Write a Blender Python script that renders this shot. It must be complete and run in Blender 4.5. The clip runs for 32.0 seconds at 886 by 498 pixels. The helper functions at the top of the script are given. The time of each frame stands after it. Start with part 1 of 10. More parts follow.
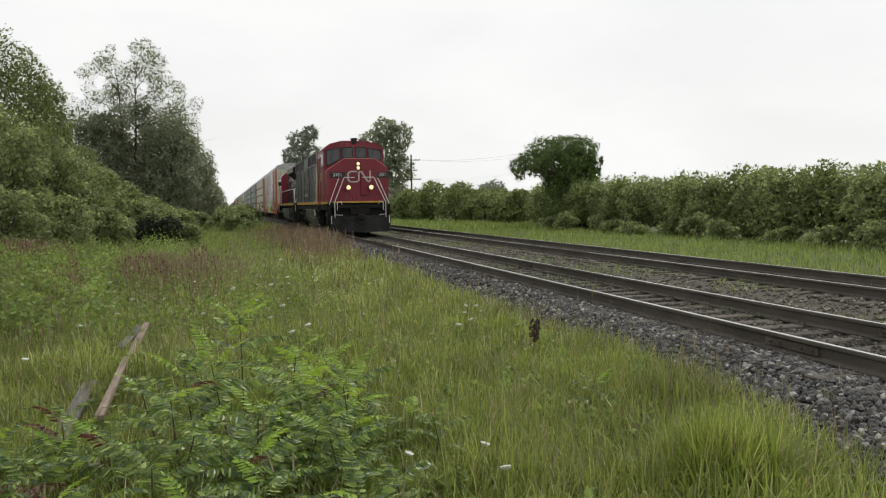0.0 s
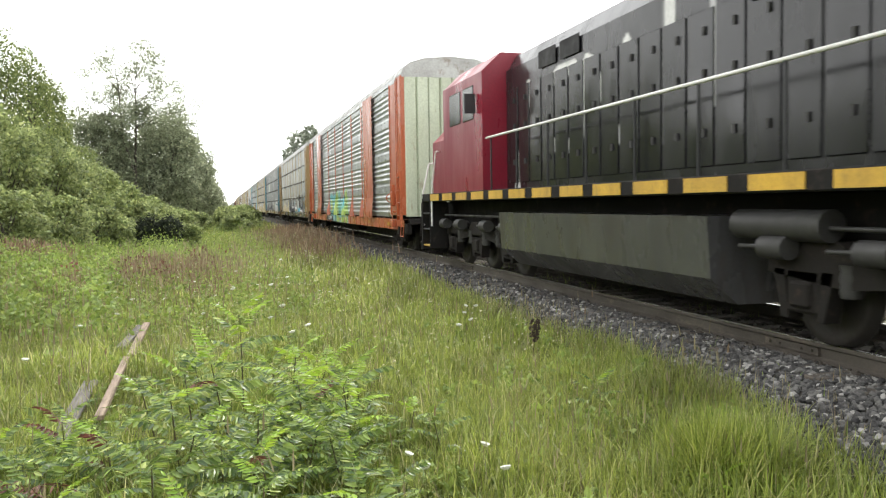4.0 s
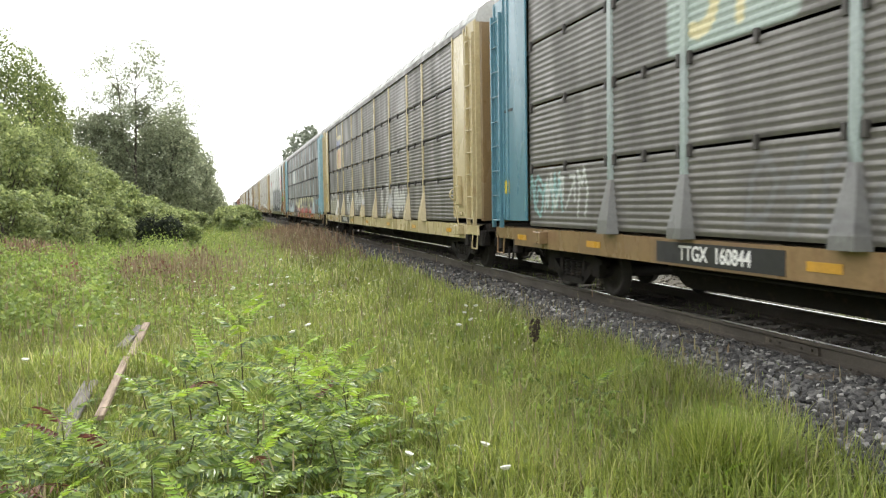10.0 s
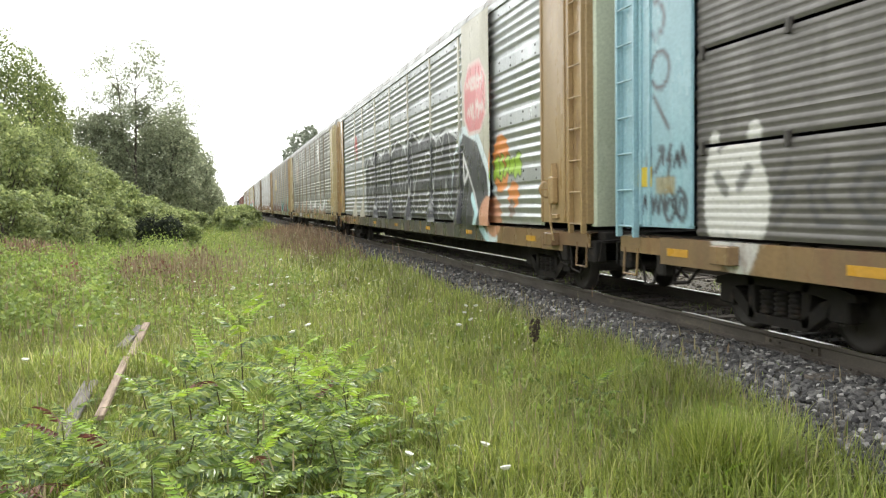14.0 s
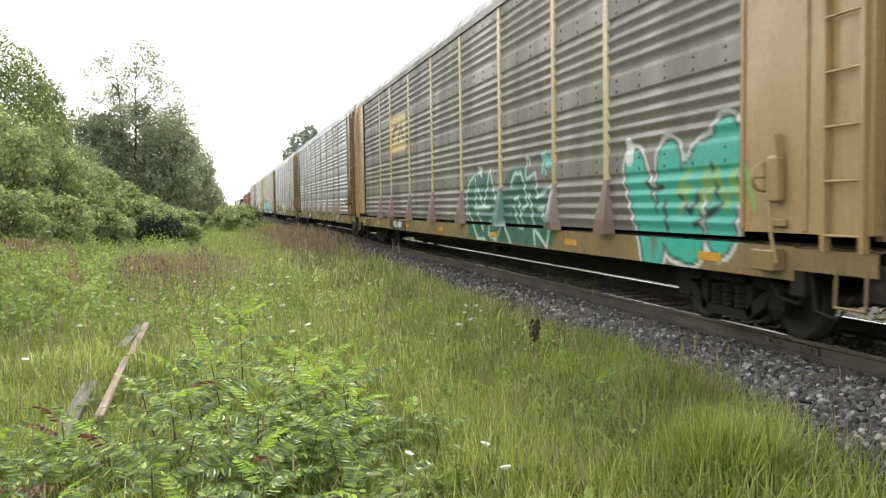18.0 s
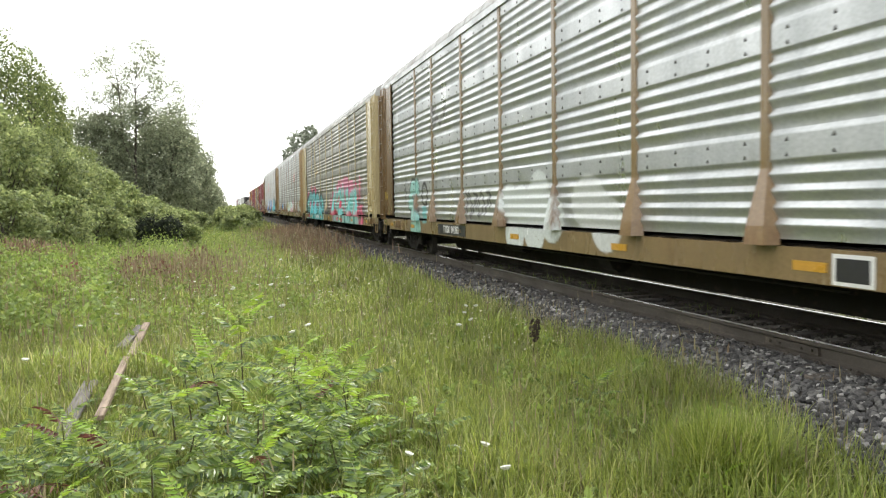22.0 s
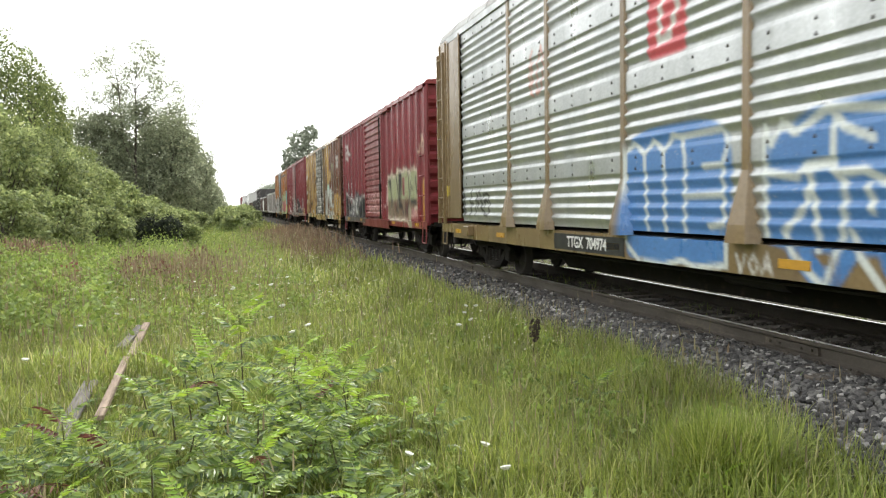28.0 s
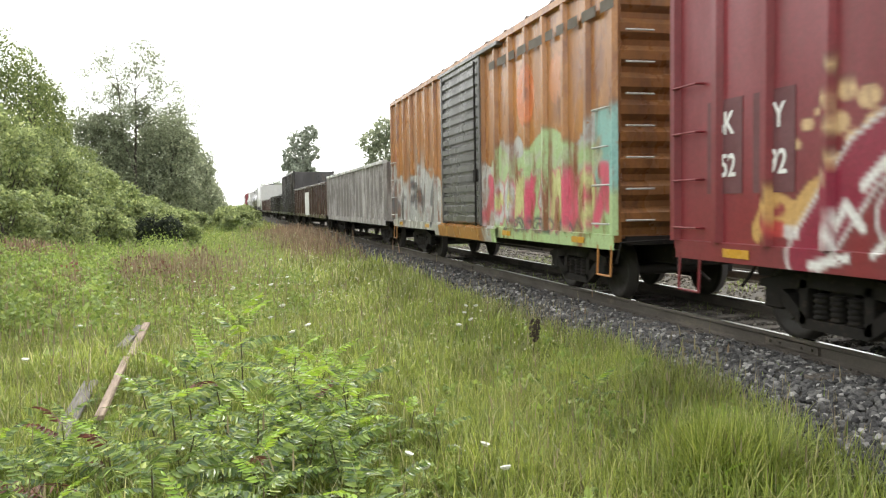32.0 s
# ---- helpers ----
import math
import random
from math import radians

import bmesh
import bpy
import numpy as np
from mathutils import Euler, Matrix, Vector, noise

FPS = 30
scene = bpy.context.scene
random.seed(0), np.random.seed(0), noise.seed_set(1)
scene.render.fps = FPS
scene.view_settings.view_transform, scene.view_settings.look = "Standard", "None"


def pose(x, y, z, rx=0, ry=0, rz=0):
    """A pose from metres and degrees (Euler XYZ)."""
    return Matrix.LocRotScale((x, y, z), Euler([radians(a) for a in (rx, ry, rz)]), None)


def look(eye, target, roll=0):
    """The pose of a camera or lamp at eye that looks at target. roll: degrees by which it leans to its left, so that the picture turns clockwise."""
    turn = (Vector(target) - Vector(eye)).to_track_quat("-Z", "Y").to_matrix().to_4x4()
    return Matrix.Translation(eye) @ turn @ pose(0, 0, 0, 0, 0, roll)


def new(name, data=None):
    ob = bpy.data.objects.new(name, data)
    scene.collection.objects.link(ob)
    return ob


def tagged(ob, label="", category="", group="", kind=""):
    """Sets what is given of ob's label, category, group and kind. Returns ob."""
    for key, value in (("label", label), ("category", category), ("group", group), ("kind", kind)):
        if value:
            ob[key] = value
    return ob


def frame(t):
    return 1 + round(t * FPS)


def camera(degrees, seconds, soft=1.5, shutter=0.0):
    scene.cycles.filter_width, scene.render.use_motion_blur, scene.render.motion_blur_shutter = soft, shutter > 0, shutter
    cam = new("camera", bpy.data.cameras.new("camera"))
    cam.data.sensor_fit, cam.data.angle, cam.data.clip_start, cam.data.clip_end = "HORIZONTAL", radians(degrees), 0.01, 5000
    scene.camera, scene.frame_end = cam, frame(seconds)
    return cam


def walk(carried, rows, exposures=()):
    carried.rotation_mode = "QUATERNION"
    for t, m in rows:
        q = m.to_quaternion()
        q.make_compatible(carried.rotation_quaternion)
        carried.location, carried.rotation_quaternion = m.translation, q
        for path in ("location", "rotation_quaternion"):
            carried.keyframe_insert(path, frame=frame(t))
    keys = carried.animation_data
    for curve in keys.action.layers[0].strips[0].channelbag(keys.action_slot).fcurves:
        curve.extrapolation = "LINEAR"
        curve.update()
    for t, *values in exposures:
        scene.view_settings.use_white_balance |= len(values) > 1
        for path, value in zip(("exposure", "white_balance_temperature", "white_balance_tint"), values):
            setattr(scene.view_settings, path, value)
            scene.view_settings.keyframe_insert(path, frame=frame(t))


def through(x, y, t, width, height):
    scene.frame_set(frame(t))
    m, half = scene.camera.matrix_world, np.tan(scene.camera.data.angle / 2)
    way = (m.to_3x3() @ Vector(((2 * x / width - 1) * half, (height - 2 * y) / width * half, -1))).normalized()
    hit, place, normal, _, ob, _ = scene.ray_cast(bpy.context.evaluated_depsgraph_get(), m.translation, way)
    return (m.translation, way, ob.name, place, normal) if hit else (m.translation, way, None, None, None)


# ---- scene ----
TRACK = 6.534           # lateral distance of the near track's centre line
TRACK2 = 10.858         # centre line of the second track
ALONG = 0.96            # true length of the train's cars against the drawn lengths below
SPEED = 14.89           # metres per second, towards -y
LEAD = 109.27           # y at the start of the train's zero mark (gap behind the first car carrier)


def berth(mark):
    """Where a car stands behind the zero mark: the drawn mark, shortened, with the slack of the couplings."""
    return ALONG * mark + float(np.interp(mark, [-62, -40, -14, 14, 71, 99, 185, 270, 326, 345, 366, 420], [0.05, 0.1, 0.3, 0.45, 0.52, 0.42, 0.0, -0.25, -0.1, -0.05, -0.05, 0.0]))



cam = camera(57.193, 32.0, soft=1.2, shutter=0.1)
EYE = (0.0, 0.0, 1.461)
VIEW = look(EYE, (0.2579, 0.9646, 1.461 - 0.05559), -0.901)
walk(cam, [(0, VIEW), (32, VIEW)],
     exposures=[(0, -1.16), (0.8, -1.14), (1.6, -0.86), (2.4, -0.24), (3.2, 0.26), (4.5, 0.1), (6.0, 0.08), (7.0, 0.16), (8.0, 0.24), (16.0, 0.24), (18.0, 0.18), (20.0, 0.13), (28.0, 0.12), (30.0, 0.22), (32.0, 0.22)])

# ---- daylight: bright haze over a thin blue sky, soft sun from beyond the tracks ----
SUN_ELEV, SUN_AZ = radians(58), radians(50)      # azimuth from +y towards +x
world = bpy.data.worlds.new("hazy_sky")
scene.world = world
world.use_nodes = True
wn, wl = world.node_tree.nodes, world.node_tree.links
wn.clear()
w_out, w_bg = wn.new("ShaderNodeOutputWorld"), wn.new("ShaderNodeBackground")
w_sky = wn.new("ShaderNodeTexSky")
w_sky.sky_type, w_sky.sun_disc = "NISHITA", False
w_sky.sun_elevation, w_sky.sun_rotation = SUN_ELEV, SUN_AZ
w_sky.air_density, w_sky.dust_density = 1.2, 3.0
w_co, w_no, w_ramp, w_mix = wn.new("ShaderNodeTexCoord"), wn.new("ShaderNodeTexNoise"), wn.new("ShaderNodeMapRange"), wn.new("ShaderNodeMix")
w_no.inputs["Scale"].default_value, w_no.inputs["Detail"].default_value = 2.6, 5.0
w_map = wn.new("ShaderNodeMapping")
w_map.inputs["Scale"].default_value = (1.0, 1.0, 2.6)
w_ramp.inputs["From Min"].default_value, w_ramp.inputs["From Max"].default_value = 0.36, 0.56
w_ramp.inputs["To Min"].default_value, w_ramp.inputs["To Max"].default_value = 0.90, 1.0
w_mix.data_type = "RGBA"
w_mix.inputs["B"].default_value = (17.3, 17.4, 17.2, 1)
wl.new(w_co.outputs["Generated"], w_map.inputs["Vector"])
wl.new(w_map.outputs["Vector"], w_no.inputs["Vector"])
wl.new(w_no.outputs["Fac"], w_ramp.inputs["Value"])
wl.new(w_ramp.outputs["Result"], w_mix.inputs["Factor"])
wl.new(w_sky.outputs["Color"], w_mix.inputs["A"])
wl.new(w_mix.outputs["Result"], w_bg.inputs["Color"])
w_bg.inputs["Strength"].default_value = 0.125
wl.new(w_bg.outputs["Background"], w_out.inputs["Surface"])

sun_data = bpy.data.lights.new("sun", "SUN")
sun_data.energy, sun_data.angle, sun_data.color = 2.7, radians(11), (1.0, 0.96, 0.88)
sun = new("sun", sun_data)
SUN_DIR = Vector((math.sin(SUN_AZ) * math.cos(SUN_ELEV), math.cos(SUN_AZ) * math.cos(SUN_ELEV), math.sin(SUN_ELEV)))
sun.matrix_world = look(SUN_DIR * 60, (0, 0, 0))


# ---- materials ----
def nodes_of(name):
    m = bpy.data.materials.new(name)
    m.use_nodes = True
    n, l = m.node_tree.nodes, m.node_tree.links
    return m, n, l, n["Principled BSDF"]


def mixed(n, l, fac, a, b):
    """A colour mix node's result; a, b and fac are sockets or values."""
    mx = n.new("ShaderNodeMix")
    mx.data_type = "RGBA"
    for key, val in (("Factor", fac), ("A", a), ("B", b)):
        if isinstance(val, bpy.types.NodeSocket):
            l.new(val, mx.inputs[key])
        elif key == "Factor":
            mx.inputs[key].default_value = val
        else:
            mx.inputs[key].default_value = (*val[:3], 1)
    return mx.outputs["Result"]


def noise_of(n, l, scale, detail=4.0, stretch=(1, 1, 1), lo=0.35, hi=0.65, rough=0.6):
    co, mp, no, mr = n.new("ShaderNodeTexCoord"), n.new("ShaderNodeMapping"), n.new("ShaderNodeTexNoise"), n.new("ShaderNodeMapRange")
    mp.inputs["Scale"].default_value = stretch
    no.inputs["Scale"].default_value, no.inputs["Detail"].default_value, no.inputs["Roughness"].default_value = scale, detail, rough
    mr.inputs["From Min"].default_value, mr.inputs["From Max"].default_value = lo, hi
    inf = n.new("ShaderNodeObjectInfo")
    add = n.new("ShaderNodeVectorMath")
    add.operation = "ADD"
    l.new(co.outputs["Object"], mp.inputs["Vector"])
    l.new(mp.outputs["Vector"], add.inputs[0])
    l.new(inf.outputs["Random"], add.inputs[1])
    l.new(add.outputs["Vector"], no.inputs["Vector"])
    l.new(no.outputs["Fac"], mr.inputs["Value"])
    return mr.outputs["Result"], no.outputs["Fac"]


def surface(name, base, second, third=None, rough=0.6, metal=0.0, scale=1.2, stretch=(1, 1, 1), fine=30.0,
            amount=1.0, third_lo=0.56, third_hi=0.68, bump=0.15, painted=False, vary=0.0, sheen=0.5):
    """Two-scale weathered surface: base and second mixed by large stains, third as sparse wear, fine grain in colour and relief."""
    m, n, l, bsdf = nodes_of(name)
    big, _ = noise_of(n, l, scale, 5.0, stretch)
    sc = n.new("ShaderNodeMath")
    sc.operation = "MULTIPLY"
    l.new(big, sc.inputs[0])
    sc.inputs[1].default_value = amount
    col = mixed(n, l, sc.outputs[0], base, second)
    grain, raw = noise_of(n, l, fine, 4.0, (1, 1, 1), 0.3, 0.7)
    if painted:
        at = n.new("ShaderNodeAttribute")
        at.attribute_name = "paint"
        keep, _ = noise_of(n, l, 14.0, 4.0, (1, 1, 1), 0.24, 0.36)
        mul = n.new("ShaderNodeMath")
        mul.operation = "MULTIPLY"
        l.new(at.outputs["Alpha"], mul.inputs[0])
        l.new(keep, mul.inputs[1])
        col = mixed(n, l, mul.outputs[0], col, at.outputs["Color"])
        if metal:
            dull = n.new("ShaderNodeMapRange")
            dull.inputs["To Min"].default_value, dull.inputs["To Max"].default_value = metal, 0.0
            l.new(mul.outputs[0], dull.inputs["Value"])
            l.new(dull.outputs["Result"], bsdf.inputs["Metallic"])
    if third is not None:
        wear, _ = noise_of(n, l, scale * 2.3, 6.0, stretch, third_lo, third_hi, 0.7)
        col = mixed(n, l, wear, col, third)
    g = n.new("ShaderNodeMapRange")
    g.inputs["To Min"].default_value, g.inputs["To Max"].default_value = 0.84, 1.1
    l.new(grain, g.inputs["Value"])
    hs = n.new("ShaderNodeHueSaturation")
    l.new(g.outputs["Result"], hs.inputs["Value"])
    l.new(col, hs.inputs["Color"])
    out = hs.outputs["Color"]
    if vary:
        inf, mr, h2 = n.new("ShaderNodeObjectInfo"), n.new("ShaderNodeMapRange"), n.new("ShaderNodeHueSaturation")
        mr.inputs["To Min"].default_value, mr.inputs["To Max"].default_value = 1 - vary, 1 + vary
        l.new(inf.outputs["Random"], mr.inputs["Value"])
        l.new(mr.outputs["Result"], h2.inputs["Value"])
        l.new(out, h2.inputs["Color"])
        out = h2.outputs["Color"]
    l.new(out, bsdf.inputs["Base Color"])
    rr = n.new("ShaderNodeMapRange")
    rr.inputs["To Min"].default_value, rr.inputs["To Max"].default_value = max(0.05, rough - 0.12), min(1, rough + 0.15)
    l.new(big, rr.inputs["Value"])
    l.new(rr.outputs["Result"], bsdf.inputs["Roughness"])
    bsdf.inputs["Metallic"].default_value = metal
    bsdf.inputs["Specular IOR Level"].default_value = sheen
    if bump:
        b = n.new("ShaderNodeBump")
        b.inputs["Strength"].default_value, b.inputs["Distance"].default_value = bump, 0.01
        l.new(raw, b.inputs["Height"])
        l.new(b.outputs["Normal"], bsdf.inputs["Normal"])
    return m


def leaf_material(name, dark, light, accent, rough=0.5, through=0.35, hue=0.02, patch=None, spread=(0.72, 1.22)):
    """Foliage: colour varied leaf by leaf, some light passing through; patch is the colour of drier or lusher stretches."""
    m, n, l, bsdf = nodes_of(name)
    geo = n.new("ShaderNodeNewGeometry")
    ramp = n.new("ShaderNodeValToRGB")
    e = ramp.color_ramp.elements
    e[0].color, e[1].color = (*dark, 1), (*light, 1)
    e[1].position = 0.86
    x = e.new(1.0)
    x.color = (*accent, 1)
    l.new(geo.outputs["Random Per Island"], ramp.inputs["Fac"])
    big, _ = noise_of(n, l, 0.9, 3.0)
    hs = n.new("ShaderNodeHueSaturation")
    mr = n.new("ShaderNodeMapRange")
    mr.inputs["To Min"].default_value, mr.inputs["To Max"].default_value = spread
    l.new(big, mr.inputs["Value"])
    l.new(mr.outputs["Result"], hs.inputs["Value"])
    leafy = ramp.outputs["Color"]
    if patch:
        where, _ = noise_of(n, l, 0.42, 4.0, (1, 1, 0.2), 0.5, 0.68)
        part_way = n.new("ShaderNodeMath")
        part_way.operation = "MULTIPLY"
        part_way.inputs[1].default_value = 0.6
        l.new(where, part_way.inputs[0])
        leafy = mixed(n, l, part_way.outputs[0], leafy, patch)
    l.new(leafy, hs.inputs["Color"])
    l.new(hs.outputs["Color"], bsdf.inputs["Base Color"])
    bsdf.inputs["Roughness"].default_value = rough
    tr, mx = n.new("ShaderNodeBsdfTranslucent"), n.new("ShaderNodeMixShader")
    h3 = n.new("ShaderNodeHueSaturation")
    h3.inputs["Hue"].default_value, h3.inputs["Value"].default_value = 0.5 - hue, 1.35
    l.new(hs.outputs["Color"], h3.inputs["Color"])
    l.new(h3.outputs["Color"], tr.inputs["Color"])
    mx.inputs["Fac"].default_value = through
    l.new(bsdf.outputs["BSDF"], mx.inputs[1])
    l.new(tr.outputs["BSDF"], mx.inputs[2])
    l.new(mx.outputs["Shader"], n["Material Output"].inputs["Surface"])
    return m


def plain(name, col, rough=0.5, metal=0.0, grain=0.12):
    return surface(name, col, tuple(c * (1 - grain) for c in col), rough=rough, metal=metal, scale=3.0, fine=40.0, bump=0.05)


def glow(name, col, power):
    m, n, l, bsdf = nodes_of(name)
    bsdf.inputs["Emission Color"].default_value, bsdf.inputs["Emission Strength"].default_value = (*col, 1), power
    bsdf.inputs["Base Color"].default_value = (0.8, 0.75, 0.6, 1)
    return m


def stone_material(name, dark, mid, pale, white, bump=0.4):
    """Crushed stone: each stone its own grey, a few nearly white."""
    m, n, l, bsdf = nodes_of(name)
    geo, ramp = n.new("ShaderNodeNewGeometry"), n.new("ShaderNodeValToRGB")
    e = ramp.color_ramp.elements
    e[0].color, e[1].color = (*dark, 1), (*white, 1)
    for at, col in ((0.45, mid), (0.86, pale)):
        e.new(at).color = (*col, 1)
    l.new(geo.outputs["Random Per Island"], ramp.inputs["Fac"])
    grain, raw = noise_of(n, l, 55.0, 4.0, (1, 1, 1), 0.3, 0.7)
    g, hs, b = n.new("ShaderNodeMapRange"), n.new("ShaderNodeHueSaturation"), n.new("ShaderNodeBump")
    g.inputs["To Min"].default_value, g.inputs["To Max"].default_value = 0.75, 1.2
    l.new(grain, g.inputs["Value"])
    l.new(g.outputs["Result"], hs.inputs["Value"])
    l.new(ramp.outputs["Color"], hs.inputs["Color"])
    l.new(hs.outputs["Color"], bsdf.inputs["Base Color"])
    bsdf.inputs["Roughness"].default_value = 0.85
    b.inputs["Strength"].default_value, b.inputs["Distance"].default_value = bump, 0.008
    l.new(raw, b.inputs["Height"])
    l.new(b.outputs["Normal"], bsdf.inputs["Normal"])
    return m


MAT = {}
MAT["soil"] = surface("meadow_soil", (0.085, 0.10, 0.035), (0.12, 0.12, 0.05), (0.05, 0.06, 0.02), 0.95, 0, 0.5, fine=12, bump=0.6)
MAT["ballast_bed"] = surface("ballast_bed", (0.052, 0.047, 0.038), (0.088, 0.078, 0.06), (0.04, 0.037, 0.033), 0.95, 0, 1.4, fine=25, bump=0.9)
MAT["stone"] = stone_material("ballast_stone", (0.028, 0.027, 0.028), (0.065, 0.063, 0.062), (0.13, 0.126, 0.12), (0.38, 0.37, 0.35))
# oily stone, its colour lowered further for the shade beneath passing cars
MAT["stone_oily_shade"] = stone_material("oily_ballast_stone", (0.022, 0.02, 0.016), (0.05, 0.045, 0.036), (0.09, 0.08, 0.064), (0.2, 0.19, 0.16))
MAT["stone_dusty"] = stone_material("dusty_ballast_stone", (0.06, 0.054, 0.04), (0.12, 0.108, 0.084), (0.19, 0.172, 0.135), (0.36, 0.34, 0.29))
MAT["tie"] = surface("tie_timber", (0.055, 0.046, 0.037), (0.10, 0.086, 0.07), (0.03, 0.025, 0.02), 0.9, 0, 3.0, (6, 1, 6), fine=40, bump=0.5, vary=0.25)
MAT["rail_side"] = surface("rusty_rail", (0.092, 0.08, 0.066), (0.07, 0.06, 0.05), (0.125, 0.105, 0.082), 0.8, 0.1, 2.0, (1, 0.4, 1), fine=50, bump=0.2)
MAT["rail_top"] = surface("polished_rail", (0.62, 0.61, 0.59), (0.5, 0.49, 0.47), None, 0.25, 1.0, 2.0, (1, 0.1, 1), bump=0.02)
MAT["grass"] = leaf_material("grass_blades", (0.095, 0.135, 0.026), (0.31, 0.38, 0.085), (0.55, 0.52, 0.26), 0.38, 0.47, patch=(0.215, 0.225, 0.075), spread=(0.66, 1.25))
MAT["grass_lush"] = leaf_material("lush_grass_blades", (0.12, 0.19, 0.024), (0.35, 0.43, 0.08), (0.50, 0.51, 0.17), 0.33, 0.45, spread=(0.75, 1.2))
MAT["grass_dry"] = leaf_material("dry_grass", (0.17, 0.15, 0.08), (0.30, 0.26, 0.15), (0.20, 0.13, 0.08), 0.7, 0.3)
MAT["russet"] = leaf_material("russet_seed_grass", (0.15, 0.10, 0.06), (0.27, 0.19, 0.125), (0.34, 0.27, 0.17), 0.75, 0.3)
MAT["weed"] = leaf_material("broad_weeds", (0.11, 0.175, 0.035), (0.25, 0.34, 0.08), (0.31, 0.39, 0.11), 0.5, 0.4)
MAT["sumac"] = leaf_material("sumac_leaflets", (0.045, 0.095, 0.022), (0.26, 0.37, 0.08), (0.46, 0.52, 0.16), 0.3, 0.4)
MAT["sumac_new"] = leaf_material("young_sumac_leaflets", (0.22, 0.38, 0.04), (0.33, 0.50, 0.06), (0.36, 0.50, 0.08), 0.33, 0.45)
MAT["sumac_red"] = leaf_material("reddish_leaves", (0.10, 0.045, 0.03), (0.17, 0.07, 0.045), (0.2, 0.1, 0.05), 0.5, 0.3)
MAT["shrub"] = leaf_material("shrub_leaves", (0.075, 0.11, 0.035), (0.205, 0.26, 0.085), (0.30, 0.34, 0.12), 0.6, 0.45)
MAT["shrub_light"] = leaf_material("light_shrub_leaves", (0.105, 0.15, 0.058), (0.30, 0.36, 0.145), (0.42, 0.47, 0.21), 0.5, 0.5, spread=(0.62, 1.3))
# leaves greyed and lifted above true foliage colour to carry veiling haze
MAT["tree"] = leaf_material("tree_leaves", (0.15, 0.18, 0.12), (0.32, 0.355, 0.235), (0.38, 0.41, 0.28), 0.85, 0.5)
# far foliage: aerial haze mixed into the leaf colour as pale grey-green
MAT["tree_far_hazed"] = leaf_material("far_tree_leaves", (0.19, 0.22, 0.17), (0.29, 0.32, 0.25), (0.33, 0.36, 0.28), 0.7, 0.3)
# near-black leaf colour holds the shade of a hollow in the bank
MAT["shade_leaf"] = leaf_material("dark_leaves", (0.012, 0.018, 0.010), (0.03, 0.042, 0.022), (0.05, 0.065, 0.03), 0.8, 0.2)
MAT["vine"] = leaf_material("vine_leaves", (0.045, 0.085, 0.02), (0.13, 0.20, 0.045), (0.21, 0.28, 0.06), 0.4, 0.32)
MAT["bark"] = surface("bark", (0.10, 0.085, 0.07), (0.06, 0.05, 0.042), None, 0.95, 0, 4.0, (3, 3, 0.6), fine=20, bump=0.8)
MAT["stem"] = surface("woody_stem", (0.10, 0.075, 0.04), (0.07, 0.09, 0.03), None, 0.8, 0, 6.0, bump=0.2)
MAT["petal"] = plain("lace_flower", (0.75, 0.76, 0.68), 0.8)
MAT["seed"] = plain("dark_seed_head", (0.045, 0.03, 0.018), 0.9)
MAT["board"] = surface("weathered_board", (0.27, 0.205, 0.15), (0.15, 0.115, 0.085), (0.07, 0.05, 0.035), 0.85, 0, 3.0, (8, 0.8, 8), fine=40, bump=0.4)
MAT["board_grey"] = surface("grey_board", (0.15, 0.138, 0.122), (0.09, 0.083, 0.073), None, 0.85, 0, 3.0, (8, 0.8, 8), fine=40, bump=0.4)
MAT["pole"] = surface("pole_timber", (0.10, 0.085, 0.07), (0.07, 0.06, 0.05), None, 0.9, 0, 2.0, (4, 4, 0.5), bump=0.3)
MAT["wire"] = plain("wire", (0.12, 0.12, 0.12), 0.6)
# steel of the train
RUST = (0.16, 0.075, 0.04)
MAT["galv"] = surface("galvanised_panel", (0.54, 0.56, 0.56), (0.43, 0.45, 0.455), (0.34, 0.335, 0.31), 0.38, 0.75, 0.9, (1, 1.2, 0.35), fine=26, bump=0.06, painted=True, third_lo=0.6, third_hi=0.8, vary=0.05)
MAT["galv_warm"] = surface("aged_galvanised_panel", (0.35, 0.345, 0.30), (0.26, 0.26, 0.23), (0.20, 0.19, 0.155), 0.38, 0.65, 0.9, (1, 1.2, 0.35), fine=26, bump=0.06, painted=True, third_lo=0.58, third_hi=0.8, vary=0.05)
MAT["galv_dark"] = surface("grimy_panel", (0.155, 0.148, 0.137), (0.11, 0.105, 0.097), (0.075, 0.07, 0.063), 0.42, 0.4, 0.9, (1, 1.2, 0.35), fine=26, bump=0.06, painted=True, third_lo=0.58, third_hi=0.8, vary=0.05)
MAT["galv_mid"] = surface("grey_panel", (0.45, 0.455, 0.44), (0.33, 0.335, 0.325), (0.24, 0.235, 0.215), 0.38, 0.6, 0.9, (1, 1.2, 0.35), fine=26, bump=0.06, painted=True, third_lo=0.58, third_hi=0.8, vary=0.05)


def paintwork(name, col, fade=0.75, wear=RUST, lo=0.6, hi=0.75, rough=0.27, stretch=(1, 1, 0.3), sheen=0.5):
    return surface(name, col, tuple(c * fade for c in col), wear, rough, 0.0, 1.1, stretch, fine=24, bump=0.08,
                   painted=True, third_lo=lo, third_hi=hi, vary=0.04, sheen=sheen)


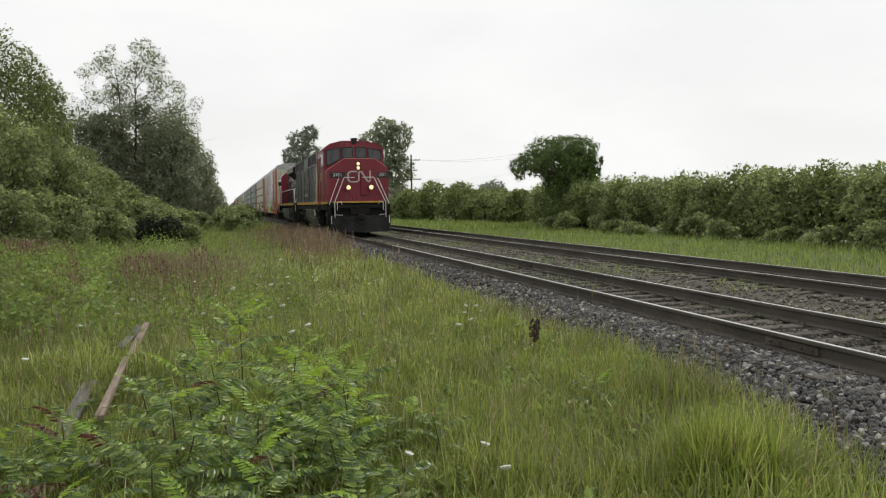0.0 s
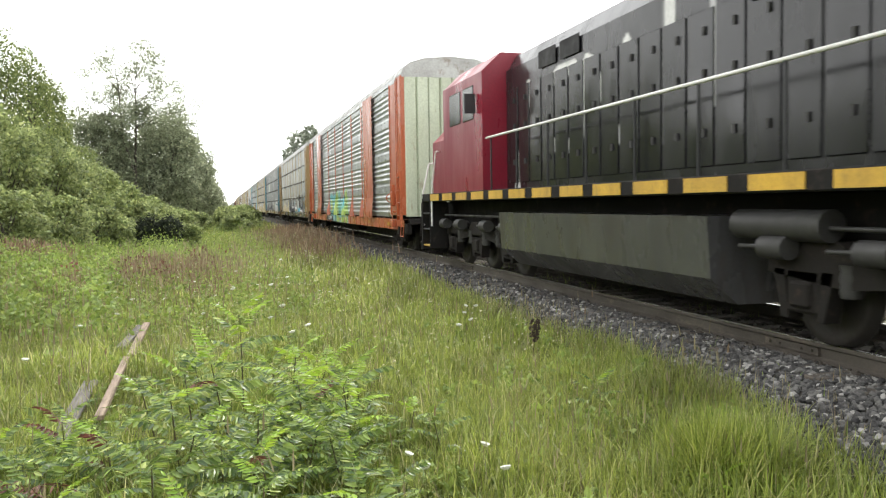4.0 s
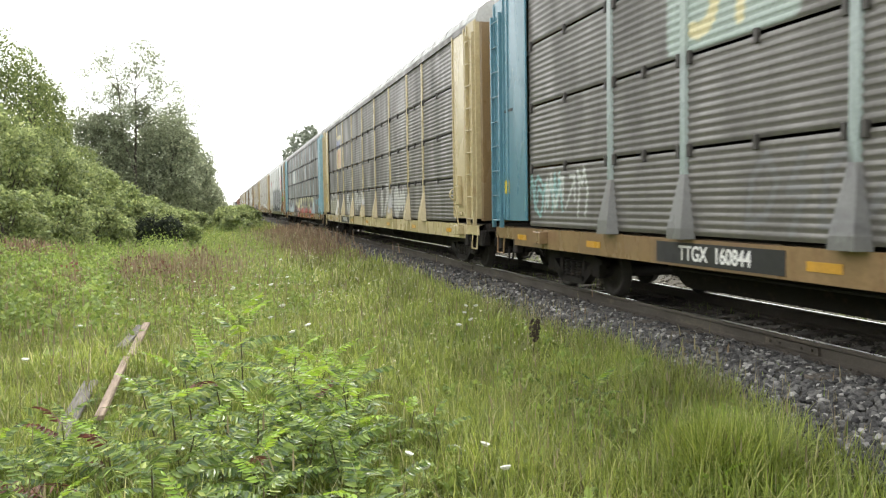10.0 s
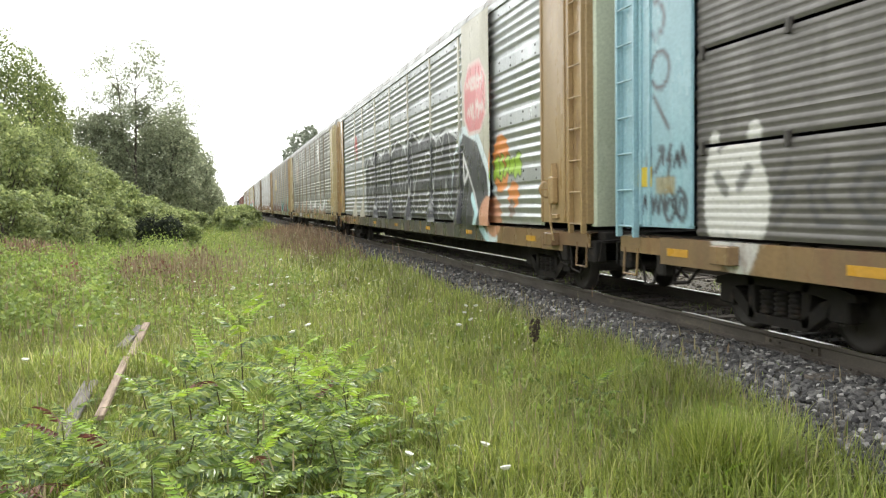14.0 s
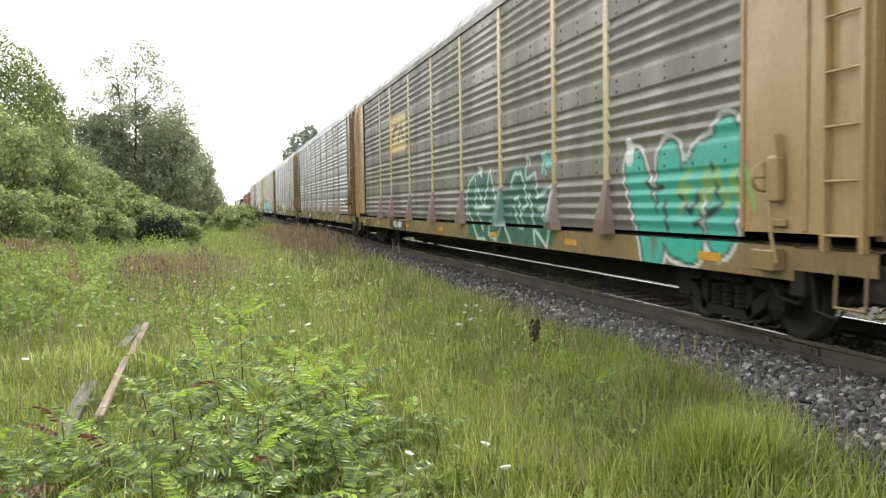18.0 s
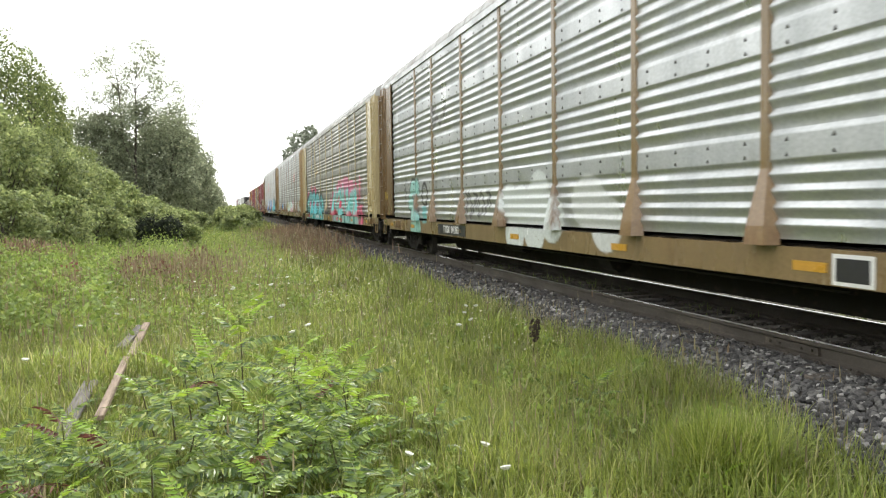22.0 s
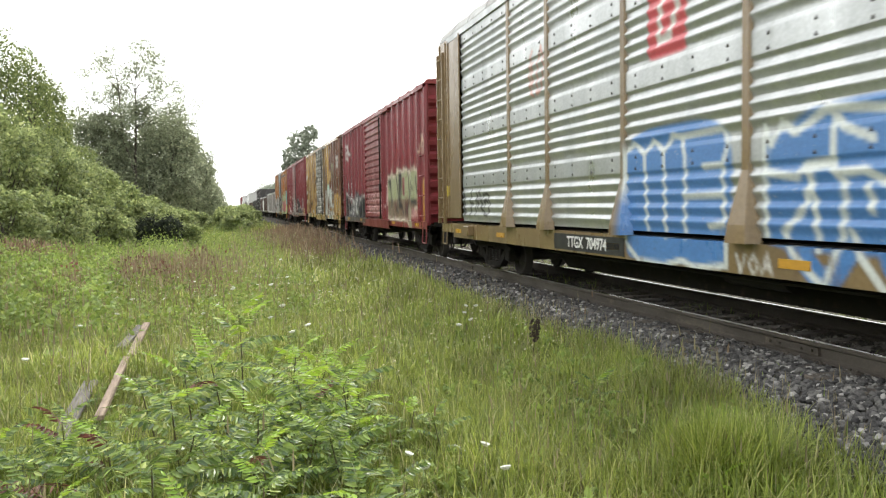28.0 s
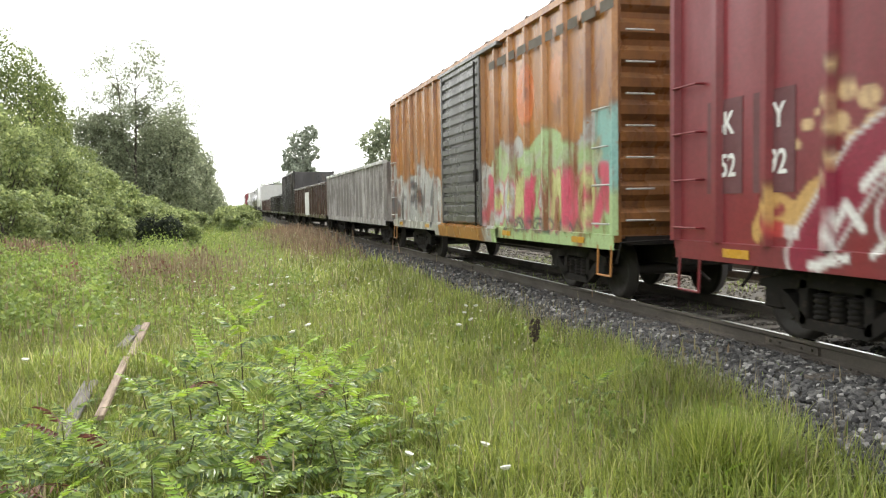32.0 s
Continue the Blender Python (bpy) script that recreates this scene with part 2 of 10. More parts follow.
MAT["orange"] = paintwork("orange_paint", (0.44, 0.12, 0.055), 0.85, (0.55, 0.20, 0.12), 0.55, 0.8)
MAT["tan"] = paintwork("tan_yellow_paint", (0.225, 0.158, 0.082), 0.76, (0.14, 0.085, 0.045), 0.58, 0.74)
MAT["tan_dirty"] = paintwork("dirty_tan_paint", (0.24, 0.158, 0.085), 0.7, (0.18, 0.10, 0.055), 0.52, 0.7)
MAT["tan_brown"] = paintwork("brownish_tan_paint", (0.175, 0.112, 0.052), 0.75, (0.10, 0.06, 0.035), 0.56, 0.74)
MAT["cream"] = paintwork("cream_paint", (0.48, 0.40, 0.23), 0.85, (0.34, 0.22, 0.12), 0.6, 0.75)
MAT["brown"] = paintwork("brown_paint", (0.20, 0.125, 0.07), 0.75, (0.15, 0.085, 0.05), 0.55, 0.72)
MAT["maroon"] = paintwork("maroon_paint", (0.10, 0.025, 0.022), 0.7)
MAT["blue_deep"] = paintwork("deep_blue_paint", (0.095, 0.215, 0.275), 0.8, (0.10, 0.09, 0.08), 0.64, 0.78)
MAT["blue_light"] = paintwork("light_blue_paint", (0.27, 0.44, 0.50), 0.85, (0.22, 0.2, 0.18), 0.62, 0.78)
MAT["teal_grey"] = paintwork("teal_grey_paint", (0.29, 0.345, 0.335), 0.8, (0.2, 0.17, 0.14), 0.6, 0.75)
MAT["slate"] = paintwork("slate_paint", (0.10, 0.13, 0.18), 0.8)
MAT["mint"] = paintwork("mint_paint", (0.50, 0.55, 0.42), 0.85)
MAT["red_box"] = paintwork("oxide_red_paint", (0.205, 0.027, 0.034), 0.78, (0.13, 0.032, 0.03), 0.55, 0.78, 0.38)
MAT["yellow_box"] = paintwork("rusty_yellow_paint", (0.47, 0.31, 0.12), 0.66, (0.12, 0.062, 0.034), 0.47, 0.62)
MAT["orange_box"] = paintwork("rusty_orange_paint", (0.42, 0.19, 0.06), 0.7, (0.20, 0.08, 0.035), 0.5, 0.66)
MAT["grey_door"] = paintwork("dark_grey_door_paint", (0.13, 0.125, 0.12), 0.7, (0.30, 0.29, 0.27), 0.62, 0.75)
MAT["black_car"] = paintwork("faded_black_paint", (0.030, 0.027, 0.026), 0.7, (0.07, 0.05, 0.04), 0.55, 0.75)
MAT["brown_car"] = paintwork("rusty_brown_paint", (0.075, 0.045, 0.038), 0.7)
MAT["grey_gon"] = paintwork("chalky_grey_paint", (0.24, 0.22, 0.205), 0.5, (0.46, 0.44, 0.42), 0.44, 0.62, 0.7, (1, 2.5, 0.25))
MAT["pale_car"] = paintwork("pale_grey_paint", (0.48, 0.48, 0.46), 0.8)
MAT["roof"] = surface("roof_sheet", (0.44, 0.45, 0.44), (0.33, 0.33, 0.32), (0.25, 0.22, 0.19), 0.5, 0.3, 1.0, (1, 1, 1), fine=20, bump=0.05)
MAT["dark_steel"] = surface("grimy_steel", (0.014, 0.013, 0.012), (0.022, 0.019, 0.017), (0.042, 0.032, 0.025), 0.85, 0.0, 3.0, fine=30, bump=0.15, sheen=0.2)
MAT["wheel"] = surface("wheel_steel", (0.024, 0.021, 0.019), (0.036, 0.031, 0.028), None, 0.7, 0.2, 4.0, fine=30, bump=0.1)
MAT["wheel_tread"] = surface("wheel_tread", (0.45, 0.44, 0.42), (0.35, 0.34, 0.33), None, 0.35, 1.0, 4.0, bump=0.05)
MAT["slot"] = plain("dark_slot", (0.012, 0.012, 0.012), 0.9)
MAT["sign_yellow"] = plain("yellow_placard", (0.55, 0.42, 0.03), 0.5)
MAT["reflector"] = plain("yellow_reflector", (0.504, 0.272, 0.036), 0.35)
MAT["white"] = plain("white_lettering", (0.72, 0.72, 0.70), 0.6)
MAT["off_white"] = plain("dull_lettering", (0.42, 0.42, 0.40), 0.6)
MAT["black"] = plain("black_panel", (0.018, 0.018, 0.02), 0.5)
MAT["bolt"] = plain("bolt_heads", (0.07, 0.065, 0.06), 0.7, 0.2)
MAT["placard"] = plain("pale_placard", (0.55, 0.42, 0.26), 0.6)
# locomotives
MAT["loco_red"] = paintwork("locomotive_red", (0.21, 0.008, 0.024), 0.82, (0.15, 0.015, 0.024), 0.62, 0.8, 0.35)
MAT["loco_grey"] = paintwork("locomotive_grey", (0.062, 0.066, 0.07), 0.75, (0.13, 0.125, 0.115), 0.52, 0.75, 0.40)
MAT["loco_black"] = paintwork("locomotive_black", (0.014, 0.014, 0.016), 0.8, (0.04, 0.037, 0.034), 0.6, 0.8, 0.22)
MAT["loco_under"] = surface("grimy_black_frame", (0.012, 0.012, 0.012), (0.02, 0.018, 0.017), (0.04, 0.033, 0.028), 0.8, 0.0, 2.0, fine=30, bump=0.1, sheen=0.15)
MAT["loco_cream"] = paintwork("locomotive_cream", (0.58, 0.50, 0.27), 0.85)
MAT["loco_stripe"] = surface("yellow_stripe", (0.58, 0.35, 0.035), (0.42, 0.26, 0.045), (0.10, 0.075, 0.04), 0.6, 0.0, 1.6, (1, 1, 0.4), third_lo=0.55, third_hi=0.75, bump=0.05)
MAT["tank_grey"] = paintwork("fuel_tank_grey", (0.07, 0.07, 0.072), 0.7, (0.05, 0.045, 0.04), 0.5, 0.7)
MAT["rail_white"] = plain("white_handrail", (0.70, 0.70, 0.68), 0.45)
MAT["grille"] = plain("black_grille", (0.012, 0.012, 0.013), 0.7)
MAT["glass"] = plain("dark_cab_glass", (0.05, 0.055, 0.06), 0.06)
MAT["lamp"] = glow("lit_headlamp", (1.0, 0.64, 0.28), 2.7)
MAT["lamp_rim"] = plain("lamp_rim", (0.05, 0.045, 0.04), 0.4, 0.5)


# ---- mesh building ----
class Build:
    """Collects vertices and faces of one part."""

    def __init__(self):
        self.v, self.f, self.s = [], [], []

    def add(self, verts, faces, smooth=False):
        k = len(self.v)
        self.v += [tuple(p) for p in verts]
        self.f += [tuple(i + k for i in f) for f in faces]
        self.s += [smooth] * len(faces)
        return self

    def box(self, x0, x1, y0, y1, z0, z1, c=0.0):
        if c <= 0:
            v = [(x, y, z) for x in (x0, x1) for y in (y0, y1) for z in (z0, z1)]
            return self.add(v, [(0, 1, 3, 2), (4, 6, 7, 5), (0, 4, 5, 1), (2, 3, 7, 6), (0, 2, 6, 4), (1, 5, 7, 3)])
        v, idx = [], {}
        for i, x in enumerate((x0, x1)):
            for j, y in enumerate((y0, y1)):
                for k, z in enumerate((z0, z1)):
                    dx, dy, dz = c * (1 - 2 * i), c * (1 - 2 * j), c * (1 - 2 * k)
                    for a, p in enumerate(((x, y + dy, z + dz), (x + dx, y, z + dz), (x + dx, y + dy, z))):
                        idx[i, j, k, a] = len(v)
                        v.append(p)
        f = []
        for i in (0, 1):
            f.append([idx[i, j, k, 0] for j, k in ((0, 0), (0, 1), (1, 1), (1, 0))])
            f.append([idx[j, i, k, 1] for j, k in ((0, 0), (0, 1), (1, 1), (1, 0))])
            f.append([idx[j, k, i, 2] for j, k in ((0, 0), (0, 1), (1, 1), (1, 0))])
            for j in (0, 1):
                f.append([idx[i, j, 0, 0], idx[i, j, 1, 0], idx[i, j, 1, 1], idx[i, j, 0, 1]])
                f.append([idx[i, 0, j, 0], idx[i, 1, j, 0], idx[i, 1, j, 2], idx[i, 0, j, 2]])
                f.append([idx[0, i, j, 1], idx[1, i, j, 1], idx[1, i, j, 2], idx[0, i, j, 2]])
                for k in (0, 1):
                    f.append([idx[i, j, k, a] for a in (0, 1, 2)])
        return self.add(v, f)

    def tube(self, a, b, r, n=8, r2=None, caps=True):
        a, b = Vector(a), Vector(b)
        w = (b - a).normalized()
        u = w.orthogonal().normalized()
        q = w.cross(u)
        r2 = r if r2 is None else r2
        ring = [(math.cos(t) * u + math.sin(t) * q) for t in [2 * math.pi * i / n for i in range(n)]]
        v = [a + d * r for d in ring] + [b + d * r2 for d in ring]
        self.add(v, [(i, (i + 1) % n, n + (i + 1) % n, n + i) for i in range(n)], True)
        if caps:
            self.add(v[:n], [tuple(range(n))[::-1]])
            self.add(v[n:], [tuple(range(n))])
        return self

    def path(self, pts, r, n=6):
        for a, b in zip(pts, pts[1:]):
            self.tube(a, b, r, n)
        return self

    def prism(self, pts, axis, a0, a1):
        """A closed outline in the two other axes, drawn out along axis 'x', 'y' or 'z'."""
        def at(p, a):
            return {"x": (a, p[0], p[1]), "y": (p[0], a, p[1]), "z": (p[0], p[1], a)}[axis]
        n = len(pts)
        v = [at(p, a0) for p in pts] + [at(p, a1) for p in pts]
        f = [(i, (i + 1) % n, n + (i + 1) % n, n + i) for i in range(n)]
        return self.add(v, f + [tuple(range(n))[::-1], tuple(range(n, 2 * n))])

    def lathe(self, prof, centre, n=20, axis="x", caps=True):
        """prof: (along the axis, radius) pairs."""
        v, f = [], []
        for a, r in prof:
            for i in range(n):
                t = 2 * math.pi * i / n
                d = (a, r * math.cos(t), r * math.sin(t)) if axis == "x" else ((r * math.cos(t), a, r * math.sin(t)) if axis == "y" else (r * math.cos(t), r * math.sin(t), a))
                v.append((centre[0] + d[0], centre[1] + d[1], centre[2] + d[2]))
        for k in range(len(prof) - 1):
            for i in range(n):
                j = (i + 1) % n
                f.append((k * n + i, k * n + j, (k + 1) * n + j, (k + 1) * n + i))
        self.add(v, f, True)
        if caps:
            self.add(v[:n], [tuple(range(n))[::-1]])
            self.add(v[-n:], [tuple(range(n))])
        return self

    def mesh(self, name, weld=False):
        me = bpy.data.meshes.new(name)
        me.from_pydata(self.v, [], self.f)
        bm = bmesh.new()
        bm.from_mesh(me)
        if weld:
            bmesh.ops.remove_doubles(bm, verts=bm.verts, dist=1e-5)
        bmesh.ops.recalc_face_normals(bm, faces=bm.faces)
        bm.to_mesh(me)
        bm.free()
        if not weld:
            me.polygons.foreach_set("use_smooth", self.s)
        me.update()
        return me


def part(name, shape, material, parent=None, label="", at=None):
    """One mesh object under a thing or a part; shape is a Build or a mesh that is shared."""
    me = shape.mesh(name) if isinstance(shape, Build) else shape
    if not me.materials:
        me.materials.append(material)
    ob = new(name, me)
    if parent is not None:
        ob.parent = parent
    if at is not None:
        ob.matrix_basis = at
    if label:
        ob["label"] = label
    return ob


def empty(name, at, label, category, group=""):
    ob = new(name)
    ob.matrix_basis = at
    return tagged(ob, label, category, group)


SHARED = {}


def shared(key, make, name, material):
    if key not in SHARED:
        SHARED[key] = make().mesh(name)
        SHARED[key].materials.append(material)
    return SHARED[key]


def soup(name, verts, faces_per, corners, material, smooth=False):
    """Mesh from an (n, k, 3) array: n equal pieces of k vertices; faces_per lists each piece's faces, all of 'corners' corners or mixed."""
    n, k, _ = verts.shape
    me = bpy.data.meshes.new(name)
    me.vertices.add(n * k)
    me.vertices.foreach_set("co", verts.astype(np.float32).ravel())
    flat = np.concatenate([np.array(f) for f in faces_per])
    sizes = np.array([len(f) for f in faces_per])
    loops = (np.arange(n)[:, None] * k + flat[None, :]).ravel()
    total = np.tile(sizes, n)
    start = np.concatenate([[0], np.cumsum(total)[:-1]])
    me.loops.add(len(loops))
    me.loops.foreach_set("vertex_index", loops.astype(np.int32))
    me.polygons.add(len(total))
    me.polygons.foreach_set("loop_start", start.astype(np.int32))
    me.polygons.foreach_set("loop_total", total.astype(np.int32))
    me.polygons.foreach_set("use_smooth", np.full(len(total), smooth))
    me.update(calc_edges=True)
    me.validate()
    me.materials.append(material)
    return me


# ---- ground ----
def lie(x, y):
    """Height of the ground; arrays or numbers."""
    x, y = np.asarray(x, float), np.asarray(y, float)
    z = np.interp(x, [-400, -30, -9, -3.5, 2.5, 4.5, 5.2, 12.4, 13.6, 24, 30, 400], [1.5, 0.9, -0.15, -0.5, -0.56, -0.46, -0.55, -0.55, -0.62, -0.72, -0.75, -1.0])
    z = z + 0.05 * np.sin(x * 0.9 + 1.3 * np.sin(y * 0.31)) * np.sin(y * 0.55) + 0.03 * np.sin(x * 2.1 + y * 1.7)
    return z


def sheet(name, xs, ys, height, material):
    X, Y = np.meshgrid(xs, ys)
    Z = height(X, Y)
    v = np.stack([X, Y, Z], -1).reshape(-1, 3)
    nx, ny = len(xs), len(ys)
    i = (np.arange(ny - 1)[:, None] * nx + np.arange(nx - 1)[None, :]).ravel()
    f = np.stack([i, i + 1, i + nx + 1, i + nx], -1)
    me = bpy.data.meshes.new(name)
    me.from_pydata(v.tolist(), [], f.tolist())
    me.polygons.foreach_set("use_smooth", [True] * len(f))
    me.materials.append(material)
    return new(name, me)


gx = np.concatenate([[-4000, -1500, -600, -250, -120, -60], np.arange(-40, 42, 0.8), [50, 70, 120, 250, 600, 1500, 4000]])
gy = np.concatenate([[-1500, -400, -120, -60, -40, -25], np.arange(-14, 60, 0.8), np.arange(60, 160, 4), [180, 220, 300, 450, 700, 1200, 2500, 4500]])
tagged(sheet("ground", gx, gy, lie, MAT["soil"]), "flat meadow soil beside the railway line", "ground", kind="structure")

bx = np.array([3.95, 4.6, 5.05, 5.25, 5.9, 7.2, 7.85, 8.2, 8.7, 9.2, 9.55, 10.2, 11.5, 12.1, 12.6, 13.3])
bz = np.array([-0.58, -0.44, -0.30, -0.235, -0.225, -0.225, -0.235, -0.29, -0.33, -0.30, -0.235, -0.225, -0.225, -0.235, -0.38, -0.66])


def bed(x, y):
    return np.interp(x, bx, bz) + 0.012 * np.sin(x * 7 + y * 3.1) * np.sin(y * 4.3)


by = np.concatenate([[-400, -60, -20], np.arange(-6, 40, 0.35), np.arange(40, 120, 2), [140, 200, 320, 600, 1000, 1800]])
tagged(sheet("ballast_bed", bx, by, bed, MAT["ballast_bed"]), "grey crushed stone bed under both tracks", "ballast", kind="structure")


# ---- tracks ----
def rail_outline(x):
    half = [(0.0, 0.0), (0.030, -0.001), (0.037, -0.010), (0.037, -0.038), (0.010, -0.052), (0.009, -0.148), (0.03, -0.160), (0.076, -0.172), (0.076, -0.186)]
    return [(x + a, z) for a, z in half] + [(x - a, z) for a, z in reversed(half[1:])]


def railway(centre, label, reach):
    base = empty("railway_track", pose(centre, 0, 0), label, "railway track", "parallel tracks")
    base["kind"] = "structure"
    for side in (-0.7525, 0.7525):
        rail = part("rail", Build().prism(rail_outline(side), "y", -400, 1800), MAT["rail_side"], base, "rust-brown steel rail with a bright worn top")
        part("running_surface", Build().box(side - 0.028, side + 0.026, -400, 1800, -0.002, 0.0025), MAT["rail_top"], rail, "polished rail top")
        for y in np.arange(-4.6, 80, 11.9):
            for s in (-1, 1):
                bar = Build().box(side + s * 0.012, side + s * 0.034, y - 0.42, y + 0.42, -0.135, -0.055, 0.006)
                for k in (-0.33, -0.17, 0.17, 0.33):
                    bar.tube((side + s * 0.03, y + k, -0.095), (side + s * 0.06, y + k, -0.095), 0.016, 6)
                part("joint_bar", bar, MAT["rail_side"], rail, "bolted rail joint bar")
    tie = shared("tie", lambda: Build().box(-1.3, 1.3, -0.115, 0.115, -0.36, -0.19, 0.012), "tie", MAT["tie"])
    plate = Build()
    for side in (-0.7525, 0.7525):
        plate.box(side - 0.14, side + 0.14, -0.09, 0.09, -0.19, -0.178, 0.004)
        for s in (-1, 1):
            for k in (-0.05, 0.05):
                plate.box(side + s * 0.085 - 0.012, side + s * 0.085 + 0.012, k - 0.012, k + 0.012, -0.18, -0.155)
    SHARED.setdefault("plates", plate.mesh("tie_plates"))
    if not SHARED["plates"].materials:
        SHARED["plates"].materials.append(MAT["rail_side"])
    rng = random.Random(int(centre * 10))
    y = 1.0
    while y < reach:
        t = part("tie", tie, MAT["tie"], base, at=pose(rng.uniform(-0.04, 0.04), y, rng.uniform(-0.012, 0.006), 0, 0, rng.uniform(-0.8, 0.8)))
        if y < 45:
            part("tie_plates", SHARED["plates"], MAT["rail_side"], t)
        y += 0.53 + rng.uniform(-0.03, 0.03)
    return base


railway(TRACK, "main line track with rusty rails on weathered timber ties", 80)
railway(TRACK2, "second track with rusty rails sunk in weedy ballast", 80)


G = (1 + 5 ** 0.5) / 2
KNOB = np.array([(-1, G, 0), (1, G, 0), (-1, -G, 0), (1, -G, 0), (0, -1, G), (0, 1, G), (0, -1, -G), (0, 1, -G), (G, 0, -1), (G, 0, 1), (-G, 0, -1), (-G, 0, 1)]) / 1.9
KNOB_FACES = [(0, 11, 5), (0, 5, 1), (0, 1, 7), (0, 7, 10), (0, 10, 11), (1, 5, 9), (5, 11, 4), (11, 10, 2), (10, 7, 6), (7, 1, 8), (3, 9, 4), (3, 4, 2), (3, 2, 6), (3, 6, 8), (3, 8, 9), (4, 9, 5), (2, 4, 11), (6, 2, 10), (8, 6, 7), (9, 8, 1)]
OCTA = np.array([(1, 0, 0), (-1, 0, 0), (0, 1, 0), (0, -1, 0), (0, 0, 1), (0, 0, -1)], float)
OCTA_FACES = [(0, 2, 4), (2, 1, 4), (1, 3, 4), (3, 0, 4), (2, 0, 5), (1, 2, 5), (3, 1, 5), (0, 3, 5)]


def stones(count, x0, x1, y0, y1, size, rng, spread=1.0, sink=0.35, form=OCTA):
    """Angular crushed stones lying on the ballast bed: an (n, k, 3) array."""
    x = rng.uniform(x0, x1, count)
    y = y0 + (y1 - y0) * rng.uniform(0, 1, count) ** spread
    z = np.interp(x, bx, bz)
    s = size * rng.uniform(0.5, 1.5, count) ** 1.2
    k = len(form)
    v = (form * np.array([1.0, 0.78, 0.66]))[None] * (1 + rng.uniform(-0.24, 0.24, (count, k, 1))) + rng.uniform(-0.12, 0.12, (count, k, 3))
    a, t = rng.uniform(0, 6.3, count)[:, None], rng.normal(0, 0.45, count)[:, None]
    v = np.stack([v[..., 0] * np.cos(t) - v[..., 2] * np.sin(t), v[..., 1], v[..., 0] * np.sin(t) + v[..., 2] * np.cos(t)], -1)
    v = np.stack([v[..., 0] * np.cos(a) - v[..., 1] * np.sin(a), v[..., 0] * np.sin(a) + v[..., 1] * np.cos(a), v[..., 2]], -1)
    v = v * s[:, None, None]
    v[..., 0] += x[:, None]
    v[..., 1] += y[:, None]
    v[..., 2] += (z + sink * s + rng.uniform(0, 0.02, count))[:, None]
    return v


rng = np.random.default_rng(5)
heap = stones(15500, 4.2, 5.72, 3.2, 12, 0.0295, rng, 1.3, 0.3, KNOB)
tagged(new("ballast_stones", soup("ballast_stones", heap, KNOB_FACES, 3, MAT["stone"])), "loose grey crushed stone ballast on the track shoulder", "ballast", kind="stuff")
heap = stones(9000, 4.55, 5.72, 12, 45, 0.04, rng, 1.3)
tagged(new("ballast_stones", soup("ballast_stones", heap, OCTA_FACES, 3, MAT["stone"])), "loose grey crushed stone ballast further along the shoulder", "ballast", kind="stuff")
heap = stones(6500, 5.88, 7.18, 5, 40, 0.034, rng, 1.5, 0.1)
tagged(new("oily_ballast_stones", soup("oily_ballast_stones", heap, OCTA_FACES, 3, MAT["stone_oily_shade"])), "oily crushed stone between the main line rails, darkened for shade under cars", "ballast", kind="stuff")
heap = np.concatenate([stones(8500, 7.4, 10.05, 6, 45, 0.036, rng, 1.4, 0.1), stones(5000, 10.2, 12.9, 8, 60, 0.038, rng, 1.3, 0.1)])
tagged(new("dusty_ballast_stones", soup("dusty_ballast_stones", heap, OCTA_FACES, 3, MAT["stone_dusty"])), "dusty tan crushed stone between and beyond the tracks", "ballast", kind="stuff")


# ---- sprayed paint on the wagons ----
def to_segment(y, z, a, b):
    ay, az, by_, bz_ = a[0], a[1], b[0], b[1]
    dy, dz = by_ - ay, bz_ - az
    k = np.clip(((y - ay) * dy + (z - az) * dz) / max(dy * dy + dz * dz, 1e-9), 0, 1)
    return np.hypot(y - ay - k * dy, z - az - k * dz)


def stroke(y, z, pts):
    d = np.full(np.shape(y), 9.0)
    for a, b in zip(pts, pts[1:]):
        d = np.minimum(d, to_segment(y, z, a, b))
    return d


def arc(cy, cz, r, a0, a1, n=9):
    return [(cy + r * math.cos(radians(a0 + (a1 - a0) * i / n)), cz + r * math.sin(radians(a0 + (a1 - a0) * i / n))) for i in range(n + 1)]


FORMS = [
    [[(0.05, 0.1), (0.28, 0.95), (0.42, 0.3), (0.68, 1.0), (0.95, 0.2)]],
    [arc(0.5, 0.5, 0.45, 20, 370), arc(0.55, 0.45, 0.2, 200, 20)],
    [[(0.1, 0.0), (0.25, 0.6), (0.12, 1.0), (0.5, 0.7), (0.6, 1.05), (0.88, 0.5), (0.7, 0.0)]],
    [[(0.0, 0.3), (0.25, 0.75), (0.5, 0.3), (0.75, 0.85), (1.0, 0.35)]],
    [[(0.1, 0.1), (0.2, 0.7), (0.6, 1.0), (0.9, 0.6), (0.6, 0.15), (0.1, 0.1)]],
    [[(0.05, 0.15), (0.8, 0.85)], [(0.4, 0.95), (0.85, 0.9), (0.8, 0.4)]],
    [[(0.6, 1.0), (0.25, 0.5), (0.65, 0.55), (0.3, 0.0)]],
    [arc(0.55, 0.5, 0.45, 100, 280), arc(0.7, 0.5, 0.3, 120, 240)],
]


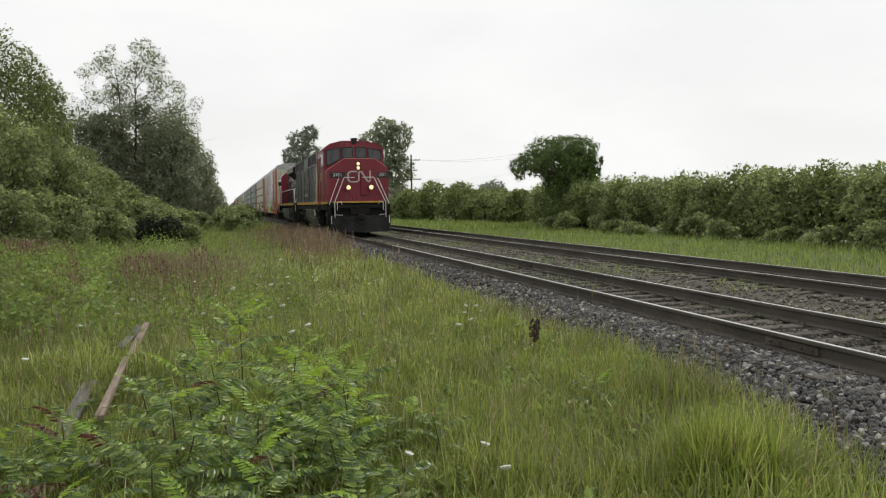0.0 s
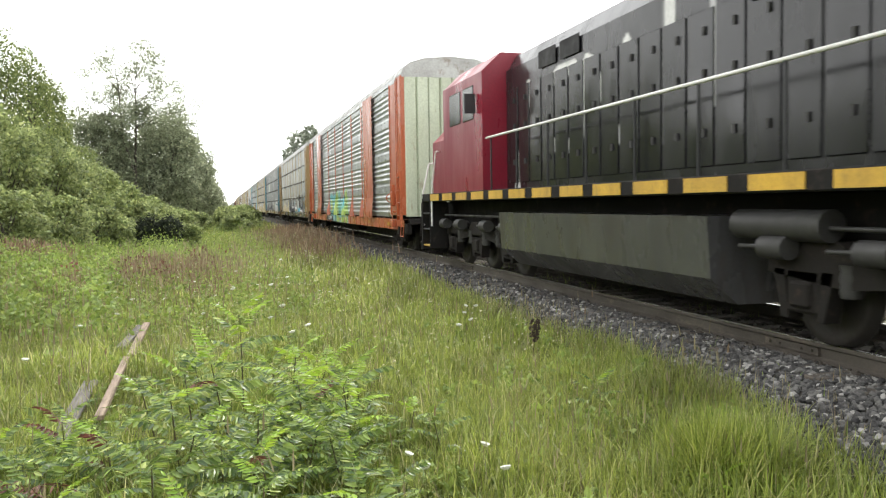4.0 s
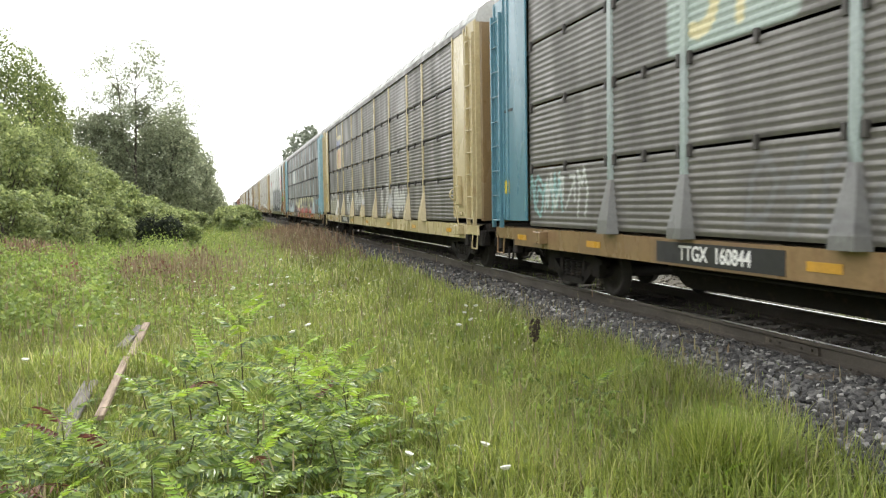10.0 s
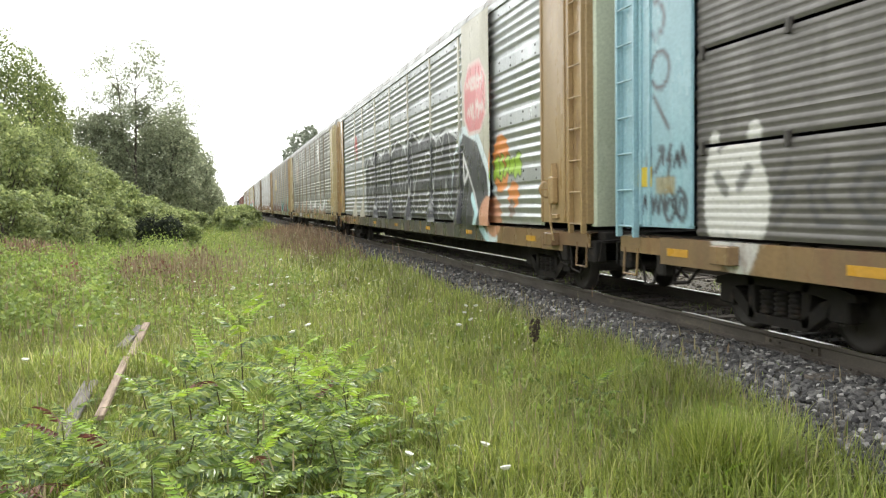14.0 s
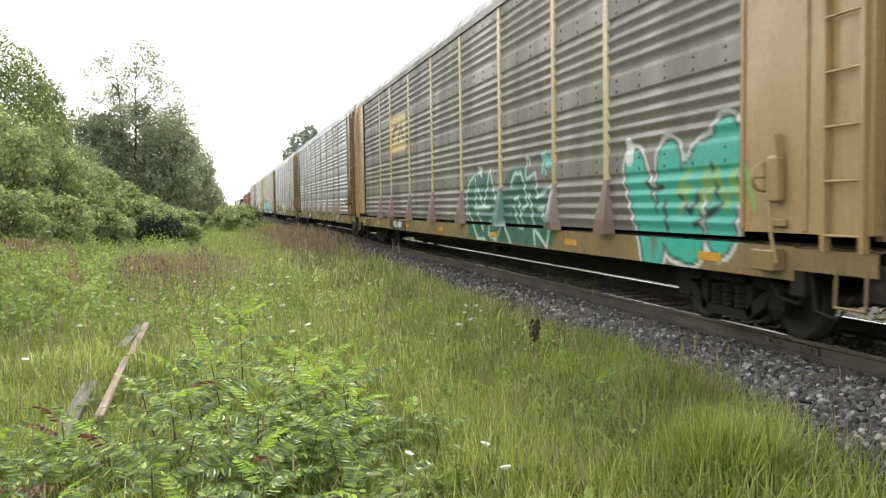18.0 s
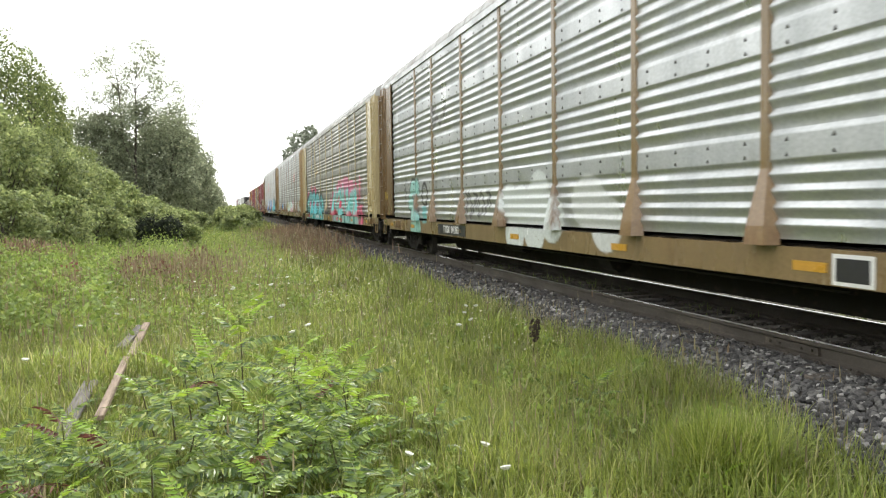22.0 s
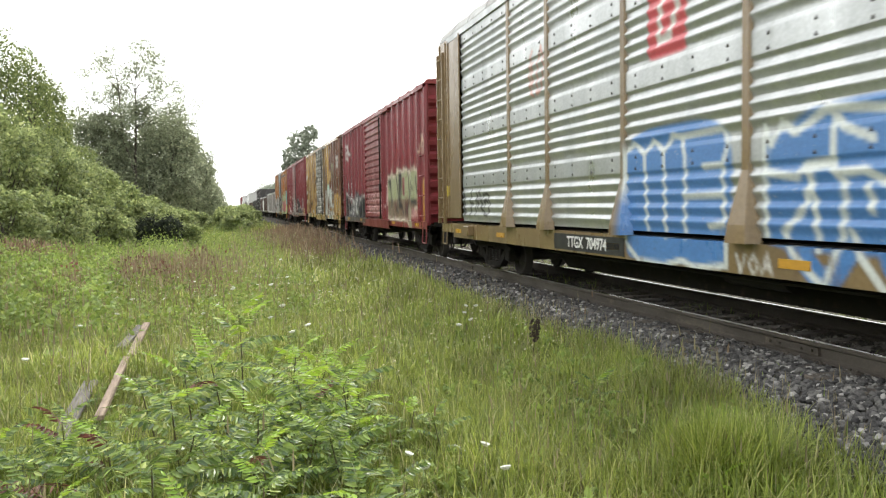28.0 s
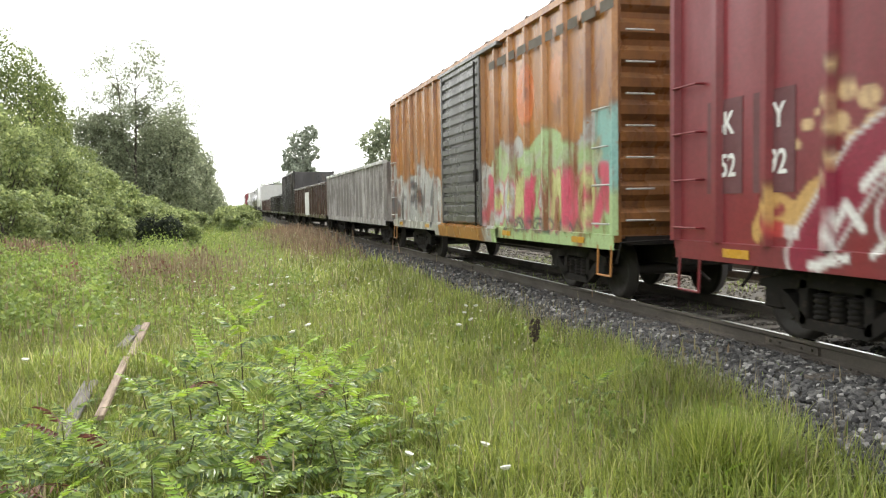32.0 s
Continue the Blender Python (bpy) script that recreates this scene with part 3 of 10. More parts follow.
CAPITALS = {"Y": [[(0, 1), (0.5, 0.5), (1, 1)], [(0.5, 0.5), (0.4, 0)]], "O": [[(0.5, 0), (0, 0.5), (0.5, 1), (1, 0.5), (0.5, 0)]], "U": [[(0, 1), (0.05, 0.1), (0.6, 0), (1, 0.3), (1, 1)]],
            "W": [[(0, 1), (0.2, 0), (0.5, 0.7), (0.75, 0), (1, 1)]], "I": [[(0.5, 1), (0.5, 0)]], "L": [[(0.1, 1), (0.1, 0), (0.9, 0.05)]], "B": [[(0.1, 0), (0.1, 1), (0.8, 0.8), (0.2, 0.52), (0.9, 0.3), (0.1, 0)]],
            "E": [[(0.9, 1), (0.1, 0.95), (0.1, 0), (0.9, 0.05)], [(0.1, 0.5), (0.7, 0.5)]], "M": [[(0, 0), (0.15, 1), (0.5, 0.4), (0.85, 1), (1, 0)]], "S": [[(0.9, 0.9), (0.3, 1), (0.1, 0.7), (0.9, 0.35), (0.6, 0), (0, 0.1)]],
            "D": [[(0.1, 0), (0.1, 1), (0.9, 0.7), (0.85, 0.25), (0.1, 0)]], "V": [[(0, 1), (0.5, 0), (1, 1)]], "A": [[(0, 0), (0.5, 1), (1, 0)], [(0.25, 0.4), (0.75, 0.4)]]}


class Art:
    """Layers of sprayed shapes on one wagon side, in its own y (along) and z (up). Later layers cover earlier ones."""

    def __init__(self, seed):
        self.layers, self.rng, self.lo, self.hi, self.top = [], random.Random(seed), 99, -99, 0

    def note(self, y0, y1, z1):
        self.lo, self.hi, self.top = min(self.lo, y0, y1), max(self.hi, y0, y1), max(self.top, z1)

    def lines(self, pts, width, col):
        span = (min(p[0] for p in pts) - width, max(p[0] for p in pts) + width, max(p[1] for p in pts) + width)
        self.note(*span)
        self.layers.append((lambda y, z: stroke(y, z, pts) - width, col, span))
        return self

    def blob(self, cy, cz, ry, rz, col, power=2.0):
        span = (cy - ry, cy + ry, cz + rz)
        self.note(*span)
        self.layers.append((lambda y, z: (np.abs((y - cy) / ry) ** power + np.abs((z - cz) / rz) ** power - 1) * (min(ry, rz) / power), col, span))
        return self

    def over(self, y0, y1):
        """How high the paint reaches between y0 and y1; 0 where there is none."""
        return max([s[2] for _, _, s in self.layers if s[1] > y0 and s[0] < y1], default=0)

    def block(self, y0, y1, z0, z1, col):
        return self.blob((y0 + y1) / 2, (z0 + z1) / 2, abs(y1 - y0) / 2, abs(z1 - z0) / 2, col, 12.0)

    def piece(self, y0, y1, z0, z1, n, fill, line, cloud=None, width=0.12, edge=0.06, shine=None, drop=None):
        """A row of n bold abstract forms from y0 (seen at the left) to y1, filled, outlined, on a cloud of colour."""
        r, h, step = self.rng, z1 - z0, (y1 - y0) / n
        if cloud:
            for i in range(n * 2):
                self.blob(y0 + step * (i + 0.5) / 2, (z0 + z1) / 2 + r.uniform(-0.1, 0.14) * h, abs(step) * r.uniform(0.36, 0.5), h * r.uniform(0.4, 0.54), cloud, 3.0)
        for i in range(n):
            form = r.choice(FORMS)
            lean, tall = r.uniform(-0.12, 0.2), r.uniform(0.86, 1.06)
            shape = [[(y0 + step * (i + 0.5 + (p[0] - 0.5) * 0.86 + lean * (p[1] - 0.5)), z0 + h * tall * p[1]) for p in s] for s in form]
            w = width * r.uniform(0.85, 1.2)
            for s in shape:
                self.lines(s, w + edge, line)
            if drop:
                for s in shape:
                    self.lines([(a - 0.05, b - 0.06) for a, b in s], w, drop)
            for s in shape:
                self.lines(s, w, fill if not isinstance(fill, list) else r.choice(fill))
            if shine:
                for s in shape:
                    self.lines([(a + w * 0.4, b + w * 0.4) for a, b in s[:2]], 0.025, shine)
        return self

    def scrawl(self, y0, y1, z0, z1, n, col, width=0.025):
        """Thin hand strokes, a tag that cannot be read."""
        r, step = self.rng, (y1 - y0) / n
        for i in range(n):
            form = r.choice(FORMS)
            for s in form:
                self.lines([(y0 + step * (i + p[0] * 1.1 + r.uniform(-0.05, 0.05)), z0 + (z1 - z0) * (p[1] + r.uniform(-0.06, 0.06))) for p in s], width, col)
        return self

    def outlined(self, strokes, width, fill, line, edge=0.06):
        """Fat strokes in one colour with a common rim."""
        for s in strokes:
            self.lines(s, width + edge, line)
        for s in strokes:
            self.lines(s, width, fill)
        return self

    def sketch(self, strokes, width, col):
        for s in strokes:
            self.lines(s, width, col)
        return self

    def words(self, text, y0, y1, z0, z1, col, width=0.022):
        """Hand-sprayed capitals that can be read, from y0 (seen at the left) to y1."""
        step = (y1 - y0) / len(text)
        for i, c in enumerate(text):
            lift = self.rng.uniform(-0.06, 0.06)
            for s in CAPITALS.get(c, []):
                self.lines([(y0 + step * (i + 0.12 + 0.74 * a), z0 + (z1 - z0) * (b + lift)) for a, b in s], width, col)
        return self

    def at(self, y, z):
        out = np.zeros((*np.shape(y), 4))
        for d, col, _ in self.layers:
            a = np.clip(0.5 - d(y, z) / 0.034, 0, 1)
            rest = out[..., 3] * (1 - a)
            total = np.maximum(a + rest, 1e-6)
            for k in range(3):
                out[..., k] = (col[k] * a + out[..., k] * rest) / total
            out[..., 3] = a + rest
        return out


def painted_sheet(name, y0, y1, rows, material, art=None, pitch=0.042):
    """A sheet on a wagon's near side. rows: (z, x) from below upwards; art is sprayed on."""
    rows = np.array(rows, float)
    blocks = []
    near = art is not None and art.over(y0, y1) > rows[0][0]
    if near:
        cut = art.over(y0, y1) + 0.05
        extra = []
        for (za, xa), (zb, xb) in zip(rows, rows[1:]):
            m = max(1, int(np.ceil((min(zb, cut) - za) / max(0.03, min(0.042, pitch))))) if za < cut else 1
            extra += [(za + (zb - za) * k / m, xa + (xb - xa) * k / m) for k in range(m)]
        rows = np.array(extra + [tuple(rows[-1])])
        k = int(np.searchsorted(rows[:, 0], cut))
        k = min(max(k, 1), len(rows) - 1)
        blocks.append((np.linspace(y0, y1, max(2, int((y1 - y0) / pitch) + 1)), rows[:k + 1]))
        if k < len(rows) - 1:
            blocks.append((np.array([y0, y1]), rows[k:]))
    else:
        blocks.append((np.array([y0, y1]), rows))
    V, F, C, base = [], [], [], 0
    for ys, rw in blocks:
        Y, Z = np.meshgrid(ys, rw[:, 0])
        X = np.repeat(rw[:, 1][:, None], len(ys), 1)
        nx = len(ys)
        i = (np.arange(len(rw) - 1)[:, None] * nx + np.arange(nx - 1)[None, :]).ravel() + base
        V.append(np.stack([X, Y, Z], -1).reshape(-1, 3))
        F.append(np.stack([i, i + nx, i + nx + 1, i + 1], -1))
        if near:
            C.append(art.at(Y, Z).reshape(-1, 4))
        base += X.size
    V, F = np.concatenate(V), np.concatenate(F)
    me = bpy.data.meshes.new(name)
    me.from_pydata(V.tolist(), [], F.tolist())
    if name == "side_panel":
        me.polygons.foreach_set("use_smooth", np.ones(len(me.polygons), bool))
    if near:
        ca = me.color_attributes.new("paint", "FLOAT_COLOR", "POINT")
        ca.data.foreach_set("color", np.concatenate(C).astype(np.float32).ravel())
        me.materials.append(material)
    else:
        me.materials.append(bare(material))
    return me


BARE = {}


def bare(material):
    """The same surface where nothing has been sprayed on it."""
    if material.name not in BARE:
        m = material.copy()
        m.name = material.name + "_bare"
        n = m.node_tree.nodes
        for at in [k for k in n if k.type == "ATTRIBUTE"]:
            for link in list(at.outputs["Alpha"].links):
                sock = link.to_socket
                m.node_tree.links.remove(link)
                sock.default_value = 0.0
        BARE[material.name] = m
    return BARE[material.name]


def lettering(text, height, material, parent, x, y, z, name="lettering", label="", facing="side", stretch=1.0, weight=0.0):
    """Painted letters in the built-in font as a thin mesh; facing 'side' reads from the near side, 'front' from ahead."""
    cu = bpy.data.curves.new(name, "FONT")
    cu.body, cu.size, cu.extrude, cu.align_x, cu.align_y, cu.offset = text, height * 1.38, 0.002, "CENTER", "CENTER", weight
    tmp = bpy.data.objects.new(name, cu)
    me = bpy.data.meshes.new_from_object(tmp)
    bpy.data.objects.remove(tmp)
    me.materials.clear()
    me.materials.append(material)
    turn = Matrix(((0, 0, -1, 0), (-1, 0, 0, 0), (0, 1, 0, 0), (0, 0, 0, 1))) if facing == "side" else Matrix(((1, 0, 0, 0), (0, 0, -1, 0), (0, 1, 0, 0), (0, 0, 0, 1)))
    me.transform(Matrix.Translation((x, y, z)) @ turn @ Matrix.Diagonal((stretch, 1, 1, 1)))
    ob = new(name, me)
    ob.parent = parent
    if label:
        ob["label"] = label
    return ob


def bars(parent, x, y, z, widths, height, material, gap=0.06, name="painted_lettering"):
    """Lettering too faint to read: plain bars in a row, running to the right as seen from the near side."""
    b = Build()
    for w in widths:
        b.box(x - 0.003, x + 0.003, y - w, y, z, z + height)
        y -= w + gap
    return part(name, b, material, parent, "faint painted lettering")


# ---- running gear ----
ROLL = []       # (wheelset, radius, y along the train)


def wheelset_mesh(r):
    b = Build()
    for s in (-1, 1):
        prof = [(s * 0.66, 0.09), (s * 0.68, 0.13), (s * 0.70, r * 0.74), (s * 0.685, r * 0.84), (s * 0.685, r * 1.055), (s * 0.715, r * 1.05), (s * 0.725, r), (s * 0.815, r * 0.985), (s * 0.815, r * 0.84), (s * 0.79, r * 0.76), (s * 0.79, 0.14), (s * 0.83, 0.11), (s * 0.83, 0.05)]
        b.lathe(prof, (0, 0, 0), 22)
        for k in range(3):
            a = 2 * math.pi * k / 3
            b.tube((s * 0.79, 0.22 * math.cos(a), 0.22 * math.sin(a)), (s * 0.80, 0.22 * math.cos(a), 0.22 * math.sin(a)), 0.035, 6)
    b.tube((-1.0, 0, 0), (1.0, 0, 0), 0.085, 10)
    b.tube((-1.06, 0, 0), (-0.96, 0, 0), 0.11, 10)
    b.tube((0.96, 0, 0), (1.06, 0, 0), 0.11, 10)
    return b


def side_frame(s, base, r):
    """Cast three-piece truck side frame with its window of springs."""
    x0, x1 = s * 0.96, s * 1.10
    b = Build()
    h = base / 2
    top = [(-h - 0.22, r + 0.13), (-h - 0.2, r + 0.2), (-0.45, r + 0.33), (0.45, r + 0.33), (h + 0.2, r + 0.2), (h + 0.22, r + 0.13), (h - 0.12, r + 0.12), (0.36, r + 0.17), (-0.36, r + 0.17), (-h + 0.12, r + 0.12)]
    b.prism(top, "x", x0, x1)
    low = [(-h + 0.10, r + 0.14), (-h + 0.16, r - 0.04), (-0.42, r - 0.23), (0.42, r - 0.23), (h - 0.16, r - 0.04), (h - 0.10, r + 0.14), (h - 0.24, r + 0.08), (0.36, r - 0.13), (-0.36, r - 0.13), (-h + 0.24, r + 0.08)]
    b.prism(low, "x", x0, x1)
    for y in (-0.42, 0.42):
        b.box(min(x0, x1), max(x0, x1), y - 0.06, y + 0.06, r - 0.2, r + 0.25, 0.01)
    for y in (-h, h):
        b.box(min(x0, x1), max(x0, x1), y - 0.13, y + 0.13, r - 0.08, r + 0.14, 0.015)
    return b


def spring(r):
    prof = []
    for k in range(5):
        prof += [(r - 0.125 + k * 0.052, 0.072), (r - 0.112 + k * 0.052, 0.09), (r - 0.095 + k * 0.052, 0.09), (r - 0.082 + k * 0.052, 0.072)]
    return Build().lathe(prof, (0, 0, 0), 7, "z")


def truck(parent, y, r, mark, base=1.75, axles=2):
    key = (round(r, 3), base)
    body = part("truck", shared(("bolster", key), lambda: Build().box(-1.0, 1.0, -0.17, 0.17, r + 0.02, r + 0.26, 0.02).box(-0.95, 0.95, -0.30, -0.26, r - 0.1, r - 0.02).box(-0.95, 0.95, 0.26, 0.30, r - 0.1, r - 0.02).tube((0, 0, r + 0.2), (0, 0, r + 0.4), 0.2, 12), "truck", MAT["dark_steel"]), MAT["dark_steel"], parent, "grimy cast steel truck", pose(0, y, 0))
    for s in (-1, 1):
        part("side_frame", shared(("frame", key, s), lambda: side_frame(s, base, r), "side_frame", MAT["dark_steel"]), MAT["dark_steel"], body)
        for k in (-0.22, 0.0, 0.22):
            part("spring", shared(("spring", key), lambda: spring(r), "spring", MAT["dark_steel"]), MAT["dark_steel"], body, at=pose(s * 1.03, k, 0))
    for k in (-base / 2, base / 2):
        w = part("wheelset", shared(("wheelset", r), lambda: wheelset_mesh(r), "wheelset", MAT["wheel"]), MAT["wheel"], body, "steel wheelset", pose(0, k, r))
        ROLL.append((w, r, mark + y + k, k))
    return body


def coupler(parent, y, s):
    """Knuckle coupler at a car's end; s is -1 ahead, 1 behind. Hose and uncoupling lever hang beside it."""
    key = ("coupler", s)
    def make():
        b = Build().box(-0.11, 0.11, min(0, s * 0.42), max(0, s * 0.42), 0.78, 0.98, 0.02)
        b.box(-0.19, 0.19, min(s * 0.36, s * 0.52), max(s * 0.36, s * 0.52), 0.74, 1.02, 0.04)
        b.path([(-0.3, s * 0.1, 0.8), (-0.34, s * 0.3, 0.5), (-0.3, s * 0.5, 0.38)], 0.022)
        return b
    part("coupler", shared(key, make, "coupler", MAT["dark_steel"]), MAT["dark_steel"], parent, "knuckle coupler with air hose", pose(0, y, 0))
    def lever():
        return Build().path([(-1.45, s * 0.06, 0.62), (-1.42, s * 0.12, 0.9), (-0.3, s * 0.16, 0.94), (-0.12, s * 0.3, 0.92)], 0.014)
    part("uncoupling_lever", shared(("lever", s), lever, "uncoupling_lever", MAT["dark_steel"]), MAT["dark_steel"], parent, at=pose(0, y, 0))


def ladder(parent, x, y0, y1, z0, z1, n, material, stile=0.05, deep=0.10, name="ladder", label=""):
    """Two stiles and n round rungs standing proud of a wagon's side."""
    stiles = Build()
    for y in (y0, y1):
        stiles.box(x - deep, x, y - stile / 2, y + stile / 2, z0, z1, 0.006)
    lad = part(name, stiles, bare(material), parent, label)
    rung = SHARED.get(("rung", y1 - y0, material.name))
    if rung is None:
        rung = SHARED[("rung", y1 - y0, material.name)] = Build().tube((-deep * 0.8, 0, 0), (-deep * 0.8, y1 - y0, 0), 0.014, 6).mesh("rung")
        rung.materials.append(bare(material))
    for k in range(n):
        part("rung", rung, material, lad, at=pose(x, y0, z0 + 0.14 + (z1 - z0 - 0.28) * k / (n - 1)))
    return lad


def stirrup(parent, x, y, z, drop, material, wide=0.36):
    b = Build().path([(x, y - wide / 2, z), (x - 0.02, y - wide / 2, z - drop), (x - 0.02, y + wide / 2, z - drop), (x, y + wide / 2, z)], 0.016)
    return part("stirrup_step", b, bare(material), parent)


# ---- bi- and tri-level car carriers ----
POSTS = [-8.65, -6.75, -4.05, -1.35, 1.35, 4.05, 6.75, 8.65]
EDGE = 11.8            # where the side panels meet the corner columns
HALF = 13.65
WALL = -1.47


def rows_ribbed():
    """Four stacked sheets, each with four broad ribs below a smooth bolted band."""
    out, z = [], 1.08
    for k in range(4):
        out.append((z, WALL))
        zz = z + 0.05
        for j in range(4):
            out += [(zz, WALL), (zz + 0.055, WALL - 0.022), (zz + 0.078, WALL - 0.033), (zz + 0.098, WALL - 0.030), (zz + 0.135, WALL)]
            zz += 0.158
        out += [(z + 0.72, WALL), (z + 0.735, WALL - 0.018), (z + 0.76, WALL - 0.018), (z + 0.965, WALL - 0.018), (z + 0.99, WALL - 0.018), (z + 1.025, WALL)]
        z += 1.03
    return out


def rows_fine(z0, z1):
    """One sheet of close corrugation."""
    out, n = [], 11
    p = (z1 - z0) / n
    for j in range(n):
        z = z0 + p * j
        out += [(z, WALL), (z + p * 0.36, WALL - 0.011), (z + p * 0.6, WALL - 0.016), (z + p * 0.9, WALL - 0.003)]
    return out + [(z1, WALL)]


RIBBED = rows_ribbed()


def bolt_field(rows):
    """Bolt heads along the smooth bands, for all panels of one side."""
    b = Build()
    edges = [-EDGE, *POSTS, EDGE]
    for z in rows:
        for a, c in zip(edges, edges[1:]):
            n = max(3, int((c - a) / 0.62))
            for k in range(n):
                y = a + (c - a) * (k + 0.5) / n
                b.add([(WALL - 0.019, y - 0.024, z - 0.02), (WALL - 0.019, y + 0.024, z - 0.02), (WALL - 0.019, y, z + 0.028), (WALL - 0.036, y, z)], [(0, 1, 3), (1, 2, 3), (2, 0, 3)])
    return b


def post_mesh(name, y, material, art, wide, flare, z0, z1):
    """Hat-section post between two heights; below 1.75 it widens into a flared foot."""
    def half(z):
        k = np.clip((1.75 - z) / 0.65, 0, 1)
        return wide + (flare - wide) * k, WALL - 0.04 - 0.12 * k
    near = art is not None and art.over(y - flare / 2, y + flare / 2) > z0
    m = max(1, int((min(z1, 3.2) - z0) / 0.12)) if near and z0 < 3 else 4
    zs = np.linspace(z0, z1, m + 1)
    b = Build()
    for za, zb in zip(zs, zs[1:]):
        ring = []
        for z in (za, zb):
            w, x = half(z)
            ring += [(WALL, y - w / 2, z), (x, y - w * 0.38, z), (x, y + w * 0.38, z), (WALL, y + w / 2, z)]
        b.add(ring, [(i, i + 1, i + 5, i + 4) for i in range(3)])
    me = b.mesh(name, True)
    spray(me, art, material)
    return me


def spray(me, art, material):
    """Put the sprayed colours of art on a finished mesh of the near side."""
    if art is not None and art.layers:
        v = np.array([p.co[:] for p in me.vertices])
        if art.over(v[:, 1].min(), v[:, 1].max()):
            ca = me.color_attributes.new("paint", "FLOAT_COLOR", "POINT")
            ca.data.foreach_set("color", art.at(v[:, 1], v[:, 2]).astype(np.float32).ravel())
            me.materials.append(material)
            return me
    me.materials.append(bare(material))
    return me


def roof_arch():
    pts = [(-1.5, 5.16), (-1.51, 5.26), (-1.44, 5.42), (-1.25, 5.58), (-0.8, 5.72), (0, 5.78), (0.8, 5.72), (1.25, 5.58), (1.44, 5.42), (1.51, 5.26), (1.5, 5.16)]
    inner = [(x * 0.97, z - 0.05) for x, z in pts]
    return pts + inner[::-1]


def car_carrier(mark, label, panel, frame_paint, sill_paint, end_paint, art=None, kind="ribbed", post_paint=None, door_paint=None,
                flare=0.42, flare_paint=None, plate="", plate_at=6.3, logo=None, wide_posts=(), tags=(), plate_board=None, reflect=True, posts=POSTS, edge=EDGE, front_paint=None, code_at=None, wheel_at=-12.4, ladder_top=4.95):
    car = empty("car_carrier", pose(TRACK, mark + LEAD, 0), label, "railway car", "car carriers of the train")
    post_paint, door_paint = post_paint or frame_paint, door_paint or end_paint
    # flat car underframe
    rows = [(0.70, WALL + 0.10), (0.70, WALL - 0.02), (0.74, WALL - 0.02), (0.98, WALL - 0.02), (1.015, WALL - 0.02), (1.02, WALL + 0.1)]
    part("side_sill", painted_sheet("side_sill", -12.6, 12.6, rows, sill_paint, art), sill_paint, car, "deep side sill of the flat car")
    end_rows = [(0.80, WALL + 0.1), (0.80, WALL - 0.02), (1.0, WALL - 0.02), (1.02, WALL + 0.1)]
    for a, b_ in ((-HALF, -12.6), (12.6, HALF)):
        part("sill_end", painted_sheet("sill_end", a, b_, end_rows, sill_paint, art), sill_paint, car)
    def under():
        b = Build().box(-1.36, 1.44, -HALF, HALF, 0.94, 1.04, 0.01)
        b.box(-0.35, 0.35, -12.9, 12.9, 0.62, 0.95, 0.02)
        b.prism([(-9.3, 0.62), (-8.6, 0.25), (8.6, 0.25), (9.3, 0.62)], "x", -0.36, 0.36)
        for y in np.arange(-10.5, 10.6, 1.5):
            b.box(-1.3, 1.3, y - 0.04, y + 0.04, 0.72, 0.95)
        b.box(1.3, 1.44, -12.6, 12.6, 0.70, 0.95)
        return b
    part("underframe", shared("carrier_under", under, "underframe", MAT["dark_steel"]), MAT["dark_steel"], car)
    def brake_gear():
        b = Build().path([(-1.2, -7.6, 0.62), (-1.2, 7.6, 0.62)], 0.02)
        b.tube((-1.0, 1.2, 0.66), (-1.0, 2.3, 0.66), 0.16, 12).tube((-0.95, -2.6, 0.62), (-0.95, -2.2, 0.62), 0.2, 12)
        for y in (-7.4, -3.6, 3.6, 7.4):
            b.box(-1.22, -1.18, y - 0.02, y + 0.02, 0.6, 0.95)
        return b
    part("brake_rigging", shared("carrier_brake", brake_gear, "brake_rigging", MAT["dark_steel"]), MAT["dark_steel"], car)
    # side panels between posts
    edges = [-edge, *posts, edge]
    for a, c in zip(edges, edges[1:]):
        if kind == "ribbed":
            if art is not None and art.over(a, c):
                me = painted_sheet("side_panel", a, c, RIBBED, panel, art)
            else:
                key = ("ribbed", round(a, 2), round(c, 2), panel.name)
                me = SHARED.get(key) or SHARED.setdefault(key, painted_sheet("side_panel", a, c, RIBBED, panel))
            part("side_panel", me, panel, car)
        else:
            for z0, z1 in ((1.06, 2.02), (2.055, 3.05), (3.085, 4.08), (4.115, 5.16)):
                if art is not None and art.over(a, c) > z0:
                    me = painted_sheet("side_panel", a, c, rows_fine(z0, z1), panel, art)
                else:
                    key = ("fine", round(a, 2), round(c, 2), z0, panel.name)
                    me = SHARED.get(key) or SHARED.setdefault(key, painted_sheet("side_panel", a, c, rows_fine(z0, z1), panel))
                part("side_panel", me, panel, car)
    if kind == "ribbed":
        part("bolt_heads", shared("bolts_ribbed", lambda: bolt_field([1.87, 2.01, 2.90, 3.04, 3.93, 4.07, 4.96]), "bolt_heads", MAT["bolt"]), MAT["bolt"], car)["kind"] = "stuff"
    else:
        def brackets():
            b = Build()
            for z in (2.04, 3.07, 4.10):
                for a, c in zip(edges, edges[1:]):
                    for y in (a + 0.12, (a + c) / 2, c - 0.12):
                        b.box(WALL - 0.045, WALL + 0.01, y - 0.03, y + 0.03, z - 0.10, z + 0.05, 0.006)
            return b
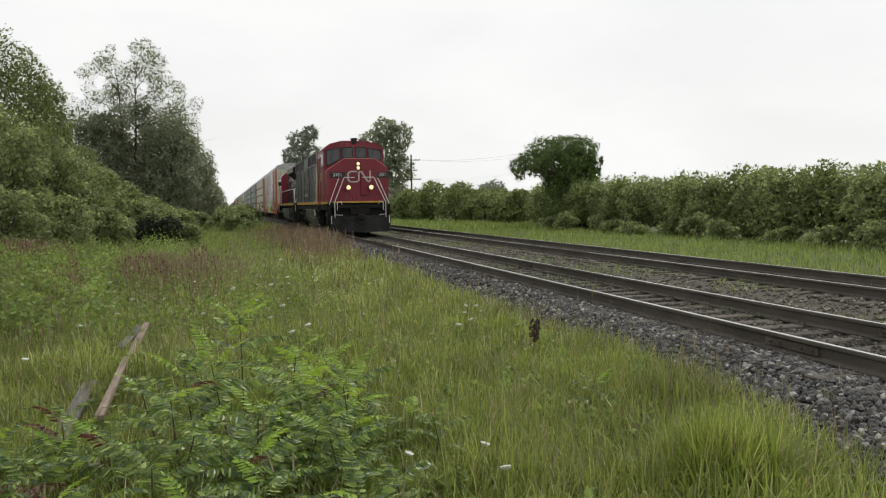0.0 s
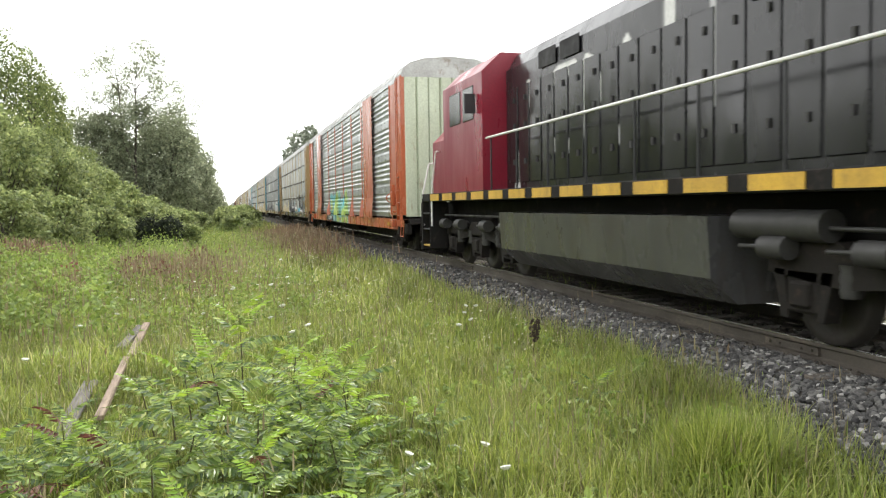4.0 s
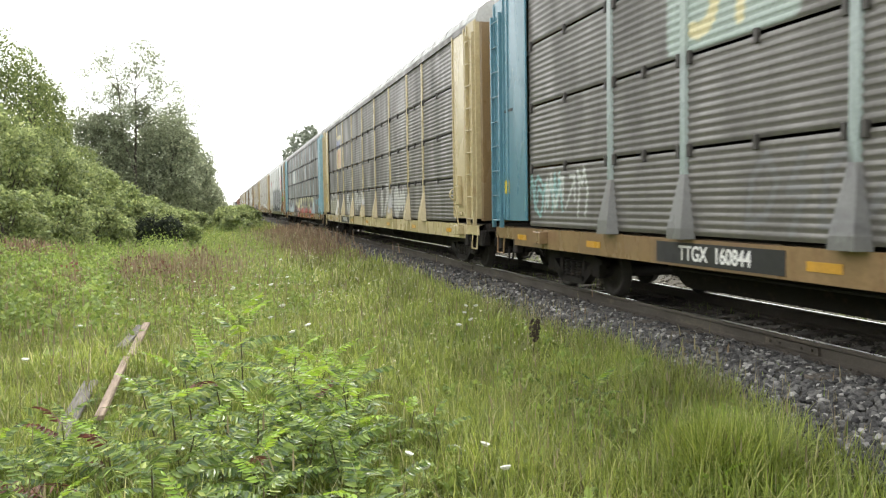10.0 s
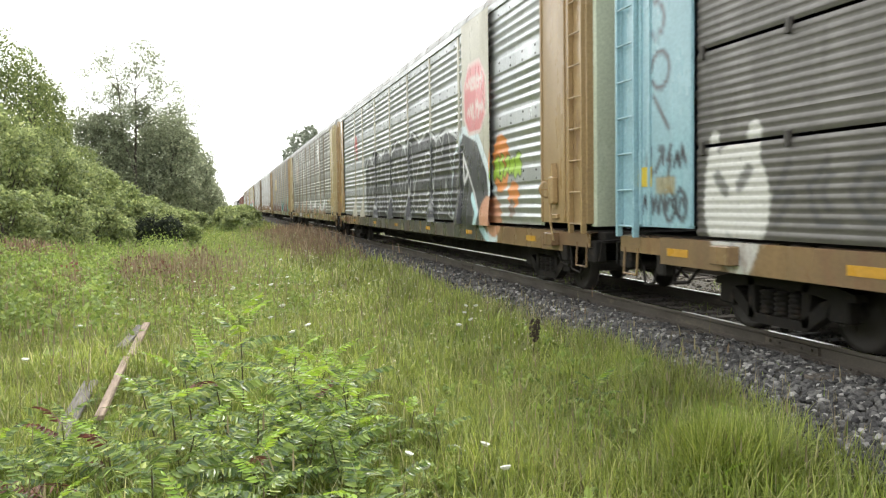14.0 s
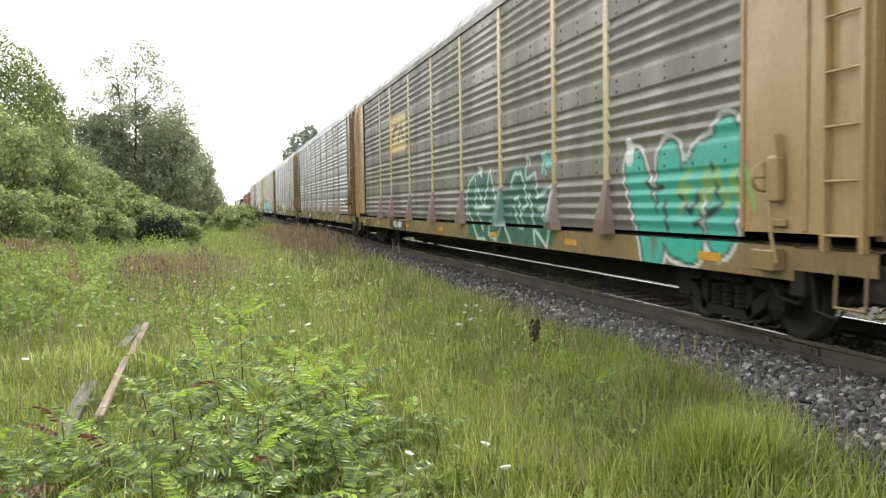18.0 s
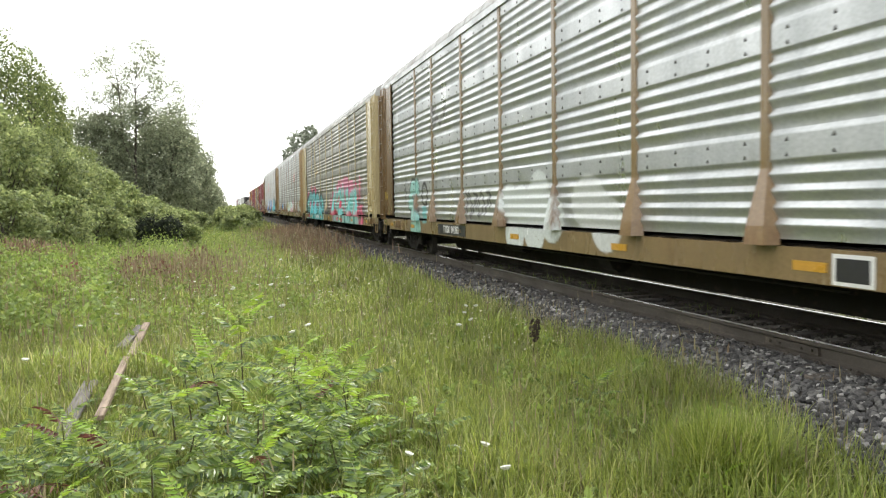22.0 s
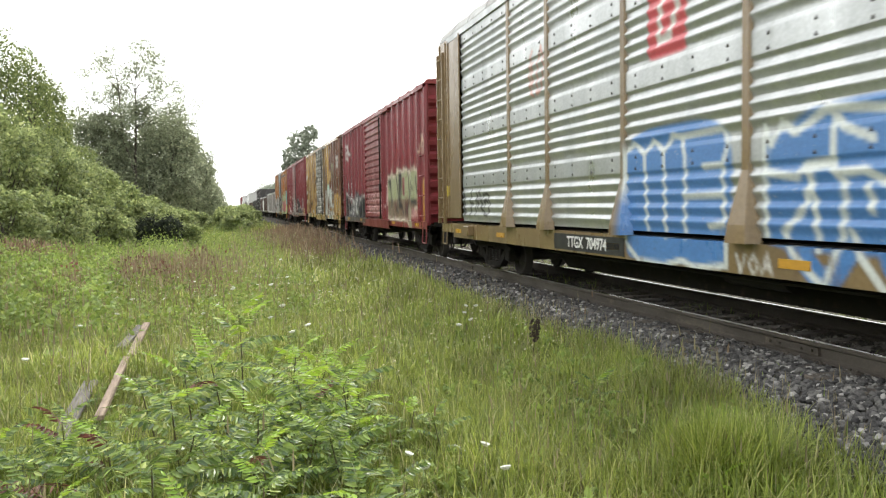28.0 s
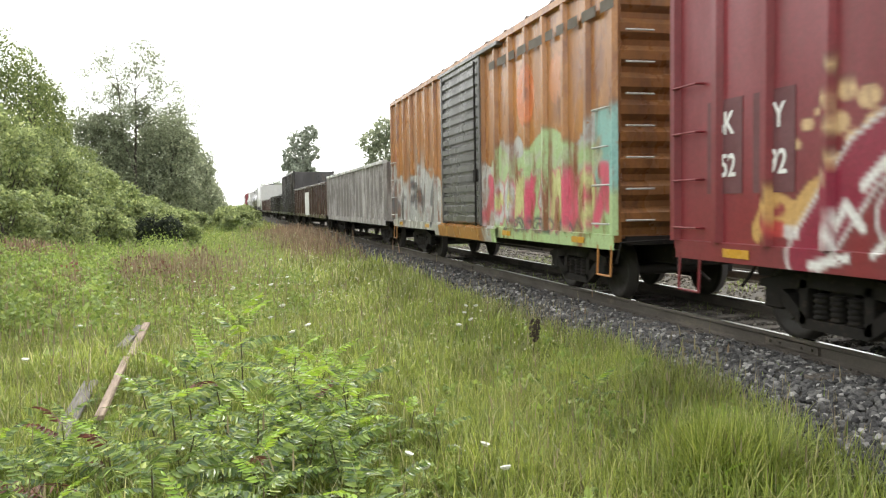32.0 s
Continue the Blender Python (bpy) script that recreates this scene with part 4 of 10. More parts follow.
        part("panel_clip", shared("clips_fine", brackets, "panel_clip", MAT["bolt"]), MAT["bolt"], car)["kind"] = "stuff"
    for y in posts:
        w = 0.15
        fl = flare if flare else w
        part("post", post_mesh("post", y, post_paint, art, w, fl, 1.75, 5.2), post_paint, car)
        part("post_foot", post_mesh("post_foot", y, flare_paint or post_paint, art, w, fl, 1.02, 1.75), flare_paint or post_paint, car)
    for y, w in wide_posts:
        me = painted_sheet("wide_post", y - w / 2, y + w / 2, [(1.02, WALL - 0.16), (1.2, WALL - 0.16), (1.7, WALL - 0.11), (3.0, WALL - 0.11), (5.2, WALL - 0.11)], post_paint, art)
        part("wide_post", me, post_paint, car)
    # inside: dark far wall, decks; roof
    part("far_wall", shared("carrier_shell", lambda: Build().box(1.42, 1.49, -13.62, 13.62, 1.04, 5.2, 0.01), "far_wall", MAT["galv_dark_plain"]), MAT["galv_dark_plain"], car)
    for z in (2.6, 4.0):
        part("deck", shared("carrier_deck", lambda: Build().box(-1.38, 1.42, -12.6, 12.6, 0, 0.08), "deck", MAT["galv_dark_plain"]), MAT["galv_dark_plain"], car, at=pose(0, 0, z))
    part("roof", shared("carrier_roof", lambda: Build().prism(roof_arch(), "y", -13.0, 13.0), "roof", MAT["roof"]), MAT["roof"], car, "arched sheet metal roof")
    def seams():
        b = Build()
        for y in np.arange(-12.4, 12.5, 1.24):
            b.prism([(x * 1.004, z + 0.012) for x, z in roof_arch()[:11]] + [(x, z - 0.01) for x, z in roof_arch()[:11]][::-1], "y", y - 0.025, y + 0.025)
        return b
    part("roof_seams", shared("carrier_seams", seams, "roof_seams", MAT["roof"]), MAT["roof"], car)
    part("eave_rail", painted_sheet("eave_rail", -12.9, 12.9, [(5.10, WALL - 0.005), (5.10, WALL - 0.06), (5.22, WALL - 0.06), (5.24, WALL)], panel, None), panel, car)
    # ends: corner columns, ladders, folding end doors
    for s in (-1, 1):
        a, c = sorted((s * edge, s * 13.58))
        col_rows = [(1.14, WALL - 0.0), (1.14, WALL - 0.05), (3.3, WALL - 0.05), (5.2, WALL - 0.05)]
        part("corner_column", painted_sheet("corner_column", a, c, col_rows, front_paint if front_paint and s < 0 else end_paint, art), end_paint, car, "painted steel corner column")
        def ribs():
            b = Build()
            for y in (s * (edge + 0.05), s * 12.8, s * 13.02, s * 13.55):
                b.box(WALL - 0.075, WALL - 0.04, y - 0.03, y + 0.03, 1.16, 5.16, 0.008)
            b.box(WALL - 0.06, WALL + 0.1, s * 13.58 - 0.03, s * 13.58 + 0.03, 1.14, 5.2, 0.01)
            return b
        me = ribs().mesh("column_ribs")
        me.materials.append(bare(end_paint))
        part("column_ribs", me, end_paint, car)
        y0, y1 = sorted((s * 13.1, s * 13.56))
        ladder(car, WALL - 0.05, y0, y1, 1.0, ladder_top, max(4, int(ladder_top * 2)), end_paint, 0.05, 0.08)
        doors = Build()
        y = s * 13.60
        folds = []
        for k, x in enumerate(np.arange(-1.42, 1.3, 0.355)):
            folds += [(x, y + s * 0.02), (x + 0.03, y + s * (0.06 + 0.05 * (k % 2))), (x + 0.325, y + s * (0.06 + 0.05 * (k % 2))), (x + 0.355, y + s * 0.02)]
        doors.prism(folds + [(1.42, y - s * 0.06), (-1.42, y - s * 0.06)], "z", 1.10, 5.14)
        me = doors.mesh("end_door")
        me.materials.append(bare(door_paint))
        part("end_door", me, door_paint, car, "folding steel end door")
        part("end_dome", shared("dome%d" % s, lambda: Build().prism([(x * 0.995, z - 0.01) for x, z in roof_arch()[:11]], "y", min(s * 13.0, s * 13.62), max(s * 13.0, s * 13.62)), "end_dome", MAT["roof"]), MAT["roof"], car, "pale curved roof end")
        part("end_platform", shared(("platform", s), lambda: Build().box(-1.35, 1.35, min(s * 13.4, s * 13.85), max(s * 13.4, s * 13.85), 0.86, 1.02, 0.015).box(-1.46, -1.28, min(s * 13.45, s * 13.75), max(s * 13.45, s * 13.75), 0.58, 0.9, 0.02).box(0.9, 1.2, min(s * 13.45, s * 13.75), max(s * 13.45, s * 13.75), 0.58, 0.9, 0.02), "end_platform", MAT["dark_steel"]), MAT["dark_steel"], car)
        stirrup(car, WALL - 0.02, s * 13.35, 0.86, 0.34, sill_paint)
        coupler(car, s * 13.78, s)
        truck(car, s * 10.9, 0.38, mark, 1.73)
    # brake wheel at the leading corner
    def brake_stand():
        b = Build().box(WALL - 0.17, WALL - 0.04, -13.02, -12.86, 1.42, 1.86, 0.03)
        b.lathe([(-0.015, 0.12), (-0.015, 0.145), (0.015, 0.145), (0.015, 0.12), (-0.015, 0.12)], (WALL - 0.16, -12.84, 1.66), 14, "y", False)
        b.tube((WALL - 0.29, -12.84, 1.66), (WALL - 0.03, -12.84, 1.66), 0.012).tube((WALL - 0.16, -12.84, 1.53), (WALL - 0.16, -12.84, 1.79), 0.012)
        b.prism([(-13.0, 1.86), (-12.88, 1.86), (-12.93, 2.06), (-12.96, 2.06)], "x", WALL - 0.14, WALL - 0.05)
        b.path([(WALL - 0.14, -12.9, 1.45), (WALL - 0.15, -12.93, 1.15), (WALL - 0.12, -12.98, 0.86)], 0.018)
        b.box(WALL - 0.10, WALL - 0.03, -13.06, -12.82, 1.2, 1.27, 0.01)
        return b
    part("hand_brake", shared(("handbrake", end_paint.name), brake_stand, "hand_brake", bare(end_paint)), end_paint, car, "hand brake stand with its wheel and chain", pose(0, wheel_at + 12.9, 0))
    # hanging gear at the ends: hoses, pipes, brackets
    for q in (-1, 1):
        part("brake_hose", shared(("end_hose", q), lambda: Build().path([(WALL + 0.06, q * 12.75, 0.78), (WALL + 0.03, q * 12.85, 0.44), (WALL + 0.05, q * 13.1, 0.40), (WALL + 0.1, q * 13.25, 0.62)], 0.018), "brake_hose", MAT["dark_steel"]), MAT["dark_steel"], car)
        part("brake_pipe", shared(("end_pipe", q), lambda: Build().path([(WALL + 0.15, q * 12.0, 0.68), (WALL + 0.12, q * 12.2, 0.50), (WALL + 0.12, q * 12.5, 0.47), (WALL + 0.2, q * 12.7, 0.7)], 0.022), "brake_pipe", MAT["dark_steel"]), MAT["dark_steel"], car)
        part("sill_bracket", shared(("end_bracket", q), lambda: Build().box(WALL - 0.01, WALL + 0.12, q * 12.62 - 0.1, q * 12.62 + 0.1, 0.55, 0.82, 0.02), "sill_bracket", MAT["dark_steel"]), MAT["dark_steel"], car)
    # reflectors, placards, lettering
    if reflect:
        for y in (-11.2, -7.4, -3.6, 0.6, 4.4, 9.2, 12.2):
            part("reflector", shared("reflector", lambda: Build().box(-0.003, 0.003, -0.23, 0.23, -0.045, 0.045), "reflector", MAT["reflector"]), MAT["reflector"], car, "yellow reflector strip", pose(WALL - 0.024, y, 0.85))
        for y in (-12.3, 11.15):
            part("jack_bracket", shared(("jack", sill_paint.name), lambda: Build().box(WALL - 0.16, WALL - 0.015, -0.17, 0.17, 0.78, 0.98, 0.012), "jack_bracket", bare(sill_paint)), sill_paint, car, at=pose(0, y, 0))
        part("warning_placard", shared("warning", lambda: Build().box(-0.004, 0.004, -0.2, 0.2, -0.12, 0.12), "warning_placard", MAT["sign_yellow"]), MAT["sign_yellow"], car, "yellow warning placard", pose(WALL - 0.058, 12.95, 1.75))
    if plate:
        bd = part("number_panel", Build().box(WALL - 0.027, WALL - 0.021, plate_at - 1.22, plate_at + 1.22, 0.73, 0.975), plate_board or MAT["black"], car, "black stencil panel")
        lettering(plate, 0.17, MAT["white"], bd, WALL - 0.03, plate_at, 0.85, "stencil_lettering", weight=0.004, stretch=0.95)
    if code_at is not None:
        fr = part("data_placard", Build().box(WALL - 0.028, WALL - 0.021, code_at - 0.25, code_at + 0.25, 0.71, 0.98, 0.002), MAT["white"], car, "white-bordered dark placard")
        part("placard_face", Build().box(WALL - 0.031, WALL - 0.028, code_at - 0.2, code_at + 0.2, 0.745, 0.945), MAT["black"], fr)
    for y, z, w in tags:
        bars(car, WALL - 0.058, y, z, w, 0.05, MAT["black"], 0.03)
    if logo:
        for fn in logo:
            fn(car)
    MOVERS.append((car, mark))
    return car


MOVERS = []
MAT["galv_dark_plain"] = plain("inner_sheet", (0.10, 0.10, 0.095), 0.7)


def sign(y0, y1, z0, z1, material, depth=0.05, label="painted panel"):
    return lambda car: part("painted_panel", Build().box(WALL - depth - 0.004, WALL - depth, min(y0, y1), max(y0, y1), z0, z1), material, car, label)


# ---- box cars ----
BOXWALL = -1.46


def box_car(mark, half, label, paint, roof_paint, art=None, door=(-1.75, 1.75), door_paint=None, posts=14, top=4.52, sill_paint=None, number="", number_at=6.3,
            number_board=None, number_up=0.0, plug=False, ladder_paint=None, extras=(), end_paint=None):
    car = empty("box_car", pose(TRACK, mark + LEAD, 0), label, "railway car", "box cars of the train")
    door_paint, sill_paint, ladder_paint = door_paint or paint, sill_paint or paint, ladder_paint or paint
    L = half - 0.42
    d0, d1 = door
    # side sheets between posts
    ys = [-L + (d0 + L) * k / (posts // 2) for k in range(posts // 2 + 1)] + [d1 + (L - d1) * k / (posts // 2) for k in range(posts // 2 + 1)]
    rows = [(0.98, BOXWALL), (1.6, BOXWALL), (2.4, BOXWALL), (3.4, BOXWALL), (top, BOXWALL)]
    for a, c in zip(ys, ys[1:]):
        if abs(a - d0) < 1e-6:
            continue
        part("side_sheet", painted_sheet("side_sheet", a, c, rows, paint, art), paint, car)
    for y in ys:
        b = Build()
        m = 26
        for k in range(m):
            za, zb = 1.0 + (top - 1.06) * k / m, 1.0 + (top - 1.06) * (k + 1) / m
            prof = [(BOXWALL, y - 0.075), (BOXWALL - 0.075, y - 0.045), (BOXWALL - 0.075, y + 0.045), (BOXWALL, y + 0.075)]
            b.add([(p[0], p[1], za) for p in prof] + [(p[0], p[1], zb) for p in prof], [(i, i + 1, i + 5, i + 4) for i in range(3)])
        me = b.mesh("post", True)
        spray(me, art, paint)
        part("post", me, paint, car)
    sill = [(0.80, BOXWALL + 0.1), (0.80, BOXWALL - 0.03), (1.0, BOXWALL - 0.03), (1.01, BOXWALL)]
    part("side_sill", painted_sheet("side_sill", -L, L, sill, sill_paint, art), sill_paint, car)
    part("door_sill", painted_sheet("door_sill", d0 - 0.9, d1 + 0.9, [(0.70, BOXWALL), (0.70, BOXWALL - 0.06), (0.96, BOXWALL - 0.10), (0.97, BOXWALL)], sill_paint, art), sill_paint, car)
    part("top_chord", painted_sheet("top_chord", -L, L, [(top - 0.08, BOXWALL), (top - 0.07, BOXWALL - 0.085), (top + 0.03, BOXWALL - 0.085), (top + 0.05, BOXWALL)], paint, None), paint, car)
    # sliding door with pressed horizontal ribs
    rows = []
    z = 1.04
    while z < top - 0.25:
        rows += [(z, BOXWALL - 0.05), (z + 0.03, BOXWALL - 0.095), (z + 0.14, BOXWALL - 0.095), (z + 0.17, BOXWALL - 0.05)]
        z += 0.215
    rows.append((top - 0.1, BOXWALL - 0.05))
    dr = part("door", painted_sheet("door", d0 + 0.05, d1 - 0.05, rows, door_paint, art), door_paint, car, "ribbed sliding door")
    frame = Build()
    for y in (d0 + 0.04, d1 - 0.04):
        frame.box(BOXWALL - 0.11, BOXWALL, y - 0.05, y + 0.05, 1.0, top - 0.08, 0.01)
    frame.box(BOXWALL - 0.13, BOXWALL, d0 - 1.2, d1 + 0.2, top - 0.13, top - 0.05, 0.01)
    me = frame.mesh("door_frame")
    me.materials.append(bare(door_paint))
    part("door_frame", me, door_paint, dr)
    rods = Build()
    for y in ((d0 + 0.5, d0 + 1.0, d1 - 1.0, d1 - 0.5) if plug else (d0 + 0.25,)):
        rods.tube((BOXWALL - 0.13, y, 1.0), (BOXWALL - 0.13, y, top - 0.2), 0.022, 6)
        rods.box(BOXWALL - 0.16, BOXWALL - 0.09, y - 0.07, y + 0.07, 1.9, 2.15, 0.01)
    part("lock_rods", rods, MAT["dark_steel"], dr)
    # body, roof, ends
    body = Build().box(BOXWALL + 0.03, 1.46, -L + 0.05, L - 0.05, 0.95, top, 0.01)
    me = body.mesh("body_shell")
    me.materials.append(bare(end_paint or paint))
    part("body_shell", me, paint, car)
    r = Build().prism([(-1.5, top + 0.02), (-1.45, top + 0.1), (0, top + 0.26), (1.45, top + 0.1), (1.5, top + 0.02)], "y", -L - 0.06, L + 0.06)
    for y in np.arange(-L, L + 0.1, 1.15):
        r.prism([(-1.51, top + 0.03), (-1.45, top + 0.13), (0, top + 0.29), (1.45, top + 0.13), (1.51, top + 0.03)], "y", y - 0.03, y + 0.03)
    part("roof", r, roof_paint, car, "ribbed sheet roof")
    for s in (-1, 1):
        e = Build()
        wave, z = [(s * (L - 0.05), 1.0)], 1.1
        while z < top - 0.3:
            wave += [(s * (L - 0.03), z), (s * (L + 0.06), z + 0.08), (s * (L + 0.06), z + 0.20), (s * (L - 0.03), z + 0.28)]
            z += 0.36
        wave += [(s * (L - 0.05), top), (s * (L - 0.12), top), (s * (L - 0.12), 1.0)]
        e.prism(wave, "x", -1.42, 1.42)
        for x in (-1.44, 1.44):
            e.box(x - 0.045, x + 0.045, min(s * (L - 0.06), s * (L + 0.05)), max(s * (L - 0.06), s * (L + 0.05)), 0.9, top, 0.012)
        me = e.mesh("corrugated_end")
        me.materials.append(bare(end_paint or paint))
        part("corrugated_end", me, end_paint or paint, car, "corrugated steel end wall")
        y0, y1 = sorted((s * (L - 0.55), s * (L - 0.06)))
        grabs = SHARED.get(("grab", ladder_paint.name))
        if grabs is None:
            grabs = SHARED[("grab", ladder_paint.name)] = Build().path([(0, 0, 0), (-0.10, 0, 0), (-0.10, 0.49, 0), (0, 0.49, 0)], 0.013).mesh("grab_iron")
            grabs.materials.append(bare(ladder_paint))
        for z in (1.15, 1.68, 2.2, 2.72):
            part("grab_iron", grabs, ladder_paint, car, at=pose(BOXWALL, y0, z))
        for z in np.arange(1.2, top - 0.1, 0.42):
            part("end_rung", shared(("end_rung", ladder_paint.name), lambda: Build().tube((-0.42, 0, 0), (0, 0, 0), 0.013, 6), "end_rung", bare(ladder_paint)), ladder_paint, car, at=pose(-0.95, s * (L + 0.13), z))
        stirrup(car, BOXWALL - 0.02, s * (L - 0.3), 0.86, 0.42, sill_paint, 0.42)
        coupler(car, s * (half - 0.48), s)
        part("end_platform", shared(("boxplat", s, half), lambda: Build().box(-0.6, 0.6, min(s * (L), s * (L + 0.3)), max(s * L, s * (L + 0.3)), 0.9, 0.98, 0.01), "end_platform", MAT["dark_steel"]), MAT["dark_steel"], car)
        truck(car, s * (half - 2.6), 0.42, mark, 1.75)
    part("underframe", shared(("boxunder", half), lambda: Build().box(-0.4, 0.4, -L, L, 0.55, 0.97, 0.02).box(-1.3, 1.4, -L, L, 0.86, 0.98).tube((-0.9, 1.0, 0.7), (-0.9, 2.0, 0.7), 0.2, 12).path([(-1.1, -4, 0.62), (-1.1, 4, 0.62)], 0.02), "underframe", MAT["dark_steel"]), MAT["dark_steel"], car)
    for y in (-L + 1.2, L - 1.2, -3.2, 3.2):
        part("reflector", shared("reflector", lambda: Build().box(-0.003, 0.003, -0.23, 0.23, -0.045, 0.045), "reflector", MAT["reflector"]), MAT["reflector"], car, "yellow reflector strip", pose(BOXWALL - 0.036, y, 0.9))
    if number:
        words = number.split("|")
        for k, w in enumerate(words):
            y = number_at - (k % 2) * 0.82
            z = (2.24 if k < 2 else 1.80) + number_up
            if number_board is not None and k < 2:
                part("number_panel", Build().box(BOXWALL - 0.008, BOXWALL - 0.004, y - 0.32, y + 0.32, 1.52 + number_up, 2.5 + number_up), bare(number_board), car, "repainted number panel")
            lettering(w, 0.24, MAT["white"] if number_board is not MAT["loco_cream"] else MAT["black"], car, BOXWALL - 0.012, y, z, "reporting_mark", stretch=0.86, weight=0.006)
    for fn in extras:
        fn(car)
    MOVERS.append((car, mark))
    return car


# ---- gondolas, hopper and tank cars further back ----
def gondola(mark, half, top, label, paint, art=None, ribs=16, load=False, placard=None):
    car = empty("gondola_car", pose(TRACK, mark + LEAD, 0), label, "railway car", "open and tank cars of the train")
    L = half - 0.45
    part("side_sheet", painted_sheet("side_sheet", -L, L, [(1.0, BOXWALL), (1.5, BOXWALL), (top, BOXWALL)], paint, art, 0.12), paint, car)
    far = Build().box(1.42, 1.47, -L, L, 1.0, top).box(BOXWALL + 0.01, 1.42, -L, -L + 0.06, 1.0, top, 0.01).box(BOXWALL + 0.01, 1.42, L - 0.06, L, 1.0, top, 0.01).box(BOXWALL + 0.01, 1.42, -L, L, 0.92, 1.02)
    me = far.mesh("far_side_and_ends")
    me.materials.append(bare(paint))
    part("far_side_and_ends", me, paint, car)
    post = SHARED.get(("gonpost", top, paint.name))
    if post is None:
        post = SHARED[("gonpost", top, paint.name)] = Build().prism([(BOXWALL, -0.09), (BOXWALL - 0.09, -0.05), (BOXWALL - 0.09, 0.05), (BOXWALL, 0.09)], "z", 0.95, top - 0.05).mesh("post")
        post.materials.append(bare(paint))
    for k in range(ribs + 1):
        part("post", post, paint, car, at=pose(0, -L + 2 * L * k / ribs, 0))
    chord = Build().box(BOXWALL - 0.10, BOXWALL + 0.06, -L, L, top - 0.06, top + 0.06, 0.015).box(1.38, 1.54, -L, L, top - 0.06, top + 0.06, 0.015)
    me = chord.mesh("top_chord")
    me.materials.append(bare(MAT["pale_car"] if placard == "pale_top" else paint))
    part("top_chord", me, paint, car, "rolled steel top edge")
    part("side_sill", painted_sheet("side_sill", -L, L, [(0.78, BOXWALL + 0.05), (0.78, BOXWALL - 0.05), (0.98, BOXWALL - 0.05), (1.0, BOXWALL)], paint, None), paint, car)
    if placard == "white":
        part("painted_panel", Build().box(BOXWALL - 0.10, BOXWALL - 0.092, -1.2, 1.4, 0.9, 2.3), MAT["white"], car, "white painted panel")
    for s in (-1, 1):
        coupler(car, s * (half - 0.48), s)
        truck(car, s * (half - 2.5), 0.42, mark, 1.75)
        for z in (1.2, 1.7, 2.2):
            part("grab_iron", shared(("grab", paint.name), lambda: Build().path([(0, 0, 0), (-0.10, 0, 0), (-0.10, 0.49, 0), (0, 0.49, 0)], 0.013), "grab_iron", bare(paint)), paint, car, at=pose(BOXWALL, s * (L - 0.3) - 0.25, z))
    part("underframe", shared(("boxunder", half), lambda: Build().box(-0.4, 0.4, -L, L, 0.55, 0.97, 0.02).box(-1.3, 1.4, -L, L, 0.86, 0.92), "underframe", MAT["dark_steel"]), MAT["dark_steel"], car)
    MOVERS.append((car, mark))
    return car


def covered_hopper(mark, half, label, paint):
    car = empty("covered_hopper", pose(TRACK, mark + LEAD, 0), label, "railway car", "open and tank cars of the train")
    L = half - 0.9
    body = Build().prism([(-1.5, 1.5), (-1.55, 2.6), (-1.5, 4.2), (-1.1, 4.5), (1.1, 4.5), (1.5, 4.2), (1.55, 2.6), (1.5, 1.5)], "y", -L, L)
    for k in range(4):
        y = -L + 2 * L * (k + 0.5) / 4
        body.add([(-1.5, y - L / 4, 1.5), (1.5, y - L / 4, 1.5), (1.5, y + L / 4, 1.5), (-1.5, y + L / 4, 1.5), (-0.4, y - 0.3, 0.5), (0.4, y - 0.3, 0.5), (0.4, y + 0.3, 0.5), (-0.4, y + 0.3, 0.5)], [(0, 1, 5, 4), (1, 2, 6, 5), (2, 3, 7, 6), (3, 0, 4, 7), (4, 5, 6, 7)])
    me = body.mesh("hopper_body")
    me.materials.append(bare(paint))
    part("hopper_body", me, paint, car)
    part("roof_walk", Build().box(-0.4, 0.4, -L, L, 4.6, 4.65).box(-0.3, 0.3, -L + 1, L - 1, 4.5, 4.6), paint, car)
    part("side_sill", Build().box(-1.45, -1.35, -half + 0.4, half - 0.4, 1.0, 1.25, 0.01).box(1.35, 1.45, -half + 0.4, half - 0.4, 1.0, 1.25, 0.01), paint, car)
    for s in (-1, 1):
        y0, y1 = sorted((s * (L - 0.55), s * (L - 0.1)))
        ladder(car, -1.5, y0, y1, 1.0, 4.5, 9, paint)
        coupler(car, s * (half - 0.48), s)
        truck(car, s * (half - 2.3), 0.42, mark, 1.75)
    MOVERS.append((car, mark))
    return car


